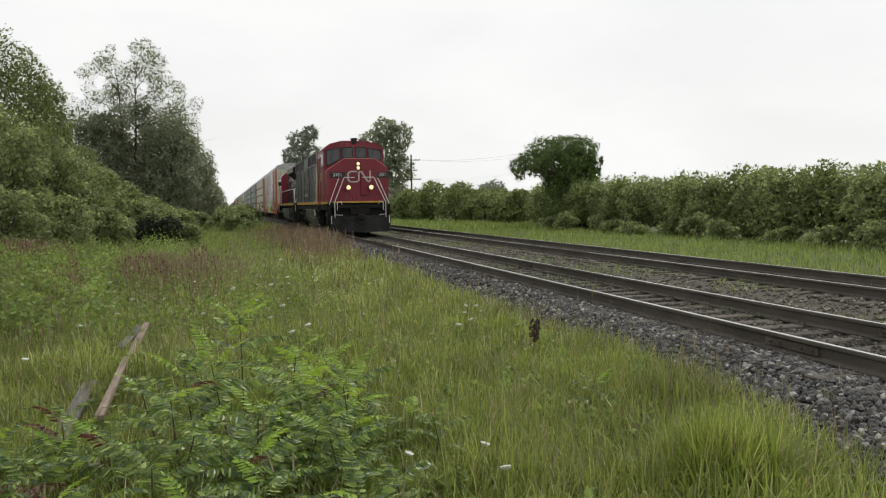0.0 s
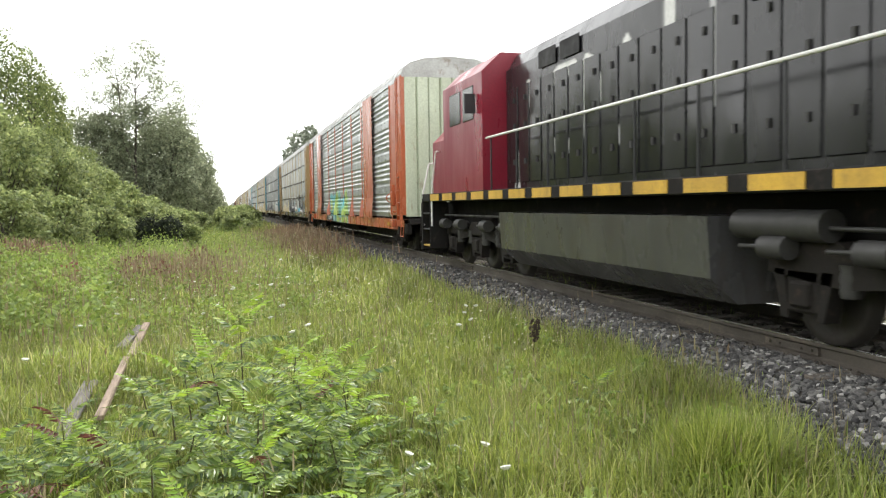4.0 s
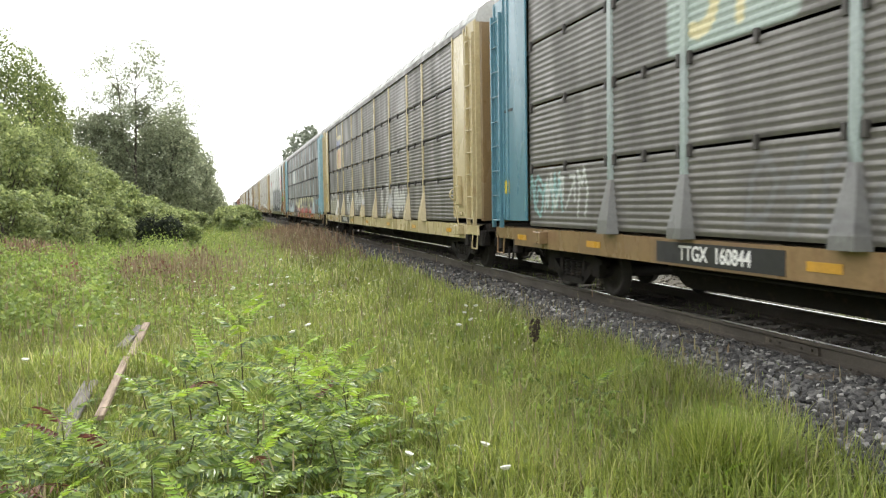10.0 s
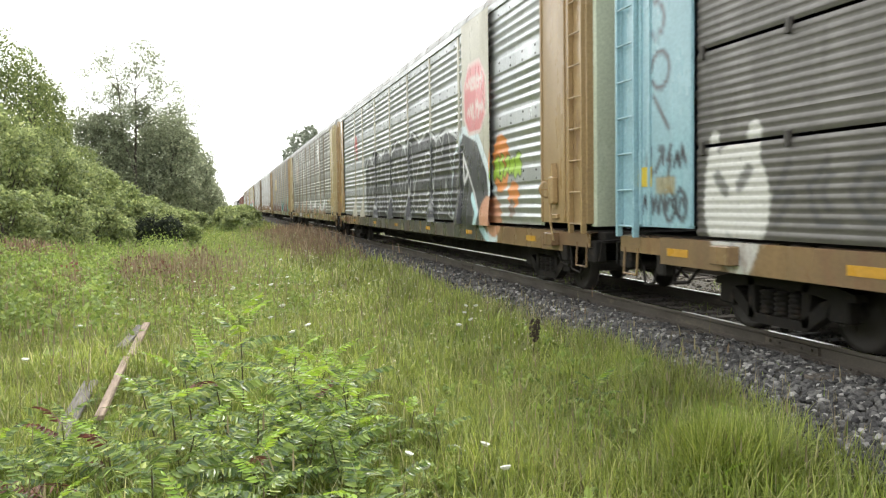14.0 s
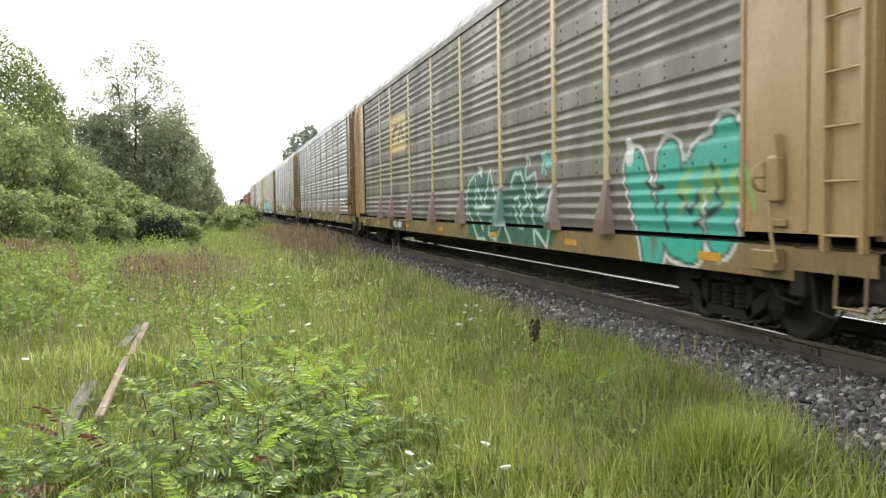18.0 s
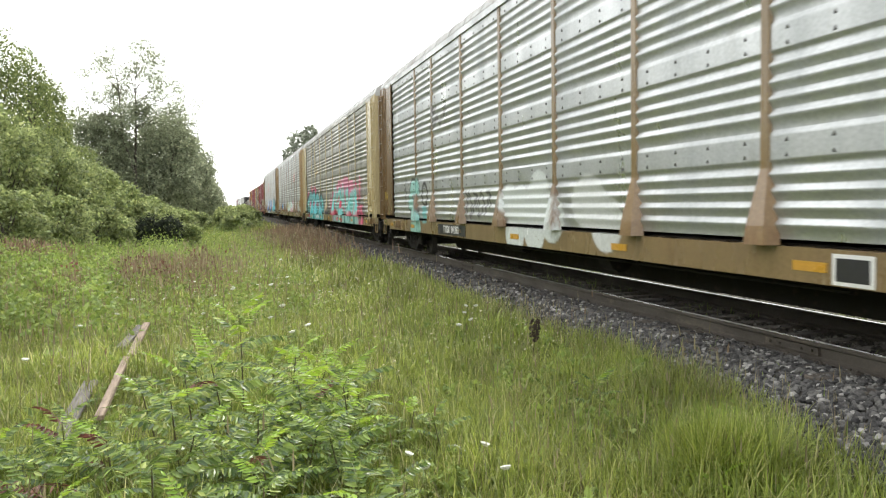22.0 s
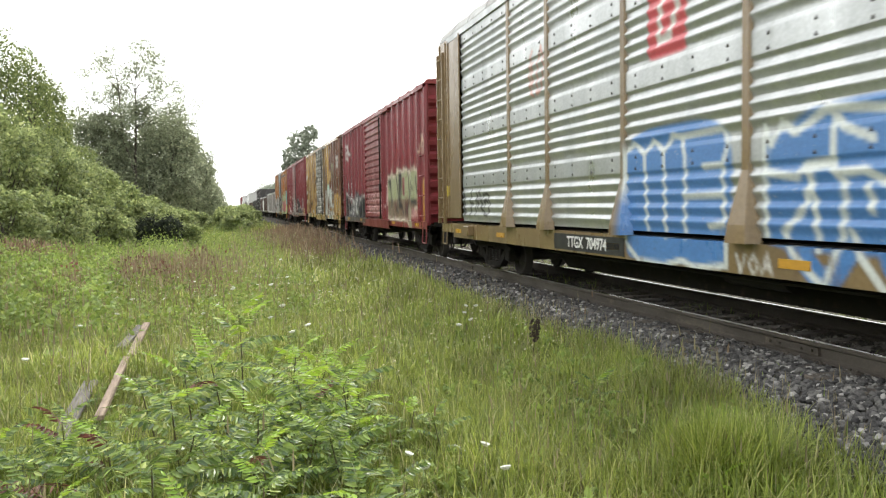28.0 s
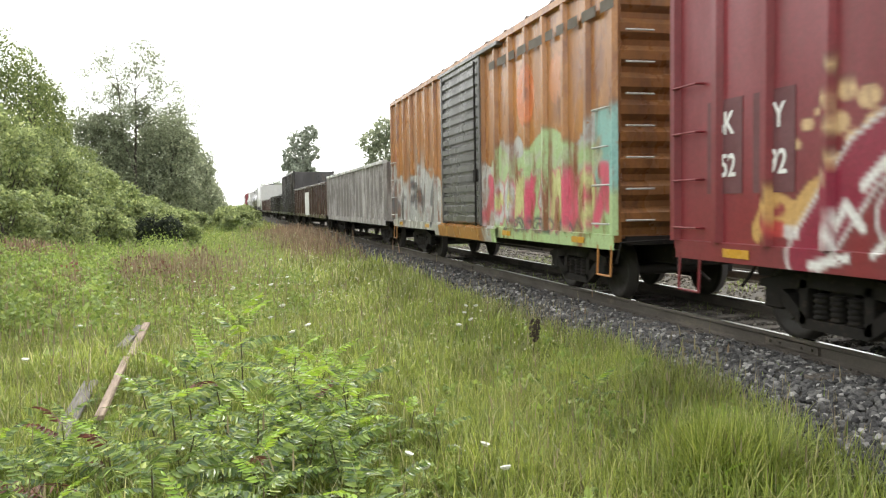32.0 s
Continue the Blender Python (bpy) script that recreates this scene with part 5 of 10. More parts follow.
def tank_car(mark, half, label, paint):
    car = empty("tank_car", pose(TRACK, mark + LEAD, 0), label, "railway car", "open and tank cars of the train")
    L = half - 0.8
    t = Build().lathe([(-L, 0.3), (-L + 0.12, 0.9), (-L + 0.4, 1.35), (-L + 0.8, 1.48), (L - 0.8, 1.48), (L - 0.4, 1.35), (L - 0.12, 0.9), (L, 0.3)], (0, 0, 2.55), 24, "y")
    me = t.mesh("tank")
    me.materials.append(bare(paint))
    part("tank", me, paint, car, "black cylindrical tank")
    part("dome", Build().lathe([(0, 0.5), (0.35, 0.5), (0.42, 0.3)], (0, 0, 3.95), 16, "z"), MAT["dark_steel"], car)
    part("platform", Build().box(-1.2, 1.2, -0.9, 0.9, 3.98, 4.03).path([(-1.1, -0.9, 4.0), (-1.1, -0.9, 4.7), (-1.1, 0.9, 4.7), (-1.1, 0.9, 4.0)], 0.02), MAT["dark_steel"], car)
    part("underframe", Build().box(-0.4, 0.4, -half + 0.4, half - 0.4, 0.7, 1.05, 0.02).box(-1.3, 1.3, -L, -L + 1.5, 0.95, 1.05).box(-1.3, 1.3, L - 1.5, L, 0.95, 1.05), MAT["dark_steel"], car)
    for s in (-1, 1):
        coupler(car, s * (half - 0.48), s)
        truck(car, s * (half - 2.2), 0.42, mark, 1.75)
    MOVERS.append((car, mark))
    return car


# ---- locomotives ----
def loco_truck(parent, y, mark):
    r = 0.53
    def frame_():
        b = Build()
        for s in (-1, 1):
            x0, x1 = sorted((s * 0.98, s * 1.16))
            b.prism([(-2.5, 0.72), (-2.45, 1.02), (-1.5, 1.06), (-1.2, 0.86), (-0.7, 0.86), (-0.4, 1.04), (0.4, 1.04), (0.7, 0.86), (1.2, 0.86), (1.5, 1.06), (2.45, 1.02), (2.5, 0.72), (1.4, 0.62), (0.6, 0.70), (-0.6, 0.70), (-1.4, 0.62)], "x", x0, x1)
            for k in (-1.98, 0.0, 1.98):
                b.box(x0, x1 + 0.04 * (s > 0), k - 0.24, k + 0.24, 0.34, 0.78, 0.03)
                b.box(x0 - 0.05 * (s < 0), x1 + 0.05 * (s > 0), k - 0.14, k + 0.14, 0.40, 0.66, 0.03)
                b.prism([(k - 0.42, 0.76), (k - 0.30, 0.28), (k - 0.20, 0.28), (k - 0.26, 0.76)], "x", x0, x1)
                b.prism([(k + 0.42, 0.76), (k + 0.30, 0.28), (k + 0.20, 0.28), (k + 0.26, 0.76)], "x", x0, x1)
        b.box(-0.95, 0.95, -0.35, 0.35, 0.75, 1.15, 0.02)
        return b
    body = part("truck", shared("loco_truck", frame_, "truck", MAT["dark_steel"]), MAT["dark_steel"], parent, "three-axle cast steel truck", pose(0, y, 0))
    for k in (-2.25, -0.95, 0.95, 2.25):
        part("brake_cylinder", shared("loco_brake", lambda: Build().tube((-1.28, -0.24, 0.98), (-1.28, 0.14, 0.98), 0.12, 12).tube((-1.28, 0.14, 0.98), (-1.28, 0.55, 0.97), 0.025, 6), "brake_cylinder", MAT["tank_grey_plain"]), MAT["tank_grey_plain"], body, at=pose(0, k, 0))
    def cylinders():
        b = Build()
        b.path([(-1.22, -2.4, 1.18), (-1.22, 2.4, 1.18)], 0.025)
        for k in (-1.4, -0.5, 0.5, 1.4):
            b.lathe([(0.45 + j * 0.06, 0.09 + 0.015 * (j % 2)) for j in range(6)], (-1.1, k, 0.1), 10, "z")
        return b
    part("suspension", shared("loco_brakes", cylinders, "suspension", MAT["tank_grey_plain"]), MAT["tank_grey_plain"], body)
    for k in (-1.98, 0.0, 1.98):
        w = part("wheelset", shared(("wheelset", r), lambda: wheelset_mesh(r), "wheelset", MAT["wheel"]), MAT["wheel"], body, "steel wheelset", pose(0, k, r))
        ROLL.append((w, r, mark + y + k, k))


MAT["tank_grey_plain"] = plain("brake_cylinder_grey", (0.045, 0.044, 0.043), 0.6, 0.2)


def handrail(parent, pts, r=0.02, material=None, name="handrail", label="white tubular handrail"):
    return part(name, Build().path(pts, r, 8), material or MAT["rail_white"], parent, label)


def ribbon(art, pts, width, col):
    art.lines(pts, width, col)


def worm_logo(art, y, z, w, h, t, col):
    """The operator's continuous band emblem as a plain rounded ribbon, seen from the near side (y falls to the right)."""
    def at(a, b):
        return (y - a * w, z + b * h)
    art.lines([at(0.38, 0.97), at(0.14, 0.97), at(0.03, 0.88), at(0.0, 0.75), at(0.0, 0.25), at(0.03, 0.12), at(0.14, 0.03), at(0.36, 0.03), at(0.46, 0.12), at(0.49, 0.25),
               at(0.49, 0.88), at(0.54, 0.98), at(0.62, 0.92), at(0.86, 0.12), at(0.93, 0.04), at(1.0, 0.14), at(1.0, 1.0)], t, col)


MAT["tank_pale"] = plain("worn_pale_emblem", (0.50, 0.47, 0.43), 0.6)
MAT["intake_rim"] = plain("worn_intake_frame", (0.20, 0.20, 0.195), 0.5, 0.2)


def cowl_locomotive(mark):
    loco = empty("diesel_locomotive", pose(TRACK, mark + LEAD, 0), "red and dark grey cowl-bodied diesel locomotive with lit headlamps", "locomotive", "locomotives")
    W_ = 1.56
    RED, CREAM = (0.21, 0.008, 0.024), (0.46, 0.42, 0.27)
    art = Art(1)
    art.layers.append((lambda y, z: y + 4.3 + (z - 1.8) * 0.46, RED, (-9.3, -4.0, 4.5)))
    art.layers.append((lambda y, z: np.maximum(y + 3.25 + (z - 1.8) * 0.62 + 0.12 * np.sin(z * 7), -(y + 4.3 + (z - 1.8) * 0.50)), CREAM, (-6, -2.8, 4.5)))
    art.layers.append((lambda y, z: np.where(z < 3.35, np.maximum(np.maximum(y + 3.3, -(y + 5.1)), np.abs(z - 2.85) - 0.5), 1.0) + 9, CREAM, (-6, -2.8, 4.5)))
    art.note(-9.3, -2.8, 4.4)
    worm_logo(art, 3.1, 2.52, 2.75, 1.22, 0.085, (0.50, 0.47, 0.36))
    # side skins
    rows = [(1.66, -W_), (2.2, -W_), (3.0, -W_), (3.8, -W_), (4.40, -W_)]
    part("cowl_side", painted_sheet("cowl_side", -5.45, 9.2, rows, MAT["loco_grey"], art, 0.036), MAT["loco_grey"], loco, "dark grey cowl side with cream emblem")
    body = Build().prism([(-W_ + 0.03, 1.66), (-W_ + 0.03, 4.38), (-1.15, 4.58), (1.15, 4.58), (W_, 4.38), (W_, 1.66)], "y", -5.45, 9.17)
    part("cowl", body, bare(MAT["loco_grey"]), loco)
    seam = Build().box(-W_ - 0.012, -W_, -0.012, 0.012, 1.72, 3.76).mesh("panel_seam")
    seam.materials.append(bare(MAT["loco_grey"]))
    for y in list(np.arange(5.3, 9.1, 0.47)) + list(np.arange(-0.1, 3.0, 0.42)) + [-3.0, -3.66]:
        part("panel_seam", seam, MAT["loco_grey"], loco, at=pose(0, y, 0))
    for y in (-5.42, -0.2, 2.95, 5.1, 9.15):
        part("body_post", Build().box(-W_ - 0.03, -W_, y - 0.035, y + 0.035, 1.68, 4.4, 0.008), bare(MAT["loco_grey"]), loco)
    for y0, y1 in ((5.12, 5.82), (5.92, 6.33), (6.42, 7.56), (7.66, 9.08), (3.62, 4.5), (-2.2, -0.1), (-4.6, -2.45)):
        g = Build().box(-W_ - 0.006, -W_ - 0.002, y0, y1, 3.78, 4.34, 0)
        rim = Build().box(-W_ - 0.03, -W_, y0 - 0.05, y0, 3.74, 4.38, 0.008).box(-W_ - 0.05, -W_, y1, y1 + 0.05, 3.74, 4.38, 0.008).box(-W_ - 0.05, -W_, y0, y1, 3.72, 3.78, 0.008).box(-W_ - 0.05, -W_, y0, y1, 4.34, 4.40, 0.008)
        part("intake_frame", rim, MAT["intake_rim"], loco, "pale worn intake frame")
        part("air_intake", g, MAT["grille"], loco, "black air intake opening")
    for y, z in ((-3.6, 3.0), (-4.4, 3.0), (-4.2, 2.3), (-3.5, 2.3), (-4.7, 2.6)):
        part("latch", Build().box(-W_ - 0.05, -W_, y - 0.12, y + 0.12, z, z + 0.03, 0.005).box(-W_ - 0.03, -W_, y - 0.12, y + 0.12, z - 0.1, z - 0.04), MAT["loco_cream_plain"], loco)
    bars(loco, -W_ - 0.006, 3.12, 2.04, [0.26, 0.26, 0.26, 0.07, 0.2, 0.2, 0.07, 0.2, 0.2], 0.16, MAT["loco_cream_plain"], 0.07)
    for y in np.arange(5.4, 9.0, 0.3):
        part("radiator_cowl", Build().box(-1.15, 1.15, y, y + 0.2, 4.56, 4.72, 0.02), MAT["black"], loco, "black roof radiator cowl")
    part("exhaust_stack", Build().box(-0.5, 0.5, 0.5, 1.6, 4.56, 4.72, 0.03), MAT["black"], loco)
    part("roof_hatch", Build().box(-0.9, 0.9, -3.0, -1.0, 4.56, 4.66, 0.03), MAT["black"], loco)
    # cab
    cab_out = [(-W_, 1.66), (-W_, 4.30), (-1.22, 4.60), (-0.62, 4.76), (0.62, 4.76), (1.22, 4.60), (W_, 4.30), (W_, 1.66)]
    part("cab", Build().prism(cab_out, "y", -8.1, -5.46), bare(MAT["loco_red"]), loco, "red cab")
    part("cab_roof_edge", Build().prism([(x * 1.02, z + 0.03) for x, z in cab_out[1:7]] + [(x * 0.96, z - 0.03) for x, z in cab_out[1:7]][::-1], "y", -8.14, -5.4), bare(MAT["loco_red"]), loco)
    nose = [(-W_, 1.66), (-W_, 3.22), (-0.68, 3.80), (0.88, 3.80), (W_, 3.32), (W_, 1.66)]
    nb = Build().prism(nose, "y", -9.3, -8.08)
    part("nose", nb, bare(MAT["loco_red"]), loco, "red wide nose")
    edge_ = Build()
    for a, b in zip(nose[1:], nose[2:5]):
        edge_.tube((a[0], -9.31, a[1]), (b[0], -9.31, b[1]), 0.018, 6)
    part("nose_edge", edge_, MAT["nose_pale"], loco)
    part("nose_door", Build().box(0.12, 0.62, -9.36, -9.29, 1.95, 3.42, 0.03), bare(MAT["loco_red"]), loco, "red nose door")
    for x, h in ((-0.66, 3.6), (0.95, 3.5)):
        part("nose_seam", Build().box(x, x + 0.03, -9.325, -9.3, 1.75, h), bare(MAT["loco_red"]), loco)
    # windscreens: four panes across the cab front
    for x0, x1, zb0, zb1, zt0, zt1 in ((-1.42, -0.72, 3.48, 3.84, 4.28, 4.42), (-0.6, -0.06, 3.90, 3.90, 4.44, 4.46), (0.10, 0.62, 3.90, 3.90, 4.46, 4.44), (0.74, 1.42, 3.86, 3.74, 4.42, 4.28)):
        pane = Build().add([(x0, -8.125, zb0), (x1, -8.125, zb1), (x1, -8.125, zt1), (x0, -8.125, zt0)], [(0, 1, 2, 3)])
        win = part("windscreen", pane, MAT["glass"], loco, "dark windscreen pane")
        fr = Build()
        ring = [(x0, zb0), (x1, zb1), (x1, zt1), (x0, zt0), (x0, zb0)]
        for a, b in zip(ring, ring[1:]):
            fr.tube((a[0], -8.125, a[1]), (b[0], -8.125, b[1]), 0.028, 6)
        part("window_frame", fr, MAT["black"], win)
        wm = (x0 + x1) / 2
        part("wiper", Build().tube((wm, -8.16, (zt0 + zt1) / 2), (wm - 0.18, -8.16, (zb0 + zb1) / 2 + 0.12), 0.009, 5), MAT["black"], win)
    sw = part("side_window", Build().box(-W_ - 0.015, -W_ + 0.01, -7.85, -6.75, 3.5, 4.15, 0.02), MAT["rail_white"], loco, "cab side window in a pale frame")
    part("pane", Build().box(-W_ - 0.02, -W_ - 0.014, -7.75, -7.25, 3.58, 4.08), MAT["glass"], sw)
    part("pane", Build().box(-W_ - 0.02, -W_ - 0.014, -7.2, -6.82, 3.58, 4.08), MAT["glass"], sw)
    dr = part("cab_door", Build().box(-W_ - 0.012, -W_ + 0.01, -6.45, -5.75, 1.75, 4.2, 0.01), bare(MAT["loco_red"]), loco, "red cab door")
    part("pane", Build().box(-W_ - 0.018, -W_ - 0.011, -6.3, -5.9, 3.4, 4.05), MAT["glass"], dr)
    part("door_grab", Build().path([(-W_ - 0.06, -6.55, 1.5), (-W_ - 0.06, -6.55, 4.0)], 0.02).path([(-W_ - 0.06, -5.62, 1.5), (-W_ - 0.06, -5.62, 4.0)], 0.02), MAT["loco_red_pale"], dr)
    lettering("2421", 0.36, MAT["loco_cream_plain"], loco, -W_ - 0.02, -7.0, 2.95, "road_number", weight=0.008)
    part("battery_door", Build().box(-W_ - 0.02, -W_, -8.75, -7.9, 1.8, 2.5, 0.01), bare(MAT["loco_red"]), loco)
    bell = Build().lathe([(0, 0.05), (0.05, 0.12), (0.2, 0.15), (0.3, 0.2), (0.32, 0.2)], (0.02, -8.1, 4.6), 14, "z")
    part("bell", bell, MAT["tank_grey_plain"], loco, "bell on the cab roof")
    part("horn", Build().lathe([(0, 0.03), (0.25, 0.05), (0.4, 0.11)], (0.5, -7.6, 4.86), 10, "y").box(0.45, 0.55, -7.5, -7.3, 4.74, 4.86), MAT["black"], loco, "roof horn")
    # number boards, headlamps, ditch lamps
    for x, y in ((-1.02, -9.325), (1.26, -9.325)):
        w = 0.40 if x < 0 else 0.29
        nbd = part("number_board", Build().box(x - w, x + w, y, y + 0.03, 2.84, 3.12, 0.01), MAT["black"], loco, "black number board")
        lettering("2421", 0.17, MAT["white"], nbd, x, y - 0.004, 2.985, "road_number", facing="front", stretch=0.98 if x < 0 else 0.78)
    box_ = part("headlamp_housing", Build().box(-0.10, 0.14, -9.36, -9.3, 3.20, 3.66, 0.03), MAT["black"], loco)
    for z in (3.54, 3.33):
        part("headlamp", Build().lathe([(-9.39, 0.02), (-9.385, 0.075), (-9.36, 0.085)], (0.02, 0, z), 14, "y"), MAT["lamp"], box_, "lit headlamp")
        part("lamp_rim", Build().lathe([(-9.40, 0.086), (-9.40, 0.105), (-9.35, 0.105)], (0.02, 0, z), 14, "y", False), MAT["lamp_rim"], box_)
    for x in (-0.58, 0.56):
        hs_ = part("ditch_lamp", Build().tube((x, -10.0, 2.34), (x, -9.8, 2.34), 0.14, 14).box(x - 0.03, x + 0.03, -9.85, -9.3, 2.2, 2.26, 0.006), MAT["lamp_rim"], loco, "ditch lamp on a bracket")
        part("lens", Build().lathe([(-10.04, 0.02), (-10.03, 0.09), (-10.0, 0.105)], (x, 0, 2.34), 14, "y"), MAT["lamp"], hs_, "lit lens")
    part("front_emblem", worm_mesh(-0.50, 2.62, 1.12, 0.55, 0.036, -9.37), MAT["tank_pale"], loco, "pale band emblem")
    # frame, steps, pilot
    part("frame_deck", Build().box(-1.46, 1.46, -9.2, 9.1, 1.25, 1.63, 0.02), MAT["loco_under"], loco)
    part("yellow_stripe", Build().box(-W_ - 0.012, -W_ + 0.02, -9.3, 9.2, 1.54, 1.66), MAT["loco_stripe"], loco, "dirty yellow stripe along the frame")
    part("yellow_front_stripe", Build().box(-1.3, 1.3, -9.33, -9.28, 1.58, 1.66), MAT["loco_stripe"], loco)
    part("frame", Build().box(-1.5, 1.5, -9.28, 9.2, 1.22, 1.5, 0.02).box(-0.8, 0.8, -9.6, 9.5, 0.85, 1.22, 0.02).box(-1.35, 1.35, -9.95, -9.28, 1.3, 1.42, 0.02), MAT["loco_black_plain"], loco)
    plow = Build().add([(-1.5, -9.75, 0.95), (1.5, -9.75, 0.95), (1.45, -10.05, 0.12), (-1.45, -10.05, 0.12), (0, -10.25, 0.12), (0, -9.95, 0.95), (-1.5, -9.55, 0.95), (1.5, -9.55, 0.95), (1.45, -9.75, 0.12), (-1.45, -9.75, 0.12)],
                       [(0, 5, 4, 3), (5, 1, 2, 4), (0, 6, 9, 3), (1, 7, 8, 2), (6, 7, 8, 9), (0, 5, 1, 7, 6), (3, 4, 2, 8, 9)])
    part("snow_plow", plow, MAT["plow"], loco, "dark grey snow plow")
    part("pilot", Build().box(-1.45, 1.45, -9.72, -9.45, 0.7, 1.35, 0.02).box(-0.5, 0.5, -9.95, -9.7, 1.0, 1.4, 0.02), MAT["loco_black_plain"], loco)
    for s in (-1, 1):
        x0, x1 = sorted((s * 1.22, s * 1.56))
        st = part("corner_steps", Build().box(x0, x1, -9.72, -9.68, 0.35, 1.5).box(x0, x1, -8.85, -8.8, 0.35, 1.5).box(min(s * 1.2, s * 1.24), max(s * 1.2, s * 1.24), -9.7, -8.82, 0.35, 1.5), MAT["loco_black_plain"], loco)
        for z in (0.38, 0.75, 1.12):
            part("tread", Build().box(x0, x1, -9.68, -8.85, z, z + 0.035, 0.006), MAT["loco_black_plain"], st)
            if z < 0.5:
                part("tread_edge", Build().box(min(s * 1.53, s * 1.57), max(s * 1.53, s * 1.57), -9.68, -9.2, z - 0.01, z + 0.03), MAT["loco_stripe"], st)
        part("step_panel", Build().box(min(s * 1.52, s * 1.56), max(s * 1.52, s * 1.56), -9.2, -8.82, 0.45, 1.5, 0.01), MAT["loco_black_plain"], loco)
        handrail(loco, [(s * 1.50, -9.68, 0.85), (s * 1.50, -9.68, 1.55), (s * 1.02, -9.5, 2.75), (s * 0.98, -9.36, 2.8)])
        handrail(loco, [(s * 1.28, -9.98, 0.85), (s * 1.28, -9.98, 1.62), (s * 0.75, -9.7, 2.85), (s * 0.2, -9.5, 2.85)])
        handrail(loco, [(s * 1.15, -10.0, 1.2), (s * 1.15, -10.02, 1.60), (s * 0.95, -10.02, 1.66), (s * 0.93, -10.0, 1.5)], 0.014)
        handrail(loco, [(s * 1.30, -10.02, 1.0), (s * 0.9, -10.12, 0.97)], 0.013)
        for y in (-10.0,):
            part("grab_step", Build().path([(s * 1.45, y, 0.55), (s * 1.45, y, 0.95)], 0.02), MAT["rail_white"], loco)
    # cab ladder amidships
    for y0 in (-5.5,):
        lad = part("side_step", Build().box(-W_ + 0.02, -W_ + 0.3, y0, y0 + 0.05, 0.35, 1.5).box(-W_ + 0.02, -W_ + 0.3, y0 + 0.75, y0 + 0.8, 0.35, 1.5).box(-W_ + 0.26, -W_ + 0.3, y0, y0 + 0.8, 0.35, 1.5), MAT["loco_black_plain"], loco)
        for z in (0.4, 0.78, 1.16, 1.45):
            part("tread", Build().box(-W_, -W_ + 0.3, y0 + 0.05, y0 + 0.75, z, z + 0.04, 0.006), MAT["loco_stripe"] if z < 0.5 else MAT["black"], lad)
    for z in (1.9, 2.3, 2.7):
        part("toe_hold", Build().box(-W_ - 0.01, -W_ + 0.02, -5.35, -4.95, z, z + 0.2), MAT["grille"], loco)
    tank = Build().prism([(-1.45, 0.70), (-1.5, 1.22), (1.5, 1.22), (1.45, 0.70), (1.15, 0.22), (-1.15, 0.22)], "y", -2.85, 2.95)
    tk = part("fuel_tank", tank, bare(MAT["tank_grey"]), loco, "grimy grey fuel tank")
    part("filler", Build().box(-1.55, -1.45, -2.6, -2.45, 0.9, 1.2, 0.01), MAT["rail_white"], tk)
    part("tank_lip", Build().box(-1.53, -1.45, -2.9, 3.0, 1.16, 1.24, 0.01), bare(MAT["tank_grey"]), tk)
    for s in (-1, 1):
        loco_truck(loco, s * 5.9, mark)
        coupler(loco, s * 9.95, s)
    part("rear_steps", Build().box(-1.5, -1.1, 9.0, 9.25, 0.35, 1.5, 0.01), MAT["loco_black_plain"], loco)
    MOVERS.append((loco, mark))


def worm_mesh(x, z, w, h, t, y):
    """The same emblem as a thin raised ribbon on a front face."""
    pts = [(0.38, 0.97), (0.14, 0.97), (0.03, 0.88), (0.0, 0.75), (0.0, 0.25), (0.03, 0.12), (0.14, 0.03), (0.36, 0.03), (0.46, 0.12), (0.49, 0.25), (0.49, 0.88), (0.54, 0.98), (0.62, 0.92), (0.86, 0.12), (0.93, 0.04), (1.0, 0.14), (1.0, 1.0)]
    b = Build()
    for p, q in zip(pts, pts[1:]):
        a, c = Vector((x + p[0] * w, y, z + p[1] * h)), Vector((x + q[0] * w, y, z + q[1] * h))
        d = (c - a).normalized()
        n = Vector((-d.z, 0, d.x)) * t
        e = d * t * 0.7
        b.add([a + n - e, c + n + e, c - n + e, a - n - e], [(0, 1, 2, 3)])
    return b


MAT["loco_cream_plain"] = plain("cream_lettering", (0.58, 0.50, 0.27), 0.55)
MAT["loco_red_pale"] = plain("red_grab_rail", (0.38, 0.10, 0.09), 0.5)
MAT["nose_pale"] = plain("worn_red_edge", (0.5, 0.16, 0.15), 0.5)
MAT["plow"] = surface("plow_steel", (0.022, 0.022, 0.022), (0.014, 0.014, 0.014), (0.035, 0.03, 0.028), 0.8, 0.0, 2.0, bump=0.1, sheen=0.2)
MAT["loco_black_plain"] = MAT["loco_under"]


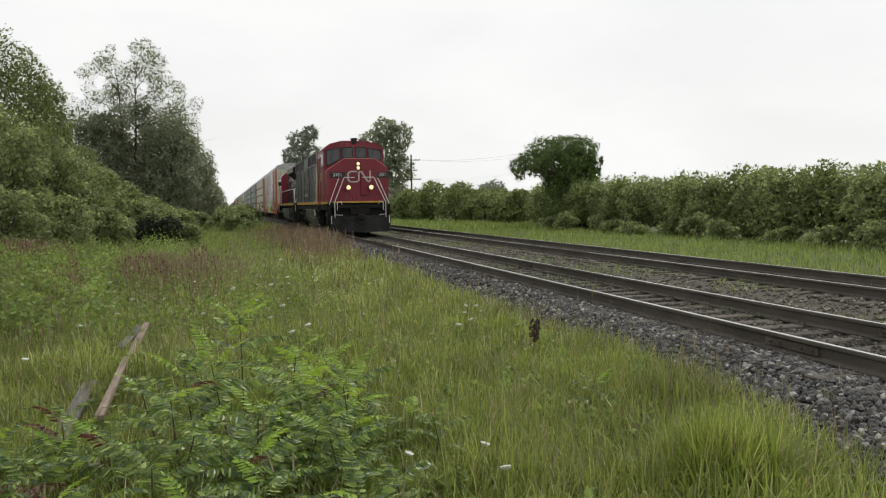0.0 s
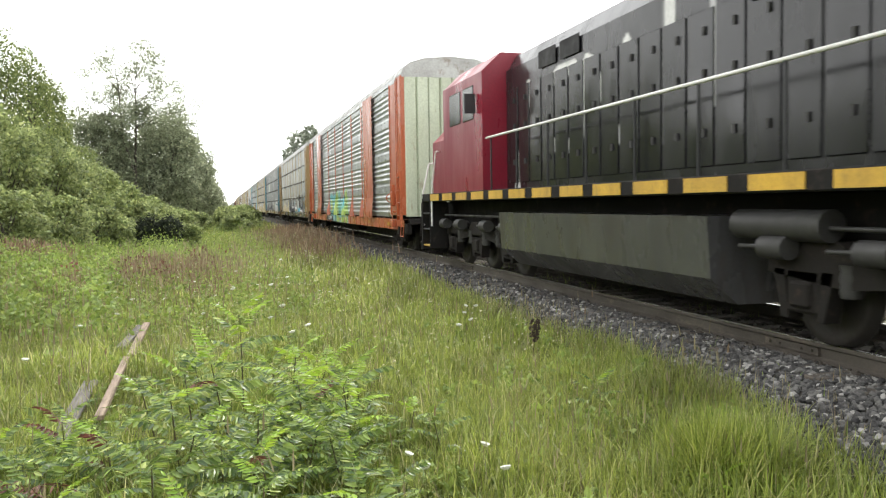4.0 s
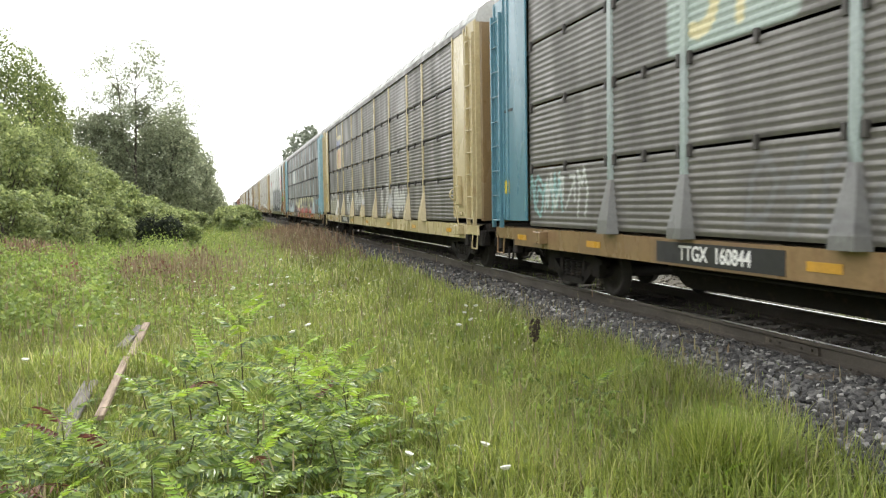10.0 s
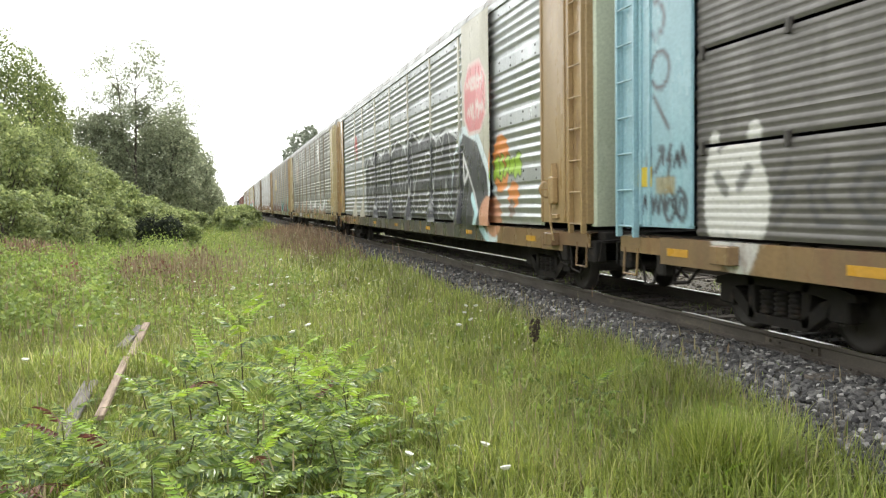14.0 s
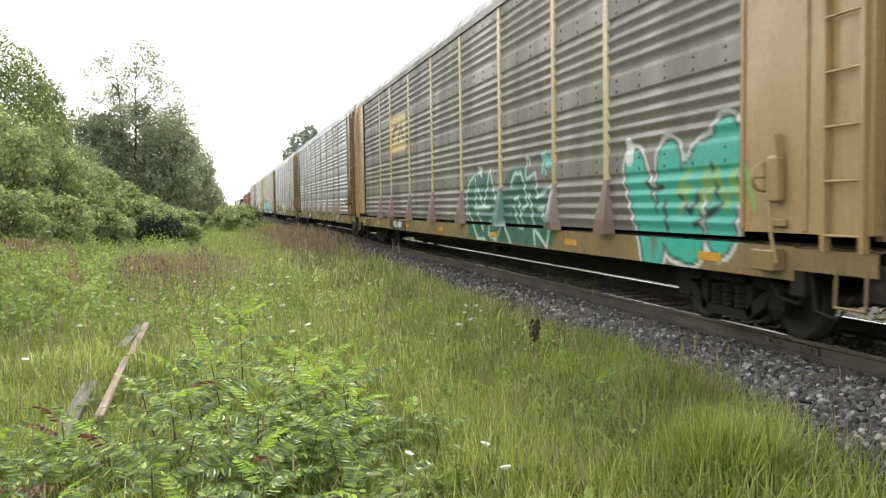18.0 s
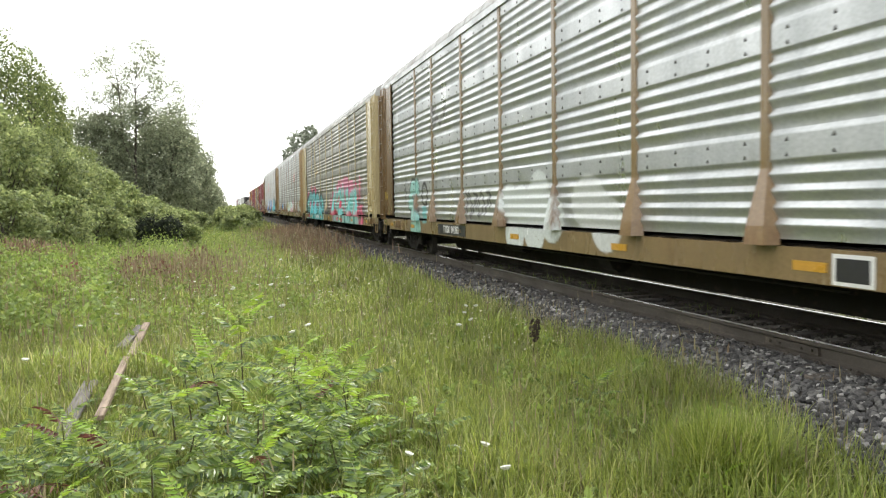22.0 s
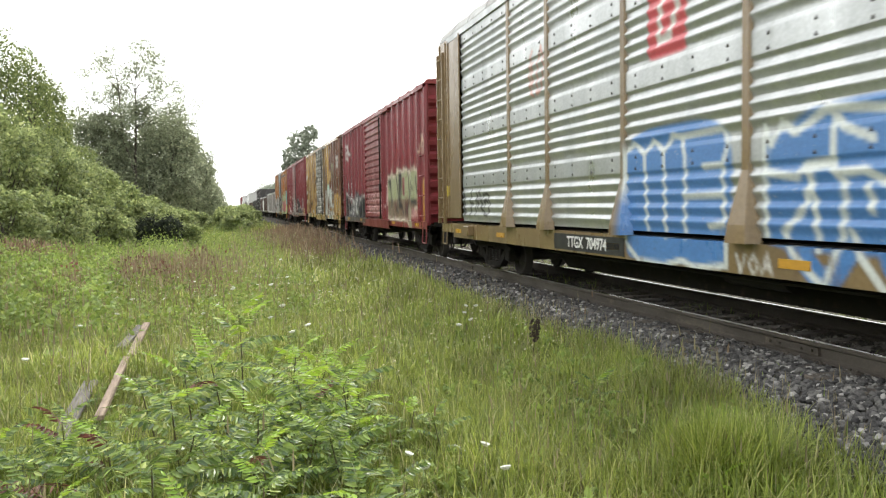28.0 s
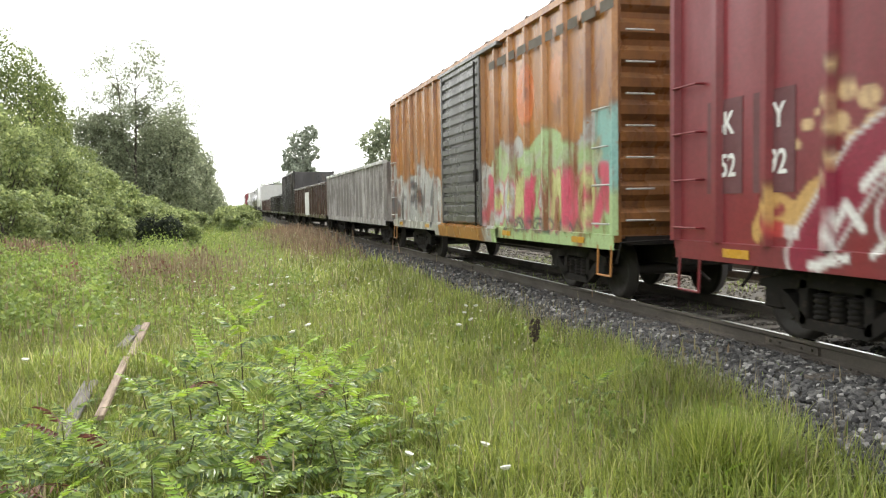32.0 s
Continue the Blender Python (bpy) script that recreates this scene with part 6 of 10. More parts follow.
def hood_locomotive(mark):
    loco = empty("diesel_locomotive", pose(TRACK, mark + LEAD, 0), "black hood-bodied diesel locomotive with a red cab, running hood first", "locomotive", "locomotives")
    H_ = 0.98
    art = Art(2)
    worm_logo(art, 2.6, 2.35, 3.0, 1.35, 0.12, (0.62, 0.62, 0.6))
    art.lines([(-1.6, 2.2), (-1.6, 4.0)], 0.16, (0.55, 0.55, 0.53))
    art.lines([(-2.6, 2.6), (-2.6, 4.0)], 0.06, (0.4, 0.4, 0.4))
    art.lines([(4.3, 1.7), (3.6, 3.6)], 0.16, (0.62, 0.62, 0.6))
    rows = [(1.72, -H_), (2.4, -H_), (3.2, -H_), (4.1, -H_)]
    part("hood_side", painted_sheet("hood_side", -8.6, 4.9, rows, MAT["loco_black"], art, 0.07), MAT["loco_black"], loco, "black hood side with a white emblem")
    part("hood", Build().prism([(-H_ + 0.02, 1.72), (-H_ + 0.02, 4.1), (-0.75, 4.42), (0.75, 4.42), (H_, 4.1), (H_, 1.72)], "y", -8.6, 4.9), bare(MAT["loco_black"]), loco)
    for y in np.arange(-8.2, 4.6, 0.62):
        hd = part("hood_door", shared("hood_door", lambda: Build().box(-H_ - 0.02, -H_, 0, 0.56, 1.85, 3.7, 0.012), "hood_door", bare(MAT["loco_black"])), MAT["loco_black"], loco, at=pose(0, y, 0))
        for z in (2.2, 2.9, 3.4):
            part("latch", shared("hood_latch", lambda: Build().box(-H_ - 0.045, -H_ - 0.02, 0.15, 0.2, 0, 0.1), "latch", MAT["tank_grey_plain"]), MAT["tank_grey_plain"], hd, at=pose(0, 0, z))
    for y0, y1, z0, z1 in ((-8.0, -7.2, 2.6, 3.4), (-6.9, -6.2, 2.6, 3.4), (1.2, 2.0, 3.85, 4.15), (2.2, 3.0, 3.85, 4.15)):
        part("air_intake", Build().box(-H_ - 0.035, -H_ - 0.021, y0, y1, z0, z1), MAT["grille"], loco, "black air intake grille")
    # radiator wings overhang the hood at the leading end
    wing = Build().prism([(-H_, 3.55), (-1.52, 4.02), (-1.52, 4.36), (-1.25, 4.46), (1.25, 4.46), (1.52, 4.36), (1.52, 4.02), (H_, 3.55)], "y", -8.75, -3.4)
    wg = part("radiator_wing", wing, MAT["loco_black_plain"], loco, "overhanging radiator wings")
    part("wing_edge", Build().box(-1.55, -1.50, -8.75, -3.4, 4.02, 4.38, 0.01), MAT["pale_wing"], wg, "pale radiator edge")
    sl = Build()
    for y in np.arange(-8.6, -3.5, 0.62):
        sl.box(-1.56, -1.55, y, y + 0.02, 4.04, 4.36)
    part("wing_seams", sl, MAT["black"], wg)
    # leading end face
    face = Build().prism([(-H_, 1.72), (-H_, 3.5), (-1.35, 3.95), (-1.35, 4.36), (-1.0, 4.46), (1.0, 4.46), (1.35, 4.36), (1.35, 3.95), (H_, 3.5), (H_, 1.72)], "y", -9.0, -8.6)
    fc = part("hood_end", face, bare(MAT["loco_red"]), loco, "red hood end")
    nb = part("number_board", Build().box(-0.92, -0.32, -9.03, -9.0, 3.72, 3.94, 0.01), MAT["black"], fc, "black number board")
    lettering("2508", 0.16, MAT["white"], nb, -0.62, -9.034, 3.83, "road_number", facing="front", stretch=0.95)
    part("end_window", Build().box(-0.12, 0.4, -9.02, -9.0, 3.35, 3.95, 0.02), MAT["glass"], fc)
    part("end_emblem", worm_mesh(-0.35, 2.42, 0.95, 0.42, 0.045, -9.006), MAT["white"], fc, "pale band emblem")
    for x in (-0.68, 0.02, 0.52):
        part("bolt", Build().box(x - 0.02, x + 0.02, -9.02, -9.0, 2.0, 2.06), MAT["black"], fc)
    # cab and short nose at the trailing end
    cab_out = [(-1.5, 1.72), (-1.5, 4.1), (-1.1, 4.48), (1.1, 4.48), (1.5, 4.1), (1.5, 1.72)]
    cab_ = part("cab", Build().prism(cab_out, "y", 4.9, 8.0), bare(MAT["loco_red"]), loco, "red cab")
    part("side_window", Build().box(-1.515, -1.49, 5.5, 6.3, 3.2, 3.9, 0.02), MAT["glass"], cab_)
    part("side_window", Build().box(-1.515, -1.49, 6.5, 7.4, 3.2, 3.9, 0.02), MAT["glass"], cab_)
    part("mirror", Build().box(-1.75, -1.52, 5.3, 5.36, 3.3, 3.7, 0.01), MAT["black"], cab_)
    part("nose", Build().prism([(-1.35, 1.72), (-1.35, 3.0), (-1.0, 3.35), (1.0, 3.35), (1.35, 3.0), (1.35, 1.72)], "y", 8.0, 9.7), bare(MAT["loco_red"]), loco, "red short nose")
    # walkway, handrails
    part("walkway", Build().box(-1.52, 1.52, -10.6, 10.3, 1.52, 1.72, 0.015).box(-0.8, 0.8, -10.6, 10.3, 0.95, 1.52, 0.02), MAT["loco_black_plain"], loco)
    for y in np.arange(-8.6, 9.6, 1.22):
        part("stripe_block", Build().box(-1.532, -1.52, y, y + 0.85, 1.54, 1.70), MAT["loco_stripe"], loco, "yellow stripe on the walkway edge")
    handrail(loco, [(-1.48, -8.95, 1.75), (-1.48, -8.95, 2.6), (-1.48, -8.6, 2.75), (-1.48, -2.0, 2.75), (-1.48, 4.7, 2.75)], 0.024)
    for y in np.arange(-7.6, 4.9, 1.5):
        part("stanchion", Build().tube((-1.48, y, 1.72), (-1.48, y, 2.75), 0.018, 6), MAT["black"], loco)
    for s in (-1, 1):
        e = s * 10.6
        handrail(loco, [(-1.5, s * 9.3, 0.9), (-1.5, s * 9.3, 1.75), (-1.45, s * 9.0, 2.75), (-0.75, s * 9.05, 2.78)], 0.024)
        handrail(loco, [(-1.5, s * 10.2, 0.9), (-1.5, s * 10.25, 1.75), (-1.3, s * 10.4, 2.5), (-0.5, s * 10.5, 2.75), (-0.5, s * 10.55, 1.75)], 0.024)
        st = part("corner_steps", Build().box(-1.54, -1.1, min(s * 9.35, s * 9.4), max(s * 9.35, s * 9.4), 0.35, 1.6).box(-1.12, -1.08, min(s * 9.4, s * 10.2), max(s * 9.4, s * 10.2), 0.35, 1.6).box(-1.54, -1.1, min(s * 10.18, s * 10.23), max(s * 10.18, s * 10.23), 0.35, 1.6), MAT["loco_black_plain"], loco)
        for z in (0.38, 0.8, 1.2):
            part("tread", Build().box(-1.52, -1.12, min(s * 9.4, s * 10.18), max(s * 9.4, s * 10.18), z, z + 0.04, 0.006), MAT["loco_stripe"] if z < 0.5 else MAT["black"], st)
        part("pilot", Build().box(-1.45, 1.45, min(e, e + s * 0.12), max(e, e + s * 0.12), 0.25, 1.5, 0.02), MAT["loco_black_plain"], loco)
        loco_truck(loco, s * 6.5, mark)
        coupler(loco, s * 10.75, s)
    tank = Build().prism([(-1.45, 0.60), (-1.5, 1.28), (1.5, 1.28), (1.45, 0.60), (1.1, 0.3), (-1.1, 0.3)], "y", -3.3, 3.9)
    part("fuel_tank", tank, bare(MAT["tank_grey"]), loco, "grimy grey fuel tank")
    part("air_reservoir", Build().tube((-1.2, -4.9, 1.2), (-1.2, -3.5, 1.2), 0.16, 12), MAT["tank_grey_plain"], loco)
    MOVERS.append((loco, mark))


MAT["pale_wing"] = plain("weathered_pale_paint", (0.34, 0.34, 0.31), 0.6)


# ---- the train, from the leading end ----
MAT["galv_dark2"] = surface("dull_grey_panel", (0.225, 0.21, 0.185), (0.165, 0.153, 0.135), (0.12, 0.11, 0.096), 0.5, 0.45, 0.9, (1, 1.2, 0.35), fine=26, bump=0.06, painted=True, third_lo=0.58, third_hi=0.8, vary=0.05)
MAT["buff"] = paintwork("buff_paint", (0.36, 0.25, 0.125), 0.8, (0.20, 0.125, 0.07), 0.58, 0.75)
MAT["pale_post"] = paintwork("pale_buff_post_paint", (0.44, 0.42, 0.33), 0.85, (0.30, 0.26, 0.19), 0.6, 0.78)
MAT["pale_blue_post"] = paintwork("pale_blue_post_paint", (0.35, 0.41, 0.42), 0.85, (0.22, 0.21, 0.2), 0.6, 0.78)
MAT["silver_post"] = paintwork("silver_post_paint", (0.42, 0.45, 0.45), 0.85, (0.25, 0.24, 0.22), 0.6, 0.78)
MAT["foot_grey"] = paintwork("grimy_foot_paint", (0.15, 0.15, 0.145), 0.8, (0.09, 0.08, 0.07), 0.55, 0.75)
MAT["teal_board"] = plain("teal_sprayed_panel", (0.10, 0.36, 0.38), 0.6)
MAT["rusty_foot"] = paintwork("rust_brown_foot", (0.17, 0.10, 0.075), 0.75)
MAT["roof_red"] = plain("oxide_red_roof", (0.22, 0.035, 0.035), 0.6)
MAT["roof_rust"] = surface("rusty_roof", (0.16, 0.11, 0.08), (0.09, 0.065, 0.05), (0.26, 0.22, 0.18), 0.7, 0.1, 2.0, bump=0.1)
MAT["oxide_dark"] = plain("dark_repaint", (0.12, 0.04, 0.045), 0.6)
MAT["faded_ink"] = plain("faded_lettering", (0.12, 0.10, 0.075), 0.7)
K, WHT, GREY = (0.015, 0.015, 0.017), (0.66, 0.66, 0.64), (0.30, 0.30, 0.29)
TEAL, PINK, CYAN, LIME = (0.16, 0.50, 0.47), (0.62, 0.10, 0.22), (0.10, 0.42, 0.50), (0.40, 0.55, 0.14)
YEL, BRICK, BLUE, ORNG = (0.50, 0.48, 0.26), (0.31, 0.09, 0.075), (0.06, 0.17, 0.42), (0.62, 0.24, 0.07)

cowl_locomotive(-62.0)
hood_locomotive(-40.5)

a1 = Art(11)
a1.piece(4.1, -1.9, 0.95, 1.95, 6, [LIME, CYAN, (0.14, 0.46, 0.44)], (0.20, 0.50, 0.48), (0.22, 0.50, 0.50), 0.22, 0.05)
a1.block(3.4, -2.0, 0.66, 1.0, (0.16, 0.40, 0.42))
for yy, zz, c in ((3.9, 1.35, (0.5, 0.08, 0.06)), (2.8, 2.02, K), (1.9, 2.08, K), (0.4, 1.75, K), (-0.2, 1.85, (0.55, 0.08, 0.1)), (-1.0, 1.8, K), (-1.4, 1.55, K), (-0.8, 0.85, BRICK), (-1.3, 0.8, BRICK)):
    a1.blob(yy, zz, 0.13, 0.13, c)
for yy in (-0.2, -1.3, 1.4):
    a1.blob(yy, 0.84, 0.5, 0.15, LIME)
car_carrier(-14.3, "orange-framed car carrier with pale galvanised sides and green graffiti", MAT["galv"], MAT["orange"], MAT["orange"], MAT["orange"], a1,
            flare=0.3, plate="TTGX  694834", plate_at=4.4, wide_posts=((8.05, 1.9), (-7.9, 1.9)), door_paint=MAT["mint"], posts=[-6.0, -3.4, -0.75, 1.88, 4.56], ladder_top=2.4)

a2 = Art(12)
CUTS2 = [
    [(1.82, 2.02), (1.74, 1.71), (1.41, 1.25), (0.93, 0.75)],
    [(0.76, 1.97), (0.76, 1.5), (0.32, 1.32), (0.19, 0.85)],
    [(-0.66, 2.15), (-0.95, 1.81), (-0.89, 1.11)],
    [(0.04, 1.61), (-0.6, 1.63)],
    [(-1.69, 2.08), (-1.69, 1.63), (-1.33, 1.17)],
    [(-2.25, 2.16), (-2.39, 1.94), (-2.21, 1.52), (-2.39, 1.29), (-2.84, 1.78), (-2.88, 2.07)],
    [(-3.69, 2.06), (-3.56, 1.59), (-3.43, 1.36), (-3.76, 0.98), (-3.95, 0.71)],
    [(-3.43, 1.36), (-4.12, 1.32)],
    [(3.6, 1.0), (3.57, 1.98), (2.47, 2.21), (1.82, 2.02), (1.31, 2.12), (0.76, 1.97), (0.18, 2.03), (-0.66, 2.15), (-1.28, 2.06), (-1.69, 2.08), (-2.25, 2.16), (-2.84, 2.07), (-3.62, 2.09), (-4.11, 2.09), (-4.37, 1.71), (-4.12, 1.34), (-4.77, 1.03), (-4.97, 0.71)],
    [(2.78, 1.67), (2.73, 1.42)],
]
FAT2 = [
    [(-5.56, 1.97), (-6.01, 2.1), (-6.47, 1.94), (-6.16, 1.55), (-5.58, 1.21), (-6.61, 1.18)],
    [(-6.73, 2.03), (-7.12, 2.05), (-7.24, 1.77), (-6.92, 1.61), (-7.29, 1.36), (-6.91, 1.19)],
    [(-7.71, 1.92), (-7.87, 1.27), (-8.38, 1.18), (-8.69, 1.37), (-8.58, 2.07)],
    [(-8.92, 2.18), (-9.2, 1.75), (-9.05, 1.16)],
    [(-9.51, 2.14), (-9.9, 1.14)],
    [(-10.48, 2.15), (-10.0, 1.53)],
    [(-10.0, 1.47), (-10.8, 1.36), (-11.24, 1.12), (-11.15, 0.77)],
]
a2.block(3.5, -4.2, 0.95, 1.98, (0.02, 0.02, 0.022)).blob(2.6, 1.6, 0.9, 0.55, (0.02, 0.02, 0.022)).blob(-2.6, 1.7, 1.1, 0.4, (0.02, 0.02, 0.022)).block(3.6, -11.0, 0.68, 1.0, (0.02, 0.022, 0.024))
a2.blob(-2.62, 1.75, 0.14, 0.4, (0.42, 0.43, 0.42)).blob(-0.9, 1.5, 0.08, 0.35, (0.42, 0.43, 0.42)).blob(2.75, 1.55, 0.1, 0.16, (0.45, 0.46, 0.45)).sketch(CUTS2, 0.035, WHT)
a2.outlined(FAT2, 0.2, (0.02, 0.02, 0.022), WHT, 0.06).lines([(-7.0, 0.8), (-8.3, 0.78)], 0.05, (0.45, 0.46, 0.45))
for yy, zz in ((-0.95, 1.35), (-2.2, 1.72), (-4.5, 1.3), (-4.3, 0.9), (-9.6, 1.95), (-6.9, 1.2)):
    a2.blob(yy, zz, 0.13, 0.16, (0.10, 0.34, 0.45))
a2.scrawl(-10.9, -11.7, 1.6, 2.1, 3, (0.10, 0.26, 0.32), 0.04)
a2.words("YOU WILL", 6.5, 5.0, 1.52, 1.8, (0.04, 0.04, 0.045), 0.028).words("BE MISSED", 6.3, 4.6, 1.2, 1.45, (0.04, 0.04, 0.045), 0.028).blob(4.55, 1.45, 0.3, 0.3, (0.12, 0.36, 0.45))
a2.scrawl(7.2, 5.4, 3.1, 3.5, 4, (0.55, 0.55, 0.53), 0.035)
car_carrier(14.2, "car carrier with grey corrugated sides, tan posts and bold black graffiti", MAT["galv_mid"], MAT["cream"], MAT["tan_dirty"], MAT["buff"], a2, "fine",
            post_paint=MAT["cream"], plate="TTGX  160137", plate_at=6.35, tags=((13.0, 2.2, (0.2, 0.15, 0.2)), (13.0, 2.1, (0.25, 0.2))))

a3 = Art(13)
a3.piece(-6.3, -9.0, 0.85, 1.95, 4, (0.55, 0.55, 0.54), (0.55, 0.55, 0.54), None, 0.25, 0.03)
a3.piece(-6.4, -8.9, 0.95, 1.85, 4, (0.55, 0.55, 0.54), (0.10, 0.10, 0.10), None, 0.13, 0.045)
a3.piece(-2.1, -4.3, 1.15, 2.0, 3, (0.30, 0.29, 0.26), (0.42, 0.41, 0.38), (0.33, 0.32, 0.28), 0.1, 0.03)
a3.scrawl(3.0, 1.0, 1.2, 1.85, 4, K, 0.05).scrawl(5.6, 3.4, 1.15, 1.9, 4, (0.12, 0.12, 0.12), 0.05)
a3.scrawl(12.0, 10.4, 1.2, 1.95, 4, (0.20, 0.38, 0.38), 0.03)
a3.block(7.15, 4.75, 3.1, 4.08, (0.27, 0.33, 0.30)).lines(arc(6.45, 3.6, 0.3, 60, 300), 0.09, (0.52, 0.47, 0.26)).lines([(5.7, 3.3), (5.65, 3.9), (5.1, 3.85), (5.1, 3.6), (5.65, 3.55)], 0.08, (0.52, 0.47, 0.26))
a3.scrawl(11.15, 9.4, 1.25, 1.9, 4, (0.40, 0.42, 0.40), 0.03)
car_carrier(42.6, "car carrier with dark grimy corrugated sides and blue ends", MAT["galv_dark"], MAT["teal_grey"], MAT["tan_dirty"], MAT["blue_deep"], a3, "fine",
            post_paint=MAT["teal_grey"], flare_paint=MAT["foot_grey"], front_paint=MAT["silver_post"], plate="TTGX  160844", plate_at=6.15, door_paint=MAT["buff"], tags=((-12.7, 3.0, (0.2, 0.2)), (13.1, 3.1, (0.18, 0.12, 0.2))))

a4 = Art(14)
a4.scrawl(3.6, 1.2, 1.25, 2.0, 5, (0.45, 0.45, 0.43), 0.05).piece(-2.1, -6.2, 1.1, 2.05, 5, (0.34, 0.34, 0.32), (0.5, 0.5, 0.48), None, 0.08, 0.03)
a4.block(11.62, 8.7, 1.0, 1.72, (0.27, 0.26, 0.19)).block(12.5, 8.15, 0.68, 1.0, (0.40, 0.33, 0.22))
a4.lines([(11.6, 1.75), (11.2, 1.62), (10.9, 2.0), (10.5, 1.8), (10.3, 2.02), (10.0, 1.75), (9.7, 2.05), (9.3, 1.7), (8.95, 2.08), (8.6, 1.7), (8.5, 1.1)], 0.035, (0.6, 0.6, 0.58))
a4.lines([(11.55, 1.6), (11.1, 1.1)], 0.03, (0.6, 0.6, 0.58)).lines([(10.8, 1.7), (10.6, 1.2)], 0.06, (0.12, 0.12, 0.11)).lines([(10.0, 1.8), (9.95, 1.3), (9.6, 1.2)], 0.06, (0.12, 0.12, 0.11)).lines([(9.2, 1.7), (9.4, 1.3)], 0.05, (0.12, 0.12, 0.11)).lines([(8.5, 1.0), (8.2, 0.7)], 0.05, (0.55, 0.5, 0.4))
a4.blob(5.4, 1.5, 0.5, 0.5, (0.55, 0.55, 0.53)).scrawl(5.8, 4.9, 1.1, 1.9, 2, K, 0.06)
a4.block(9.0, 7.4, 3.1, 4.6, (0.52, 0.46, 0.28))
for k in range(5):
    a4.lines([(8.7 - k * 0.26, 3.2), (8.7 - k * 0.26, 3.9)], 0.05, (0.5, 0.16, 0.13))
a4.block(8.85, 7.55, 4.0, 4.4, (0.22, 0.24, 0.34))
car_carrier(71.0, "car carrier with dark corrugated sides and a cream shield emblem", MAT["galv_dark"], MAT["cream"], MAT["cream"], MAT["cream"], a4, "fine",
            plate="TTGX  942276", plate_at=6.4, door_paint=MAT["tan"], tags=((13.0, 2.5, (0.3, 0.3)), (13.0, 2.42, (0.26, 0.3)), (13.0, 2.0, (0.2, 0.12))))

a5 = Art(15)
a5.block(4.0, -8.0, 1.35, 2.0, YEL).block(4.2, -8.2, 0.68, 1.36, BRICK)
a5.block(4.1, -8.1, 1.0, 1.22, BRICK)
DARK5 = [
    [(3.51, 1.98), (3.25, 1.63), (3.1, 1.28)],
    [(3.1, 1.78), (2.63, 1.95)],
    [(2.24, 1.95), (2.16, 1.61), (2.41, 1.29)],
    [(1.95, 1.54), (1.84, 1.12)],
    [(1.51, 1.59), (1.36, 1.13), (1.09, 0.77)],
    [(0.24, 1.92), (-0.01, 1.55), (-0.25, 1.24)],
    [(0.82, 1.69), (0.76, 1.38)],
    [(0.45, 1.45), (0.28, 1.12), (0.02, 1.03)],
    [(3.1, 1.38), (3.0, 1.08)],
    [(4.14, 1.66), (3.96, 1.16), (3.51, 0.99)],
]
a5.piece(-0.5, -7.8, 1.08, 1.95, 5, (0.055, 0.05, 0.045), (0.52, 0.50, 0.40), None, 0.14, 0.03).outlined(DARK5, 0.15, (0.06, 0.052, 0.048), (0.50, 0.49, 0.42), 0.025)
a5.block(4.2, -8.2, 0.68, 1.0, BRICK)
for yy in (3.2, 0.2, -2.4, -5.8):
    a5.blob(yy, 0.86, 0.3, 0.16, K)
a5.scrawl(10.6, 7.0, 1.2, 1.8, 6, (0.06, 0.06, 0.06), 0.035)
a5.blob(11.08, 1.42, 0.58, 0.62, (0.50, 0.50, 0.47)).lines([(11.3, 1.0), (10.97, 0.72), (10.8, 1.0)], 0.14, (0.50, 0.50, 0.47)).lines([(11.55, 1.7), (11.45, 2.1)], 0.09, (0.5, 0.5, 0.47)).lines([(10.8, 1.7), (10.75, 2.12)], 0.12, (0.5, 0.5, 0.47)).lines([(11.4, 1.7), (11.25, 1.55)], 0.07, (0.16, 0.16, 0.15)).lines([(11.0, 1.6), (10.85, 1.75)], 0.07, (0.16, 0.16, 0.15)).lines([(11.2, 1.1), (10.98, 0.85)], 0.03, (0.3, 0.3, 0.3))
a5.scrawl(12.9, 12.0, 1.75, 2.1, 4, (0.05, 0.05, 0.06), 0.03).scrawl(13.0, 11.95, 1.2, 1.6, 4, (0.05, 0.05, 0.06), 0.028).lines(arc(12.55, 3.0, 0.22, 0, 330), 0.03, (0.08, 0.08, 0.09)).lines([(12.7, 2.7), (12.35, 2.3)], 0.03, (0.08, 0.08, 0.09)).lines(arc(12.65, 3.6, 0.2, 80, 300), 0.03, (0.08, 0.08, 0.09)).lines([(12.85, 4.0), (12.6, 4.3), (12.5, 4.0)], 0.03, (0.08, 0.08, 0.09)).block(12.65, 12.2, 1.55, 1.75, (0.30, 0.22, 0.08))
a5.block(6.5, 4.3, 3.1, 4.05, (0.36, 0.40, 0.38)).block(6.1, 5.5, 3.3, 3.8, (0.46, 0.47, 0.44)).block(5.2, 4.6, 3.3, 3.8, (0.46, 0.47, 0.44))
car_carrier(99.4, "car carrier with dark corrugated sides, light blue ends and yellow-red graffiti", MAT["galv_dark"], MAT["blue_light"], MAT["tan_dirty"], MAT["blue_light"], a5, "fine",
            post_paint=MAT["pale_blue_post"], door_paint=MAT["slate"], plate="160873", plate_at=5.3)

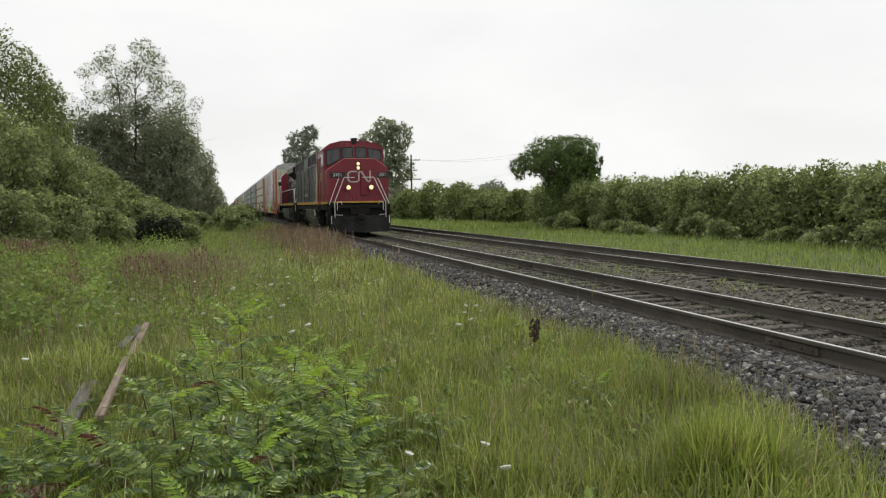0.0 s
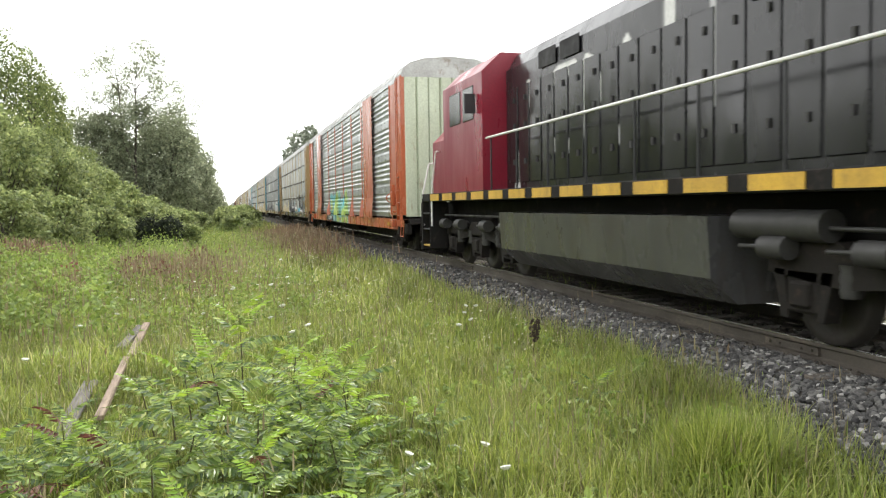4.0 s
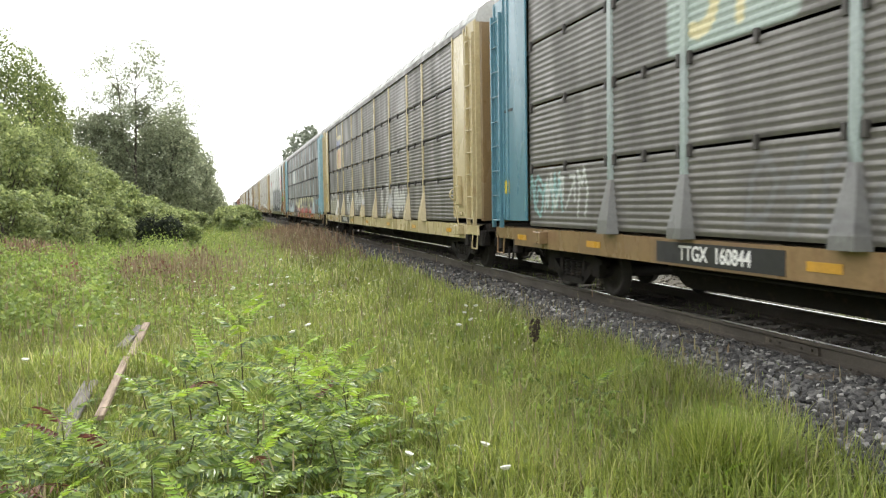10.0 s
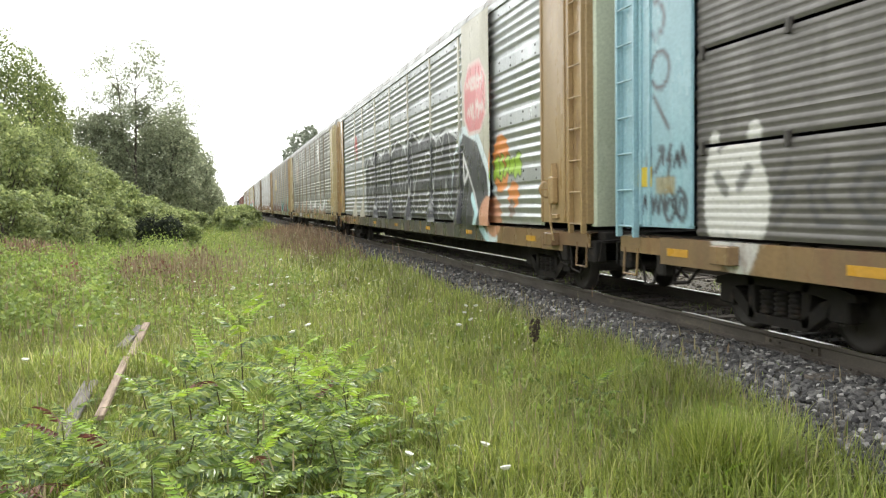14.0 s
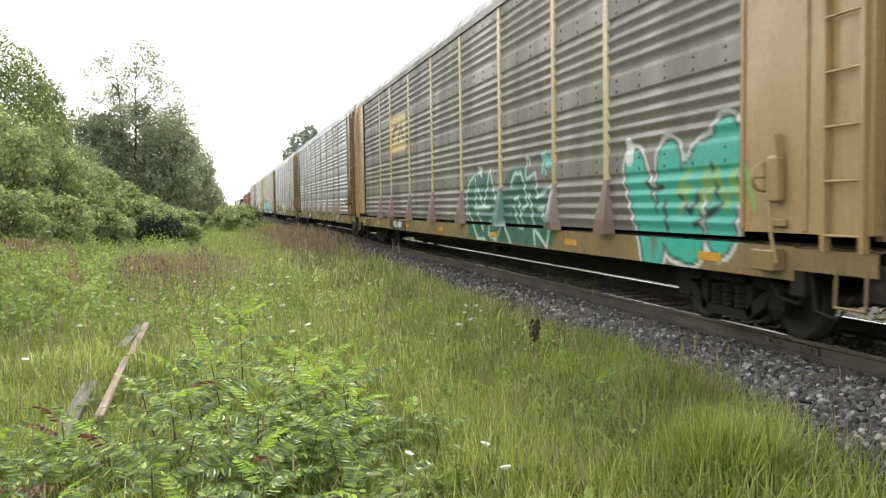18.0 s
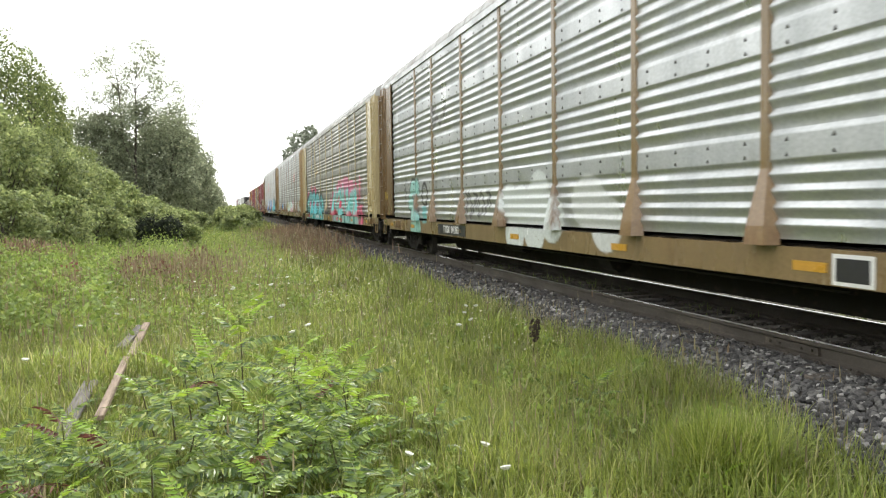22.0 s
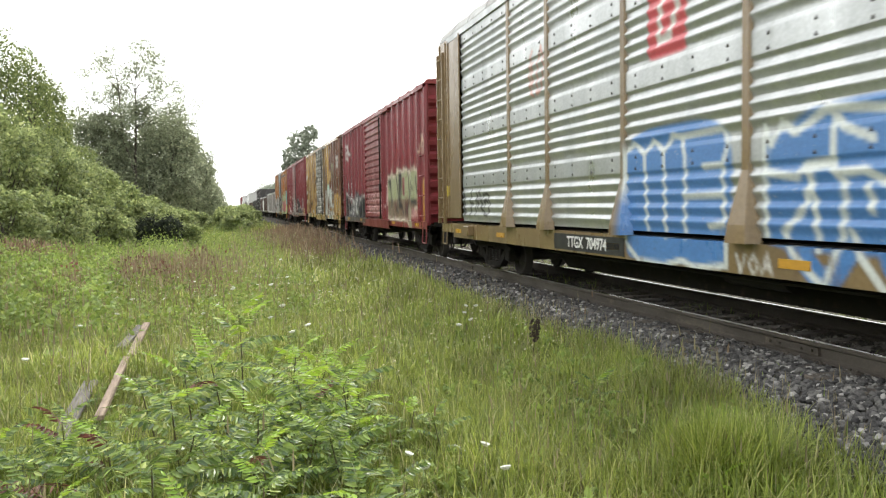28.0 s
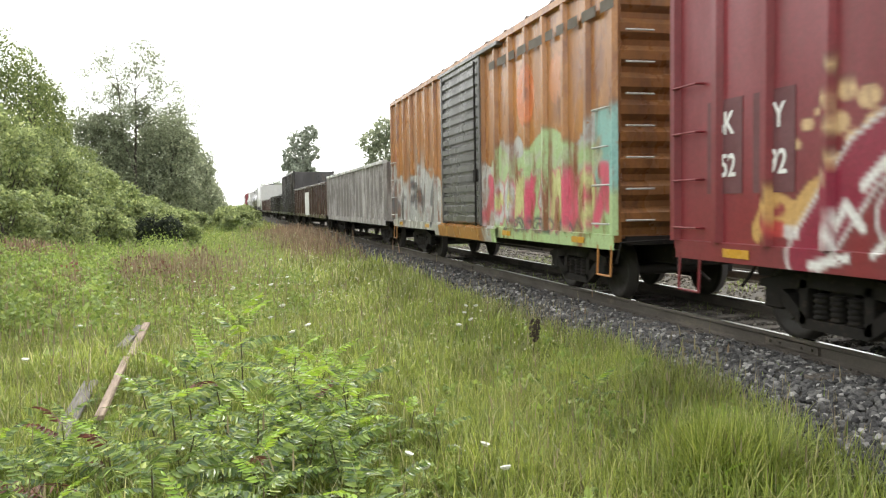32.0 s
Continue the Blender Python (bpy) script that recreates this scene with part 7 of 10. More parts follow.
a6 = Art(16)
a6.block(6.2, -6.4, 0.95, 2.95, (0.045, 0.047, 0.05))
for yy, zz, r_ in ((5.6, 2.8, 0.7), (4.0, 3.0, 0.8), (2.2, 2.95, 0.9), (0.3, 3.05, 0.9), (-1.8, 3.1, 0.9), (-3.6, 3.0, 0.9), (-5.4, 2.85, 1.0)):
    a6.blob(yy, zz, r_, 0.36, (0.045, 0.047, 0.05))
a6.lines([(6.3, 1.0), (6.2, 2.7), (5.4, 3.2), (4.7, 2.9), (3.9, 3.35), (3.0, 3.05), (2.1, 3.3), (1.2, 3.0), (0.2, 3.4), (-0.9, 3.05), (-1.8, 3.45), (-2.7, 3.1), (-3.7, 3.35), (-4.6, 3.0), (-5.6, 3.2), (-6.4, 3.0)], 0.045, (0.58, 0.60, 0.60))
a6.piece(6.0, -6.2, 1.05, 2.9, 6, (0.045, 0.047, 0.05), (0.56, 0.58, 0.57), None, 0.24, 0.04, None)
a6.lines([(-6.2, 1.5), (-6.5, 2.4), (-7.2, 2.85), (-8.3, 2.6), (-8.9, 2.0), (-9.15, 1.2), (-9.0, 0.75)], 0.30, (0.55, 0.64, 0.66)).lines([(-6.2, 1.5), (-6.5, 2.35), (-7.2, 2.7), (-8.2, 2.45), (-8.75, 1.9), (-8.95, 1.1)], 0.27, (0.035, 0.037, 0.04)).block(-6.2, -8.6, 0.7, 2.3, (0.035, 0.037, 0.04))
a6.lines([(-7.3, 2.5), (-7.7, 2.1), (-7.4, 1.9), (-7.3, 2.4)], 0.05, (0.6, 0.6, 0.6)).lines([(-8.0, 1.6), (-8.4, 1.25), (-8.2, 1.0), (-8.7, 0.75)], 0.09, (0.45, 0.66, 0.70)).lines([(-7.7, 2.1), (-8.5, 1.3)], 0.03, (0.6, 0.6, 0.6))
a6.block(8.0, -8.0, 0.68, 1.0, (0.06, 0.062, 0.065))
HEX = [(-7.45, 3.9), (-7.8, 4.3), (-8.6, 4.3), (-9.0, 3.9), (-9.0, 3.25), (-8.6, 2.9), (-7.8, 2.9), (-7.45, 3.25), (-7.45, 3.9)]
a6.blob(-8.22, 3.6, 0.72, 0.7, (0.52, 0.15, 0.15), 3.0).lines(HEX, 0.035, (0.6, 0.45, 0.42)).scrawl(-7.6, -8.85, 3.75, 4.05, 4, (0.6, 0.5, 0.46), 0.03).scrawl(-7.7, -8.8, 3.2, 3.5, 4, (0.6, 0.5, 0.46), 0.03)
a6.blob(-9.6, 2.2, 0.5, 0.55, ORNG).blob(-10.3, 1.6, 0.3, 0.25, ORNG).blob(-9.1, 1.2, 0.5, 0.4, (0.5, 0.26, 0.16)).piece(-9.2, -10.7, 1.95, 2.3, 5, (0.32, 0.5, 0.06), K, None, 0.07, 0.03)
a6.blob(-10.2, 1.35, 0.16, 0.18, (0.2, 0.14, 0.11)).scrawl(8.8, 8.0, 3.2, 4.2, 2, (0.5, 0.12, 0.12), 0.06)
car_carrier(127.8, "pale car carrier with a huge black graffiti piece and tan columns", MAT["galv"], MAT["pale_post"], MAT["brown"], MAT["buff"], a6, "ribbed",
            wide_posts=((-8.25, 1.9),), door_paint=MAT["mint"], flare=0.3)

a7 = Art(17)
TAG = (0.66, 0.67, 0.65)
a7.scrawl(1.05, -0.9, 1.25, 1.85, 4, TAG, 0.034).lines([(0.7, 1.15), (0.4, 1.35), (-0.2, 1.25), (-0.5, 1.1), (-0.8, 1.5)], 0.034, TAG).lines([(1.1, 1.7), (0.7, 1.9), (-0.1, 1.85), (-0.5, 2.05)], 0.034, TAG)
a7.scrawl(-1.2, -3.1, 1.15, 1.8, 4, TAG, 0.032).scrawl(-3.3, -5.0, 1.2, 1.9, 4, TAG, 0.032)
a7.scrawl(-5.2, -7.7, 1.75, 2.25, 6, TAG, 0.036).scrawl(-5.5, -7.4, 1.1, 1.6, 4, TAG, 0.034).piece(-7.9, -9.7, 1.05, 1.8, 4, (0.58, 0.60, 0.58), (0.42, 0.44, 0.42), None, 0.05, 0.02)
a7.lines([(10.85, 1.55), (10.4, 1.75), (9.9, 1.6), (9.2, 1.7), (8.6, 1.55), (8.1, 1.75), (7.5, 1.6), (7.3, 1.3), (7.0, 1.12)], 0.04, TAG).scrawl(9.8, 7.6, 1.15, 1.55, 3, (0.12, 0.12, 0.12), 0.04)
a7.scrawl(3.9, 1.7, 1.45, 1.95, 5, TAG, 0.034).lines([(3.9, 1.9), (3.7, 1.4), (3.3, 1.1), (2.9, 1.25), (2.7, 1.1)], 0.034, TAG).lines([(2.6, 1.1), (2.3, 1.5), (1.9, 1.2), (1.6, 1.45)], 0.034, TAG).scrawl(4.35, 3.4, 0.74, 0.95, 3, TAG, 0.022).scrawl(-1.0, -1.8, 0.74, 0.98, 2, TAG, 0.03)
a7.block(8.7, 7.4, 3.1, 4.65, (0.44, 0.43, 0.36))
for k in range(5):
    a7.lines([(8.5 - k * 0.22, 3.2), (8.5 - k * 0.22, 4.0)], 0.04, (0.42, 0.2, 0.17))
car_carrier(156.2, "car carrier with weathered grey ribbed sides and white scribbled tags", MAT["galv_warm"], MAT["tan"], MAT["tan"], MAT["cream"], a7, "ribbed",
            plate="TTGX  992584", plate_at=5.75, door_paint=MAT["brown"], tags=((13.0, 2.6, (0.2,)), (12.95, 2.0, (0.1, 0.1))))

a8 = Art(18)
TEAL8 = [
    [(-9.46, 1.83), (-9.9, 1.0)],
    [(-10.32, 1.89), (-10.32, 1.19)],
    [(-10.79, 1.63), (-10.7, 1.22)],
    [(-11.5, 2.05), (-11.39, 1.14)],
    [(-11.05, 1.83), (-11.42, 1.9)],
    [(-9.9, 1.05), (-9.92, 0.87)],
    [(-10.46, 1.07), (-10.79, 1.01)],
]
INK8 = [
    [(-9.8, 1.68), (-9.91, 1.58), (-10.17, 1.62)],
    [(-10.22, 1.42), (-10.27, 1.12)],
    [(-10.56, 1.54), (-10.79, 1.32), (-11.05, 1.58)],
    [(-10.88, 1.18), (-11.43, 1.41)],
    [(-11.22, 1.83), (-11.35, 1.5)],
    [(-9.32, 2.16), (-9.32, 2.02)],
]
LINE8 = [
    [(-1.73, 1.07), (-1.71, 1.69), (-1.96, 1.92), (-2.38, 2.05), (-2.37, 1.44)],
    [(-2.51, 1.79), (-2.95, 1.35), (-3.37, 2.13), (-3.7, 1.54)],
    [(-2.31, 1.35), (-3.37, 1.38)],
    [(-3.7, 1.54), (-4.11, 1.13), (-4.59, 0.73)],
    [(-4.59, 1.76), (-4.85, 1.98), (-5.18, 1.98), (-5.34, 1.78), (-5.49, 1.42), (-5.26, 1.34)],
    [(-4.85, 1.52), (-5.02, 1.56), (-5.14, 1.29), (-5.26, 1.02), (-5.02, 1.04), (-4.83, 1.38)],
    [(-5.49, 1.86), (-5.91, 1.96), (-5.97, 1.54), (-6.62, 1.72), (-6.68, 1.57)],
    [(-5.56, 1.6), (-5.71, 1.38), (-5.85, 0.75)],
    [(-6.02, 1.34), (-6.3, 1.36)],
    [(-6.18, 1.34), (-6.28, 1.1)],
    [(-5.85, 1.0), (-6.4, 0.73), (-6.68, 1.53)],
    [(-2.51, 1.26), (-2.89, 0.93)],
    [(-1.88, 1.26), (-2.5, 0.74), (-3.01, 0.74)],
    [(-3.31, 1.11), (-3.25, 0.84), (-3.7, 0.75), (-4.06, 1.03)],
    [(-5.41, 1.9), (-5.48, 2.22), (-5.63, 2.21), (-5.59, 2.11)],
]
a8.block(-1.75, -6.7, 0.72, 1.72, (0.035, 0.115, 0.095)).blob(-5.0, 1.75, 0.7, 0.35, (0.035, 0.115, 0.095)).blob(-2.6, 1.75, 0.9, 0.35, (0.035, 0.115, 0.095)).sketch(LINE8, 0.032, (0.46, 0.58, 0.53))
a8.scrawl(-6.2, -6.65, 1.95, 2.25, 2, (0.20, 0.48, 0.44), 0.05).scrawl(-2.5, -2.9, 2.0, 2.2, 2, (0.46, 0.58, 0.53), 0.025)
a8.outlined(TEAL8, 0.30, (0.03, 0.03, 0.03), (0.60, 0.62, 0.61), 0.05).sketch(TEAL8, 0.26, (0.05, 0.36, 0.29)).sketch(INK8[:-1], 0.035, (0.02, 0.03, 0.03)).lines(INK8[-1], 0.11, (0.62, 0.63, 0.62))
a8.scrawl(-10.4, -12.0, 1.3, 1.8, 3, (0.2, 0.35, 0.1), 0.04)
a8.block(6.8, 4.5, 3.0, 4.1, (0.52, 0.40, 0.18)).lines([(6.5, 3.4), (6.1, 3.8), (5.7, 3.75)], 0.08, (0.10, 0.11, 0.14)).lines([(5.6, 3.35), (5.2, 3.8), (4.9, 3.4)], 0.08, (0.10, 0.11, 0.14))
car_carrier(184.6, "car carrier with dull grey ribbed sides, tan posts and teal tags", MAT["galv_dark2"], MAT["tan"], MAT["tan"], MAT["buff"], a8, "ribbed",
            post_paint=MAT["cream"], plate="TTGX  159811", plate_at=5.9, door_paint=MAT["brown"], flare=0.42, flare_paint=MAT["rusty_foot"])

a9 = Art(19)
a9.scrawl(12.9, 12.6, 1.25, 1.6, 1, (0.4, 0.3, 0.2), 0.04)
car_carrier(212.7, "clean pale galvanised car carrier with tan posts", MAT["galv"], MAT["tan"], MAT["tan"], MAT["tan_brown"], None, "ribbed", plate="TTGX  965757", plate_at=5.3, door_paint=MAT["brown"], flare_paint=MAT["brown"], code_at=-7.95)

a10 = Art(20)
a10.blob(-2.6, 1.45, 0.6, 0.4, (0.55, 0.57, 0.56)).blob(-3.2, 1.15, 0.5, 0.4, (0.55, 0.57, 0.56))
a10.scrawl(3.8, 2.0, 1.15, 1.7, 4, (0.06, 0.06, 0.07), 0.035)
for yy, zz, r_ in ((0.9, 1.5, 0.4), (0.3, 1.3, 0.6), (-0.6, 1.6, 0.5), (-1.2, 1.2, 0.5), (0.6, 0.9, 0.5), (-0.4, 1.0, 0.5)):
    a10.blob(yy, zz, r_, r_ * 0.8, (0.58, 0.62, 0.61))
a10.lines([(8.5, 1.9), (9.2, 1.95), (9.5, 1.5), (8.7, 1.2), (8.4, 0.8), (9.3, 0.75)], 0.24, K).lines([(8.5, 1.9), (9.2, 1.92), (9.5, 1.5), (8.7, 1.2), (8.4, 0.8), (9.3, 0.78)], 0.19, (0.26, 0.50, 0.46))
a10.lines(arc(7.7, 1.7, 0.3, 0, 360, 10), 0.06, K).block(8.0, 7.5, 0.95, 1.4, (0.2, 0.48, 0.5)).scrawl(10.3, 9.9, 1.5, 2.2, 1, K, 0.03)
a10.lines([(7.0, 3.3), (6.2, 3.55)], 0.09, (0.2, 0.2, 0.2)).lines([(6.9, 3.65), (6.4, 3.8)], 0.07, (0.2, 0.2, 0.2)).lines([(6.0, 3.4), (5.4, 3.7)], 0.09, (0.2, 0.2, 0.2))
car_carrier(241.4, "pale galvanised car carrier with a teal bubble tag by its tail", MAT["galv"], MAT["tan"], MAT["tan"], MAT["tan_brown"], a10, "ribbed", plate="TTGX  941383", plate_at=5.05, door_paint=MAT["brown"], code_at=-7.95, flare_paint=MAT["tan_dirty"])

a11 = Art(21)
for k in range(9):
    a11.lines([(-1.0 - k * 1.05, 1.4), (-1.3 - k * 1.05, 2.0 + 0.2 * (k % 3))], 0.2, PINK)
a11.block(-0.9, -10.4, 0.7, 1.5, PINK)
TEAL11 = [
    [(-1.39, 1.27), (-1.78, 2.37)],
    [(-1.78, 2.31), (-2.29, 1.38)],
    [(-2.39, 2.26), (-2.67, 1.76), (-2.76, 1.29)],
    [(-2.76, 1.81), (-3.26, 2.01), (-3.78, 2.14), (-4.19, 2.1)],
    [(-3.92, 1.92), (-3.57, 1.6), (-3.02, 1.38)],
    [(-3.26, 1.38), (-3.93, 1.21), (-4.85, 1.08)],
    [(-4.12, 1.91), (-4.62, 1.69), (-4.84, 2.27), (-5.11, 1.74), (-5.41, 1.21)],
    [(-4.62, 1.69), (-4.45, 1.3)],
    [(-4.85, 1.57), (-5.21, 1.56)],
]
for yy, zz, r_ in ((-2.6, 1.9, 1.1), (-4.0, 2.1, 0.9), (-5.6, 2.2, 1.0), (-7.2, 2.0, 1.0)):
    a11.blob(yy, zz, r_, 0.5, (0.55, 0.16, 0.28), 3.0)
a11.block(-1.3, -9.4, 0.98, 1.9, (0.46, 0.04, 0.09)).piece(-5.6, -9.0, 1.0, 2.1, 3, TEAL, (0.45, 0.65, 0.60), None, 0.16, 0.03).outlined(TEAL11, 0.15, TEAL, (0.40, 0.62, 0.57), 0.02)
a11.block(-1.15, -9.2, 0.68, 1.0, TEAL).blob(-2.6, 0.84, 0.4, 0.1, (0.5, 0.03, 0.08)).blob(-4.0, 0.8, 0.3, 0.1, (0.5, 0.03, 0.08)).lines([(1.2, 1.05), (0.9, 1.75), (0.6, 1.1), (0.3, 1.3)], 0.09, (0.03, 0.03, 0.035)).blob(-0.4, 1.5, 0.4, 0.4, (0.5, 0.12, 0.22))
for yy, zz in ((-9.4, 1.6), (-10.4, 1.3), (-9.6, 1.0)):
    a11.lines([(yy - 0.25, zz), (yy + 0.25, zz)], 0.08, K).lines([(yy, zz - 0.25), (yy, zz + 0.25)], 0.08, K)
SKY = (0.10, 0.44, 0.47)
a11.lines([(12.5, 1.5), (11.9, 1.4), (11.4, 1.9), (11.2, 1.3)], 0.16, PINK).lines([(11.5, 2.0), (10.7, 2.25), (10.3, 2.1)], 0.16, PINK).lines([(9.9, 2.2), (9.0, 2.5), (8.3, 2.2), (7.2, 2.4), (6.2, 2.2)], 0.2, PINK).block(12.2, 3.0, 0.7, 1.9, PINK)
a11.lines([(12.1, 1.25), (11.4, 1.7), (10.4, 1.85), (9.8, 2.15), (9.1, 2.1), (8.7, 1.4), (8.4, 2.0), (7.3, 2.1), (6.9, 1.5), (6.2, 2.05), (5.2, 1.9), (4.6, 1.3), (3.9, 1.9), (3.1, 1.5), (2.4, 1.3)], 0.36, K)
a11.lines([(12.1, 1.25), (11.4, 1.6), (10.4, 1.75), (9.8, 2.05), (9.1, 2.0), (8.7, 1.4), (8.4, 1.9), (7.3, 2.0), (6.9, 1.5), (6.2, 1.95), (5.2, 1.8), (4.6, 1.3), (3.9, 1.8), (3.1, 1.5)], 0.24, SKY)
a11.block(12.0, 3.0, 0.68, 1.45, SKY)
a11.lines([(11.6, 1.5), (11.1, 1.15), (11.5, 0.9)], 0.1, K).lines([(10.6, 1.6), (10.2, 1.2), (10.9, 0.95), (10.0, 0.8)], 0.12, K).lines([(9.4, 1.8), (9.6, 1.2), (8.8, 1.0)], 0.11, K).lines([(8.0, 1.7), (7.6, 1.0), (7.1, 1.4), (6.7, 0.9)], 0.12, K).lines([(5.9, 1.7), (5.5, 1.1), (4.9, 1.0), (4.4, 1.4)], 0.12, K).lines([(3.9, 1.6), (3.5, 0.9)], 0.1, K)
a11.lines([(11.3, 1.45), (10.7, 1.6)], 0.04, (0.5, 0.66, 0.66)).lines([(9.6, 1.95), (9.2, 1.9)], 0.05, (0.5, 0.66, 0.66)).lines([(8.3, 1.8), (7.6, 1.85)], 0.04, (0.5, 0.66, 0.66)).lines([(10.0, 1.4), (9.9, 1.5)], 0.09, PINK).lines([(10.9, 0.8), (10.6, 0.85)], 0.1, PINK)
a11.lines([(6.7, 3.55), (6.3, 3.85)], 0.08, (0.55, 0.38, 0.1)).lines([(5.9, 3.45), (5.5, 3.75)], 0.08, (0.55, 0.38, 0.1)).lines([(6.7, 3.25), (5.3, 3.35)], 0.05, (0.55, 0.38, 0.1))
car_carrier(269.8, "grey ribbed car carrier covered in teal and pink graffiti", MAT["galv_warm"], MAT["cream"], MAT["tan"], MAT["cream"], a11, "ribbed", door_paint=MAT["tan"], plate="TTGX  982681", plate_at=5.9, plate_board=MAT["teal_board"])

a12 = Art(22)
a12.scrawl(1.6, 0.2, 1.3, 1.9, 3, (0.42, 0.45, 0.2), 0.05).block(-1.0, -2.4, 1.1, 1.75, (0.48, 0.50, 0.34)).block(-2.6, -4.0, 1.15, 1.9, (0.36, 0.55, 0.50)).block(-4.0, -5.4, 1.0, 1.9, (0.55, 0.34, 0.36))
a12.piece(-0.9, -5.2, 1.1, 1.8, 5, (0.42, 0.56, 0.52), (0.58, 0.5, 0.48), None, 0.06, 0.03)
a12.lines([(-5.4, 3.6), (-7.2, 3.75)], 0.06, (0.55, 0.12, 0.1)).lines([(-5.4, 3.3), (-7.2, 3.45)], 0.06, (0.55, 0.12, 0.1))
a12.scrawl(7.2, 5.0, 1.2, 1.8, 4, (0.1, 0.2, 0.35), 0.05)
car_carrier(298.2, "pale galvanised car carrier with faded pastel tags", MAT["galv"], MAT["tan"], MAT["tan"], MAT["buff"], a12, "ribbed", door_paint=MAT["buff"], code_at=-7.95, flare_paint=MAT["tan_dirty"])

a13 = Art(23)
LINE13 = [
    [(3.99, 0.94), (3.98, 2.1), (3.75, 2.18), (3.49, 2.04), (3.41, 1.06)],
    [(3.49, 2.04), (3.25, 2.18), (3.01, 2.04), (2.97, 1.03)],
    [(3.01, 2.04), (2.79, 2.21), (2.62, 2.18), (2.53, 1.96), (2.53, 1.04)],
    [(2.62, 2.18), (1.79, 2.2), (1.67, 2.04), (1.78, 1.83), (2.15, 1.82)],
    [(2.51, 1.5), (1.78, 1.51)],
    [(1.78, 1.83), (1.74, 1.2), (2.02, 1.17)],
    [(3.93, 0.88), (3.64, 0.71), (2.99, 0.69), (2.6, 0.77), (2.32, 0.71), (1.7, 0.76), (1.7, 1.02)],
]
WAVE13 = [
    [(1.03, 1.09), (1.08, 2.16), (0.96, 1.97), (0.8, 2.18), (0.62, 2.06), (0.17, 2.24), (-0.49, 2.17)],
    [(0.09, 2.21), (0.11, 1.78), (0.47, 1.76), (0.58, 1.65), (0.99, 1.71)],
    [(0.14, 2.22), (-0.02, 2.06), (-0.36, 1.94)],
    [(0.46, 1.72), (0.13, 1.75), (-0.05, 1.56), (-0.03, 1.16), (0.22, 0.63)],
    [(0.41, 1.68), (0.32, 1.38), (0.28, 1.0)],
    [(0.76, 1.14), (0.46, 1.38), (0.38, 1.68)],
    [(0.76, 1.14), (0.63, 0.95), (0.17, 0.64)],
    [(0.03, 1.67), (-0.27, 1.69), (-0.5, 1.58)],
    [(-0.32, 1.55), (-0.37, 1.35)],
    [(-0.13, 1.17), (-0.24, 0.96), (-0.52, 0.69)],
]
SKYBLUE, RIM = (0.075, 0.20, 0.46), (0.60, 0.64, 0.62)
a13.block(3.98, 1.72, 0.72, 2.14, SKYBLUE).blob(2.8, 1.6, 1.2, 0.75, SKYBLUE, 4.0).sketch(LINE13, 0.035, RIM)
a13.block(1.05, -4.1, 0.98, 2.1, SKYBLUE).blob(-0.3, 2.1, 1.0, 0.2, SKYBLUE).lines([(0.6, 1.0), (0.17, 0.68), (-0.1, 1.0)], 0.12, SKYBLUE).lines([(-0.7, 1.0), (-1.2, 0.72)], 0.25, SKYBLUE).sketch(WAVE13, 0.04, RIM)
a13.piece(-0.7, -4.0, 1.1, 2.15, 3, SKYBLUE, RIM, None, 0.14, 0.04).words("VOA", 1.55, 0.9, 0.72, 0.92, WHT, 0.016)
a13.piece(-6.3, -9.4, 0.95, 2.15, 3, CYAN, K, (0.04, 0.09, 0.11), 0.16, 0.12, (0.5, 0.66, 0.66))
a13.block(3.4, 2.5, 3.15, 4.2, (0.58, 0.10, 0.12)).scrawl(3.2, 2.7, 3.3, 4.0, 1, WHT, 0.05).scrawl(11.9, 9.9, 1.2, 1.7, 4, K, 0.035)
a13.scrawl(7.6, 6.9, 3.2, 4.0, 2, (0.5, 0.25, 0.2), 0.03)
car_carrier(326.6, "pale galvanised car carrier with blue and white graffiti", MAT["galv"], MAT["tan"], MAT["tan"], MAT["tan"], a13, "ribbed",
            plate="TTGX  704974", plate_at=5.25, flare=0.46, code_at=-6.6)

MAT["green_tag"] = plain("green_label", (0.12, 0.62, 0.14), 0.5)


def green_tag(y):
    return lambda car: part("green_label", Build().box(BOXWALL - 0.012, BOXWALL - 0.004, y - 0.1, y + 0.1, 1.82, 2.05), MAT["green_tag"], car, "small bright green label")


b14 = Art(31)
PALEG, MUD, INK = (0.34, 0.36, 0.22), (0.20, 0.145, 0.10), (0.05, 0.045, 0.04)
CROWN = [(-2.5, 2.2), (-2.9, 2.5), (-3.3, 2.25), (-3.8, 2.55), (-4.5, 2.45), (-5.0, 2.6), (-5.4, 2.3), (-5.9, 2.55), (-6.5, 2.4), (-6.75, 2.0), (-6.6, 1.4), (-5.9, 1.3), (-5.7, 0.78), (-5.2, 1.0), (-2.6, 1.0), (-2.5, 2.2)]
b14.block(-2.5, -6.7, 1.05, 2.42, (0.60, 0.55, 0.45)).block(-2.56, -6.64, 1.08, 2.38, PALEG).block(-2.56, -6.64, 1.05, 1.62, MUD).block(-5.9, -6.7, 1.0, 1.3, (0.19, 0.03, 0.035))
b14.lines(CROWN, 0.045, (0.56, 0.48, 0.40)).block(-4.5, -5.15, 1.72, 2.25, (0.17, 0.03, 0.035)).lines([(-5.4, 1.3), (-5.7, 0.85)], 0.16, (0.30, 0.29, 0.2))
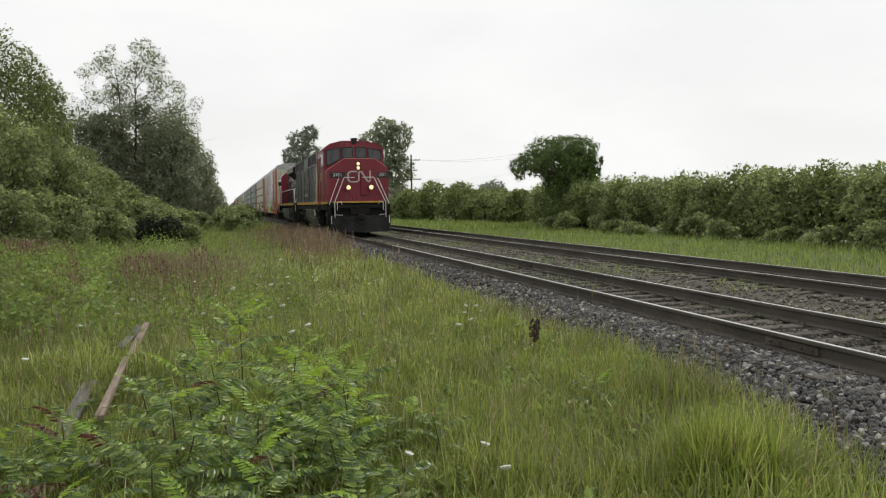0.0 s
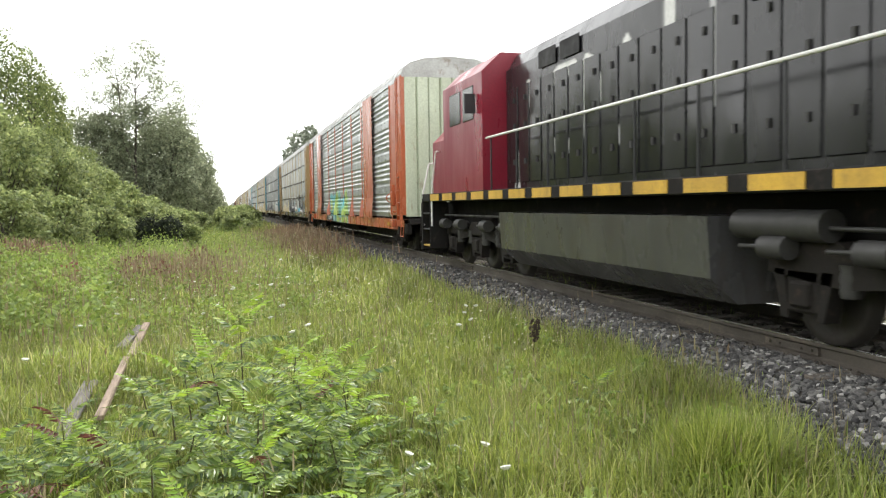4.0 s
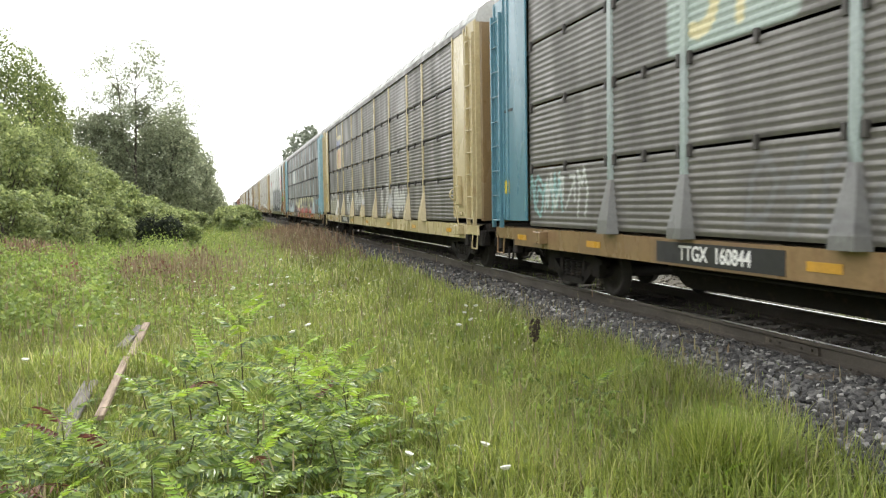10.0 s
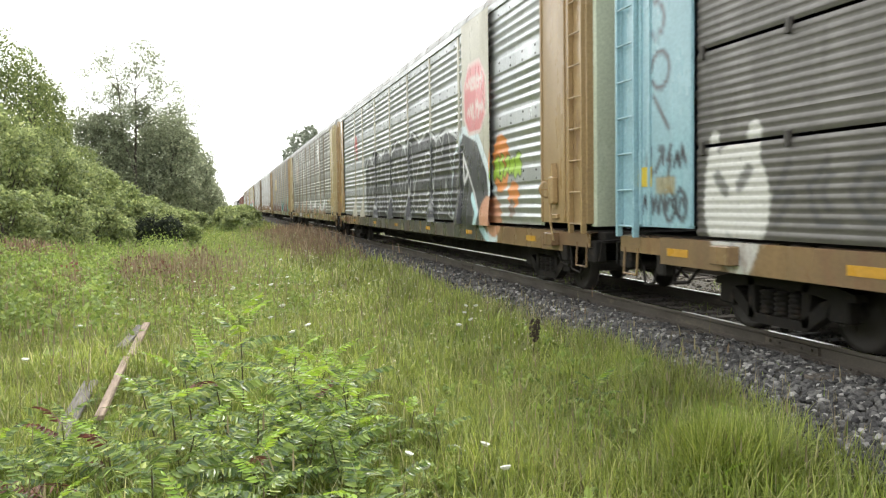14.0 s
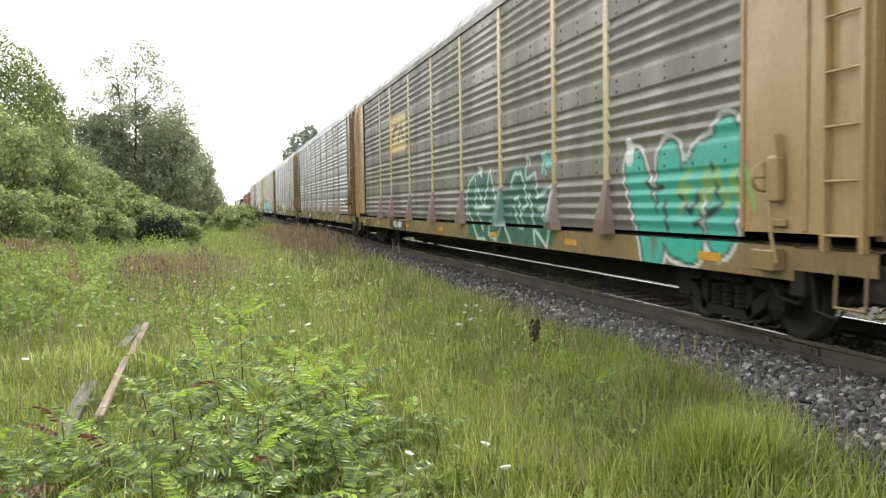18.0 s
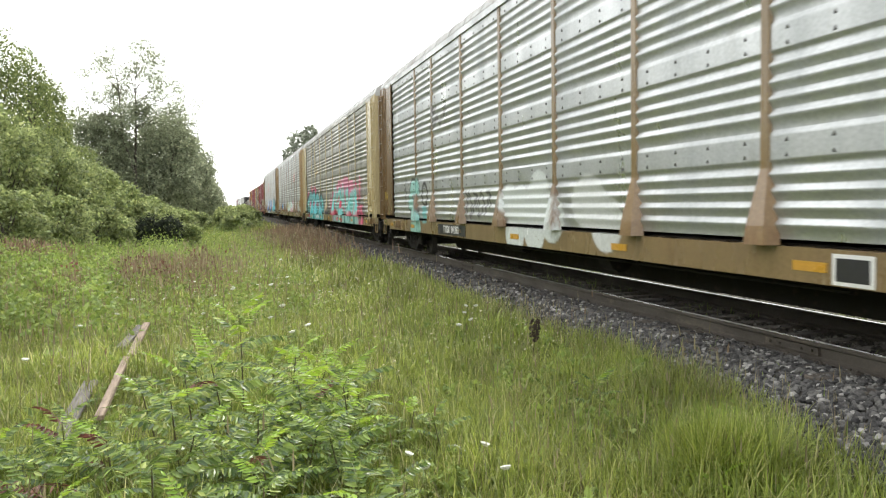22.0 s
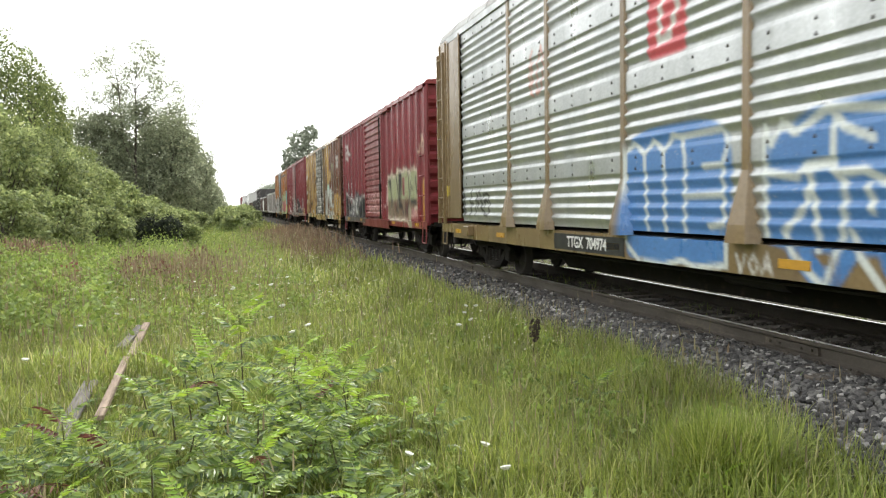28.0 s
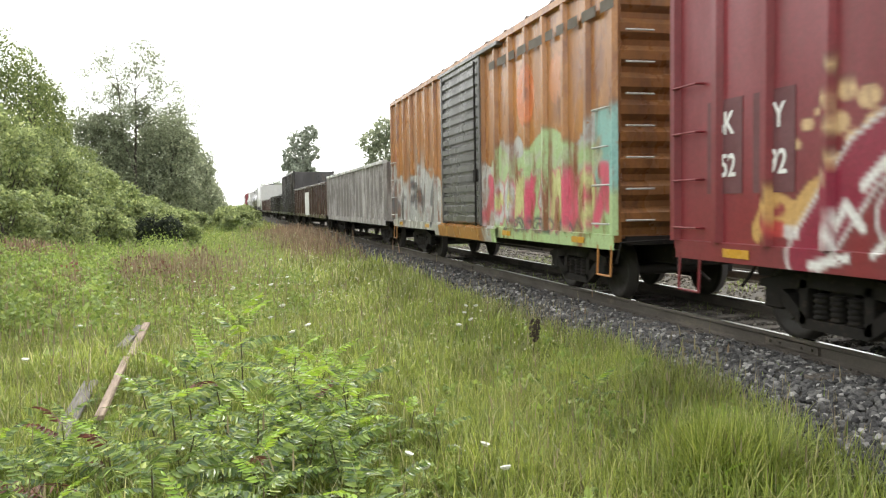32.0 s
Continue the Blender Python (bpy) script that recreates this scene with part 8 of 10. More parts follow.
for p_ in ([(-2.7, 2.2), (-2.8, 1.4), (-3.2, 1.9), (-3.4, 1.2)], [(-3.6, 2.3), (-3.9, 1.7), (-3.6, 1.3), (-4.2, 1.1)], [(-4.35, 2.3), (-4.3, 1.5), (-4.6, 1.2)], [(-5.3, 2.35), (-5.5, 1.7), (-5.2, 1.3)], [(-5.8, 2.3), (-6.0, 1.9), (-5.8, 1.6), (-6.3, 1.5)], [(-6.3, 2.2), (-6.4, 1.8)]):
    b14.lines(p_, 0.06, INK)
b14.scrawl(-6.05, -6.6, 1.1, 1.3, 3, (0.55, 0.32, 0.30), 0.03).block(-7.18, -7.33, 1.05, 2.1, (0.58, 0.36, 0.02)).scrawl(-7.3, -7.5, 1.4, 1.7, 1, (0.55, 0.36, 0.24), 0.03).scrawl(-7.3, -7.5, 1.9, 2.5, 2, (0.55, 0.36, 0.24), 0.03).scrawl(-6.9, -7.3, 2.8, 3.3, 2, (0.55, 0.40, 0.30), 0.035)
b14.scrawl(1.3, -1.5, 1.15, 1.45, 6, (0.55, 0.32, 0.32), 0.035).scrawl(1.3, -1.5, 1.5, 1.85, 5, (0.55, 0.32, 0.32), 0.035).scrawl(-1.8, -2.4, 1.2, 2.1, 2, (0.58, 0.38, 0.36), 0.035)
b14.piece(7.4, 1.9, 0.9, 1.9, 7, K, (0.55, 0.55, 0.53), (0.08, 0.07, 0.07), 0.10, 0.05).block(7.6, 1.9, 0.8, 1.1, (0.04, 0.04, 0.042)).scrawl(7.0, 6.0, 3.3, 4.0, 2, (0.58, 0.56, 0.54), 0.05)
box_car(349.5, 8.12, "dark red ribbed-side box car with beige and black graffiti", MAT["red_box"], MAT["roof_red"], b14, number="BK|TY|152|590", number_at=6.45, extras=(green_tag(-5.1),), number_board=MAT["oxide_dark"])

b15 = Art(32)
RUSTB, CHALK = (0.155, 0.072, 0.048), (0.50, 0.52, 0.49)
b15.layers.append((lambda y, z: np.maximum(np.maximum(y + 4.3 + 0.25 * np.sin(z * 3.1) - 1.6 * np.clip(2.9 - z, 0, 1), -8.3 - y), 1.95 + 0.05 * np.sin(y * 9) - z), RUSTB, (-8.3, -2.6, 4.4)))
b15.note(-8.3, -2.6, 4.4)
b15.layers.append((lambda y, z: np.maximum(np.maximum(z - 2.22 - 0.16 * np.sin(y * 5.3) - 0.12 * np.sin(y * 17.1), np.abs(y + 3.62) - 1.55 - 0.08 * np.sin(z * 9)), -0.75 - np.sin(y * 7.7 + z * 2.2) * np.sin(z * 8.3 - y * 3.1)), CHALK, (-5.3, -1.9, 2.5)))
b15.scrawl(-5.35, -5.75, 2.02, 2.3, 2, (0.35, 0.52, 0.44), 0.045).scrawl(-3.0, -3.5, 2.2, 2.45, 2, (0.4, 0.58, 0.5), 0.05)
b15.lines([(-4.5, 3.5), (-5.1, 3.35), (-5.75, 3.75)], 0.09, (0.26, 0.27, 0.18)).lines([(-5.1, 3.3), (-5.2, 2.5), (-5.8, 2.2)], 0.07, (0.20, 0.17, 0.12))
b15.scrawl(-6.85, -7.45, 3.2, 3.75, 3, (0.55, 0.54, 0.5), 0.028).scrawl(-6.9, -7.5, 2.2, 2.55, 3, (0.55, 0.54, 0.5), 0.024).scrawl(-6.9, -7.2, 1.2, 1.58, 2, (0.55, 0.54, 0.5), 0.028)
b15.block(-7.06, -7.4, 1.72, 2.08, (0.42, 0.36, 0.19)).block(-6.2, -6.4, 2.15, 2.4, (0.45, 0.36, 0.18)).block(-6.45, -6.65, 2.1, 2.3, (0.45, 0.36, 0.18)).block(-6.7, -6.76, 0.98, 2.0, (0.55, 0.24, 0.03))
b15.block(-5.45, -5.85, 1.1, 1.28, (0.05, 0.05, 0.05)).block(-4.6, -4.9, 1.1, 1.3, (0.1, 0.06, 0.04))
b15.scrawl(7.8, 7.15, 2.05, 2.4, 4, (0.58, 0.58, 0.55), 0.024).scrawl(7.75, 7.2, 1.55, 1.85, 3, (0.58, 0.58, 0.55), 0.026).scrawl(7.7, 7.3, 3.05, 3.4, 2, (0.58, 0.58, 0.55), 0.026).block(7.02, 6.9, 1.1, 2.1, (0.55, 0.27, 0.02)).block(7.0, 5.6, 0.82, 1.05, (0.46, 0.48, 0.42)).block(6.0, 5.8, 1.1, 1.6, (0.12, 0.02, 0.03))
b15.block(3.1, 2.75, 0.98, 4.4, (0.04, 0.033, 0.028)).block(2.75, 1.75, 0.98, 1.5, (0.06, 0.05, 0.042)).block(2.75, 1.75, 2.6, 2.9, (0.05, 0.04, 0.035)).block(2.3, 1.75, 1.6, 2.5, (0.36, 0.34, 0.12)).block(1.95, 1.6, 0.98, 4.4, (0.045, 0.036, 0.03)).block(-1.55, -2.0, 0.98, 4.4, (0.05, 0.036, 0.028))
b15.block(5.2, 4.8, 1.5, 1.75, (0.03, 0.03, 0.03)).scrawl(4.9, 3.4, 0.9, 1.5, 3, (0.5, 0.5, 0.45), 0.05)
MAT["pale_door"] = surface("weathered_pale_door", (0.20, 0.185, 0.16), (0.11, 0.10, 0.085), (0.50, 0.49, 0.45), 0.6, 0.0, 1.5, (1, 0.5, 1.6), fine=24, bump=0.1, painted=True, third_lo=0.5, third_hi=0.62)
MAT["rust_orange_end"] = paintwork("orange_brown_end_paint", (0.26, 0.12, 0.045), 0.55, (0.10, 0.05, 0.03), 0.5, 0.7)
MAT["rust_end"] = paintwork("rust_brown_end_paint", (0.12, 0.062, 0.038), 0.6, (0.05, 0.03, 0.022), 0.5, 0.7)


def dark_placard(car):
    fr = part("data_placard", Build().box(BOXWALL - 0.012, BOXWALL - 0.004, -6.64, -6.15, 1.42, 1.78, 0.002), MAT["white"], car, "white-bordered dark placard")
    part("placard_face", Build().box(BOXWALL - 0.016, BOXWALL - 0.012, -6.61, -6.18, 1.46, 1.75), MAT["black"], fr)
    green_tag(-5.8)(car)


box_car(366.5, 8.12, "rust-stained yellow box car with a dark plug door and flaking paint", MAT["yellow_box"], MAT["roof_rust"], b15, door=(-1.5, 1.6), door_paint=MAT["pale_door"], end_paint=MAT["rust_end"], extras=(dark_placard,), number="AB|OX|50|026",
        number_at=6.62, number_up=0.06, number_board=MAT["loco_cream"], sill_paint=MAT["yellow_box"])

b16 = Art(33)
b16.block(3.2, -5.9, 0.8, 1.25, (0.05, 0.045, 0.045)).piece(3.3, -6.1, 0.9, 2.0, 10, (0.05, 0.045, 0.045), (0.56, 0.55, 0.53), None, 0.13, 0.05).scrawl(1.2, -1.6, 1.05, 1.8, 4, (0.55, 0.54, 0.5), 0.05).block(-4.4, -4.9, 1.7, 2.2, (0.45, 0.34, 0.22)).lines([(-5.6, 2.1), (-5.9, 1.3), (-6.05, 0.9)], 0.06, (0.56, 0.55, 0.53)).lines([(-6.5, 2.2), (-6.75, 1.95), (-6.5, 1.75), (-6.8, 1.6)], 0.03, (0.5, 0.3, 0.14)).blob(-7.0, 1.2, 0.3, 0.16, (0.48, 0.33, 0.18)).blob(-6.6, 0.95, 0.45, 0.12, (0.45, 0.30, 0.08))
for yy, zz, r_ in ((5.2, 2.3, 0.10), (4.95, 2.36, 0.12), (4.7, 2.28, 0.14), (5.05, 2.1, 0.14), (5.45, 2.12, 0.09), (4.6, 2.05, 0.16), (5.6, 1.95, 0.07), (5.1, 2.6, 0.07), (4.85, 1.95, 0.12), (5.3, 2.22, 0.06)):
    b16.blob(yy, zz, r_, r_ * 0.7, (0.50, 0.34, 0.18))
b16.lines([(6.15, 1.15), (5.95, 1.42), (5.6, 1.3), (5.35, 1.5), (4.9, 1.62)], 0.13, (0.48, 0.29, 0.10)).lines([(6.05, 1.3), (5.8, 1.36)], 0.05, (0.24, 0.03, 0.038)).lines([(5.0, 1.7), (4.2, 1.8)], 0.16, (0.5, 0.33, 0.16))
maroon = [(5.45, 0.95), (5.1, 1.35), (4.75, 1.75), (4.35, 1.95), (3.9, 1.6), (4.35, 1.3), (3.9, 0.95)]
b16.lines(maroon, 0.27, (0.56, 0.55, 0.54)).lines(maroon, 0.23, (0.22, 0.015, 0.04))
for p in ([(5.2, 1.05), (4.95, 1.4), (4.75, 1.2)], [(4.75, 1.55), (4.5, 1.75), (4.4, 1.55)], [(4.6, 1.0), (4.35, 1.2), (4.2, 1.0)], [(4.2, 1.55), (4.0, 1.7)], [(5.35, 0.85), (4.9, 0.95)]):
    b16.lines(p, 0.045, WHT)
b16.block(5.78, 5.55, 1.08, 1.22, WHT).block(5.95, 5.78, 1.1, 1.24, (0.5, 0.06, 0.05))
box_car(383.6, 8.12, "dark red ribbed-side box car with black and orange graffiti", MAT["red_box"], MAT["roof_red"], b16, number="BK|TY|152|192", number_at=6.75, extras=(green_tag(-5.2),), number_board=MAT["oxide_dark"])

b17 = Art(34)
b17.layers.append((lambda y, z: np.maximum(z - 2.35 - 0.25 * np.sin(y * 1.7 + 1) - 0.12 * np.sin(y * 6.1), 1.8 - np.abs(y)), (0.42, 0.42, 0.40), (-8.2, -1.8, 2.75)))
b17.layers.append((lambda y, z: np.maximum(z - 2.45 - 0.2 * np.sin(y * 2.1), np.abs(y + 5.3) - 2.9), (0.36, 0.48, 0.24), (-8.2, -2.0, 2.75)))
b17.layers.append((lambda y, z: np.maximum(np.abs(z - 2.2) - 0.55, np.abs(y + 7.6) - 0.55), (0.22, 0.42, 0.38), (-8.2, -7.0, 2.75)))
b17.note(-8.2, 8.2, 2.75)
b17.piece(-1.9, -7.6, 1.1, 1.9, 10, [(0.52, 0.52, 0.24), (0.58, 0.10, 0.16), (0.5, 0.52, 0.5)], (0.52, 0.16, 0.2), None, 0.09, 0.05).scrawl(-2.2, -7.4, 1.9, 2.3, 9, (0.40, 0.44, 0.30), 0.05).scrawl(-3.0, -6.5, 0.95, 1.2, 7, (0.12, 0.12, 0.12), 0.03)
b17.piece(7.8, 2.0, 1.0, 2.0, 5, (0.12, 0.12, 0.125), (0.5, 0.5, 0.49), (0.4, 0.4, 0.38), 0.14, 0.06)
b17.blob(-4.2, 3.3, 0.45, 0.55, (0.52, 0.16, 0.05)).blob(-5.6, 3.4, 0.3, 0.4, (0.48, 0.2, 0.08)).blob(7.2, 2.9, 0.25, 0.3, (0.5, 0.16, 0.08))


def faded_words(car):
    bars(car, BOXWALL - 0.08, -2.4, 4.0, [0.35, 0.5, 0.3, 0.42, 0.6, 0.3, 0.28, 0.36, 0.46, 0.4], 0.15, MAT["faded_ink"], 0.16)


box_car(400.6, 8.12, "rust-streaked orange box car with a grey door and pastel graffiti", MAT["orange_box"], MAT["roof_rust"], b17, door=(-1.8, 1.3), door_paint=MAT["grey_door"], end_paint=MAT["rust_orange_end"], extras=(faded_words,), ladder_paint=MAT["pale_car"])

gondola(417.4, 8.3, 2.85, "chalky grey ribbed gondola car with a pale top edge", MAT["grey_gon"], None, 18, placard="pale_top")
gondola(435.9, 10.2, 2.62, "rusty brown gondola car with a white panel", MAT["brown_car"], None, 14, placard="white")
gondola(453.0, 6.9, 4.0, "black high-sided gondola car", MAT["black_car"], None, 9)
gondola(470.0, 10.0, 2.5, "low black gondola car", MAT["black_car"], None, 14)
gondola(491.5, 11.4, 2.3, "low dark gondola car", MAT["brown_car"], None, 14)
covered_hopper(511.4, 8.4, "pale grey covered hopper car", MAT["pale_car"])
tank_car(528.2, 8.3, "black cylindrical tank car far back in the train", MAT["black_car"])
tank_car(544.9, 8.3, "black cylindrical tank car far back in the train", MAT["black_car"])
covered_hopper(561.8, 8.4, "pale grey covered hopper car", MAT["pale_car"])
tank_car(578.5, 8.3, "black cylindrical tank car far back in the train", MAT["black_car"])
box_car(595.4, 8.5, "dark red box car far back in the train", MAT["red_box"], MAT["roof_red"])
covered_hopper(612.5, 8.4, "pale grey covered hopper car", MAT["pale_car"])


# ---- meadow ----
def blades(n, xs, ys, length, width, rng, lean=0.7, height=None, turn=None):
    """Grass blades as an (n, 5, 3) array, bent over towards their tips."""
    x, y = xs, ys
    z = lie(x, y) - 0.02 if height is None else height
    a = rng.uniform(0, 2 * np.pi, n) if turn is None else turn
    L = length
    bend = np.abs(rng.normal(0, lean, n)) + 0.1
    d = np.stack([np.cos(a), np.sin(a)], -1)
    side = np.stack([-np.sin(a), np.cos(a)], -1) * (width / 2)[:, None]
    v = np.zeros((n, 5, 3))
    mid, tip = 0.55, 1.0
    for k, s in ((0, -1), (1, 1)):
        v[:, k, 0], v[:, k, 1], v[:, k, 2] = x + s * side[:, 0], y + s * side[:, 1], z
    mh = L * mid * np.cos(np.minimum(bend * 0.62, 1.35))
    mo = L * mid * np.sin(np.minimum(bend * 0.62, 1.35))
    bend = np.minimum(bend * 1.35, 2.3)
    for k, s in ((2, 1), (3, -1)):
        v[:, k, 0], v[:, k, 1], v[:, k, 2] = x + d[:, 0] * mo + 0.8 * s * side[:, 0], y + d[:, 1] * mo + 0.8 * s * side[:, 1], z + mh
    v[:, 4, 0] = x + d[:, 0] * (mo + L * 0.45 * np.sin(bend))
    v[:, 4, 1] = y + d[:, 1] * (mo + L * 0.45 * np.sin(bend))
    v[:, 4, 2] = z + mh + L * 0.45 * np.cos(bend)
    return v


BLADE = [(0, 1, 2, 3), (3, 2, 4)]


def tufts(cx, cy, per, length, width, rng, wide=0.05, lean=0.95):
    """Clumps of blades that fan out from common roots."""
    n = len(cx) * per
    a = rng.uniform(0, 2 * np.pi, n)
    r = np.abs(rng.normal(0, wide, n))
    tall = np.repeat(length, per) * rng.uniform(0.45, 1.15, n)
    return blades(n, np.repeat(cx, per) + r * np.cos(a), np.repeat(cy, per) + r * np.sin(a), tall, width * rng.uniform(0.6, 1.5, n), rng, lean, None, a + rng.normal(0, 0.5, n))


def patchy(x, y):
    """Slow variation of growth over the meadow, about 0.5 to 1.4."""
    return 0.95 + 0.28 * np.sin(x * 1.7 + 0.9 * np.sin(y * 0.8)) * np.sin(y * 1.1 + 0.6 * np.sin(x * 0.9)) + 0.18 * np.sin(x * 4.3 + y * 2.9) * np.sin(y * 3.7 - x * 1.3)


def scatter(n, x0, x1, y0, y1, rng, power=1.0):
    y = y0 + (y1 - y0) * rng.uniform(0, 1, n) ** power
    return rng.uniform(x0, x1, n), y


rng = np.random.default_rng(11)
parts_ = []
for n, x0, x1, y0, y1, l0, l1, w, pw in ((62000, -3.5, 4.7, 2.6, 9.5, 0.10, 0.32, 0.0085, 1.0), (58000, -6.0, 4.75, 9.5, 20, 0.14, 0.38, 0.013, 1.2),
                                         (42000, -9.0, 4.75, 20, 48, 0.22, 0.50, 0.029, 1.3), (13000, -6.0, 4.7, 48, 150, 0.30, 0.6, 0.05, 1.5),
                                         (24000, -9, 4.6, -14, 2.6, 0.2, 0.45, 0.016, 1.0), (9000, -9, -3.5, 2.6, 9.5, 0.2, 0.45, 0.014, 1.0)):
    x, y = scatter(n, x0, x1, y0, y1, rng, pw)
    # grass thins out on the ballast shoulder
    edge = np.interp(y, [3, 5.5, 10, 20], [0.55, 0.32, 0.27, 0.35])
    keep = rng.uniform(0, 1, n) < np.interp(x - edge, [4.0, 4.5, 4.75], [1.0, 0.75, 0.08])
    x, y = x[keep], y[keep]
    n = len(x)
    g = patchy(x, y)
    g = g * (1 + 0.35 * np.clip(np.sin(x * 6.1 + 2.2 * np.sin(y * 2.3)) * np.sin(y * 5.3 + 1.7 * np.sin(x * 3.1)), 0, 1))
    parts_.append(blades(n, x, y, rng.uniform(l0, l1, n) * g, w * rng.uniform(0.5, 1.7, n), rng, 1.1))
# clumps, thickest where the growth is rank
for m, x0, x1, y0, y1, l0, l1, w, per in ((2300, -3.0, 4.35, 3.0, 9.5, 0.22, 0.46, 0.0105, 13), (1700, -5.0, 4.45, 9.5, 20, 0.25, 0.5, 0.012, 13), (900, -7, 4.4, 20, 42, 0.3, 0.55, 0.025, 11)):
    x, y = scatter(m, x0, x1, y0, y1, rng, 1.1)
    keep = rng.uniform(0.35, 1.3, m) < patchy(x, y)
    x, y = x[keep], y[keep]
    parts_.append(tufts(x, y, per, rng.uniform(l0, l1, len(x)) * patchy(x, y), w, rng, 0.045 + 0.002 * y0))
TUSS = (3.2, 4.75)
# long tussocks near the ballast
for cx, cy, n, r, l in ((TUSS[0], TUSS[1], 2000, 0.15, 0.62), (TUSS[0] + 0.25, TUSS[1] + 0.15, 900, 0.12, 0.55), (3.0, 4.6, 700, 0.35, 0.5), (3.9, 6.8, 400, 0.25, 0.45), (2.6, 6.9, 500, 0.35, 0.5), (4.2, 8.6, 500, 0.3, 0.45), (1.9, 5.2, 500, 0.4, 0.5), (3.9, 12.5, 500, 0.5, 0.5)):
    x, y = cx + rng.normal(0, r, n), cy + rng.normal(0, r, n)
    parts_.append(blades(n, x, y, rng.uniform(0.6, 1.15, n) * l, 0.009 * rng.uniform(0.7, 1.4, n), rng, 0.7))
# blades bent right over and old straw among them
x, y = scatter(9000, -3.5, 4.5, 3.0, 12, rng, 1.2)
n = len(x)
parts_.append(blades(n, x, y, rng.uniform(0.25, 0.5, n), 0.0075 * rng.uniform(0.6, 1.3, n), rng, 0.3, lie(x, y) + rng.uniform(0.0, 0.14, n)))
parts_[-1][..., 2] = lie(x, y)[:, None] + 0.10 + (parts_[-1][..., 2] - lie(x, y)[:, None]) * 0.45
fallen = blades(5000, *scatter(5000, -3.5, 4.5, 3.0, 14, rng, 1.2), rng.uniform(0.25, 0.55, 5000), 0.006 * rng.uniform(0.6, 1.3, 5000), rng, 2.4)
lush = []
# bright rank grass along the ballast edge and round the tussock
for m, cx, cy, sx, sy, l, w, per in ((260, 3.6, 9.0, 0.55, 2.6, 0.34, 0.009, 15), (150, 3.3, 5.6, 0.6, 0.7, 0.36, 0.009, 14), (90, 1.9, 8.2, 0.9, 1.2, 0.30, 0.0085, 14), (120, 3.3, 14.5, 0.6, 3.0, 0.36, 0.013, 12), (60, -1.6, 6.6, 0.5, 1.0, 0.34, 0.009, 13)):
    x, y = cx + rng.normal(0, sx, m), cy + rng.normal(0, sy, m)
    ok = (x < 4.35 + 0.02 * (y - 5)) & (y > 3)
    x, y = x[ok], y[ok]
    lush.append(tufts(x, y, per, rng.uniform(0.7, 1.25, len(x)) * l, w, rng, 0.055))
x, y = TUSS[0] + rng.normal(0, 0.13, 16), TUSS[1] + rng.normal(0, 0.13, 16)
lush.append(tufts(x, y, 34, rng.uniform(0.5, 0.72, 16), 0.011, rng, 0.05, 0.55))
tagged(new("rank_grass", soup("rank_grass", np.concatenate(lush), BLADE, 0, MAT["grass_lush"])), "bright rank grass clumps along the ballast edge", "grass", kind="stuff")
tagged(new("meadow_grass", soup("meadow_grass", np.concatenate(parts_), BLADE, 0, MAT["grass"])), "long green meadow grass beside the track", "grass", kind="stuff")

parts_ = []
x, y = scatter(26000, 13.0, 27, 10, 60, rng, 1.4)
parts_.append(blades(len(x), x, y, rng.uniform(0.2, 0.5, len(x)) * patchy(x, y), 0.026 * rng.uniform(0.7, 1.4, len(x)), rng))
x, y = scatter(14000, 12.8, 26, 60, 200, rng, 1.5)
parts_.append(blades(len(x), x, y, rng.uniform(0.4, 0.8, len(x)), 0.07 * rng.uniform(0.7, 1.4, len(x)), rng))
tagged(new("verge_grass", soup("verge_grass", np.concatenate(parts_), BLADE, 0, MAT["weed"])), "tall green grass on the verge beyond the tracks", "grass", kind="stuff")

parts_ = []
for x0, x1, n in ((5.9, 7.2, 3200), (7.7, 9.9, 11500), (10.3, 11.5, 2600), (11.8, 12.9, 3400), (4.4, 5.3, 700)):
    x, y = scatter(n, x0, x1, 5, 60, rng, 1.3)
    keep = np.sin(y * 1.3 + x) + np.sin(y * 0.43 + 2 * x) > 0.1
    x, y = x[keep], y[keep]
    parts_.append(blades(len(x), x, y, rng.uniform(0.06, 0.2, len(x)), 0.009 * rng.uniform(0.6, 1.4, len(x)), rng, 1.0, np.interp(x, bx, bz)))
tagged(new("track_weeds", soup("track_weeds", np.concatenate(parts_), BLADE, 0, MAT["weed"])), "low weeds growing in the ballast between the rails", "weeds", kind="stuff")

# dry stems with seed heads
parts_ = [fallen]
for n, cx, cy, sx, sy, l0, l1, w in ((700, -0.9, 21.5, 1.1, 2.5, 0.5, 0.95, 0.016), (500, 2.6, 38, 1.2, 6, 0.5, 0.9, 0.03), (700, 1.0, 12, 2.6, 5, 0.35, 0.75, 0.007), (500, -2.6, 13, 1.2, 3, 0.4, 0.8, 0.009),
                                     (420, 4.3, 9, 0.22, 3, 0.25, 0.5, 0.0045), (200, 4.7, 22, 0.3, 8, 0.3, 0.6, 0.012), (250, 3.0, 5.4, 1.0, 0.9, 0.3, 0.55, 0.005), (400, -5, 27, 2.2, 5, 0.5, 0.9, 0.02)):
    x, y = cx + rng.normal(0, sx, n), cy + rng.normal(0, sy, n)
    ok = (x < 4.85) & (y > 3)
    x, y = x[ok], y[ok]
    m = len(x)
    L = rng.uniform(l0, l1, m)
    parts_.append(blades(m, x, y, L, w * rng.uniform(0.6, 1.1, m), rng, 0.18))
    head = blades(m, x, y, L * 0.22, w * 1.7 * rng.uniform(0.6, 1.3, m), rng, 0.2, lie(x, y) + L * 0.82)
    parts_.append(head)
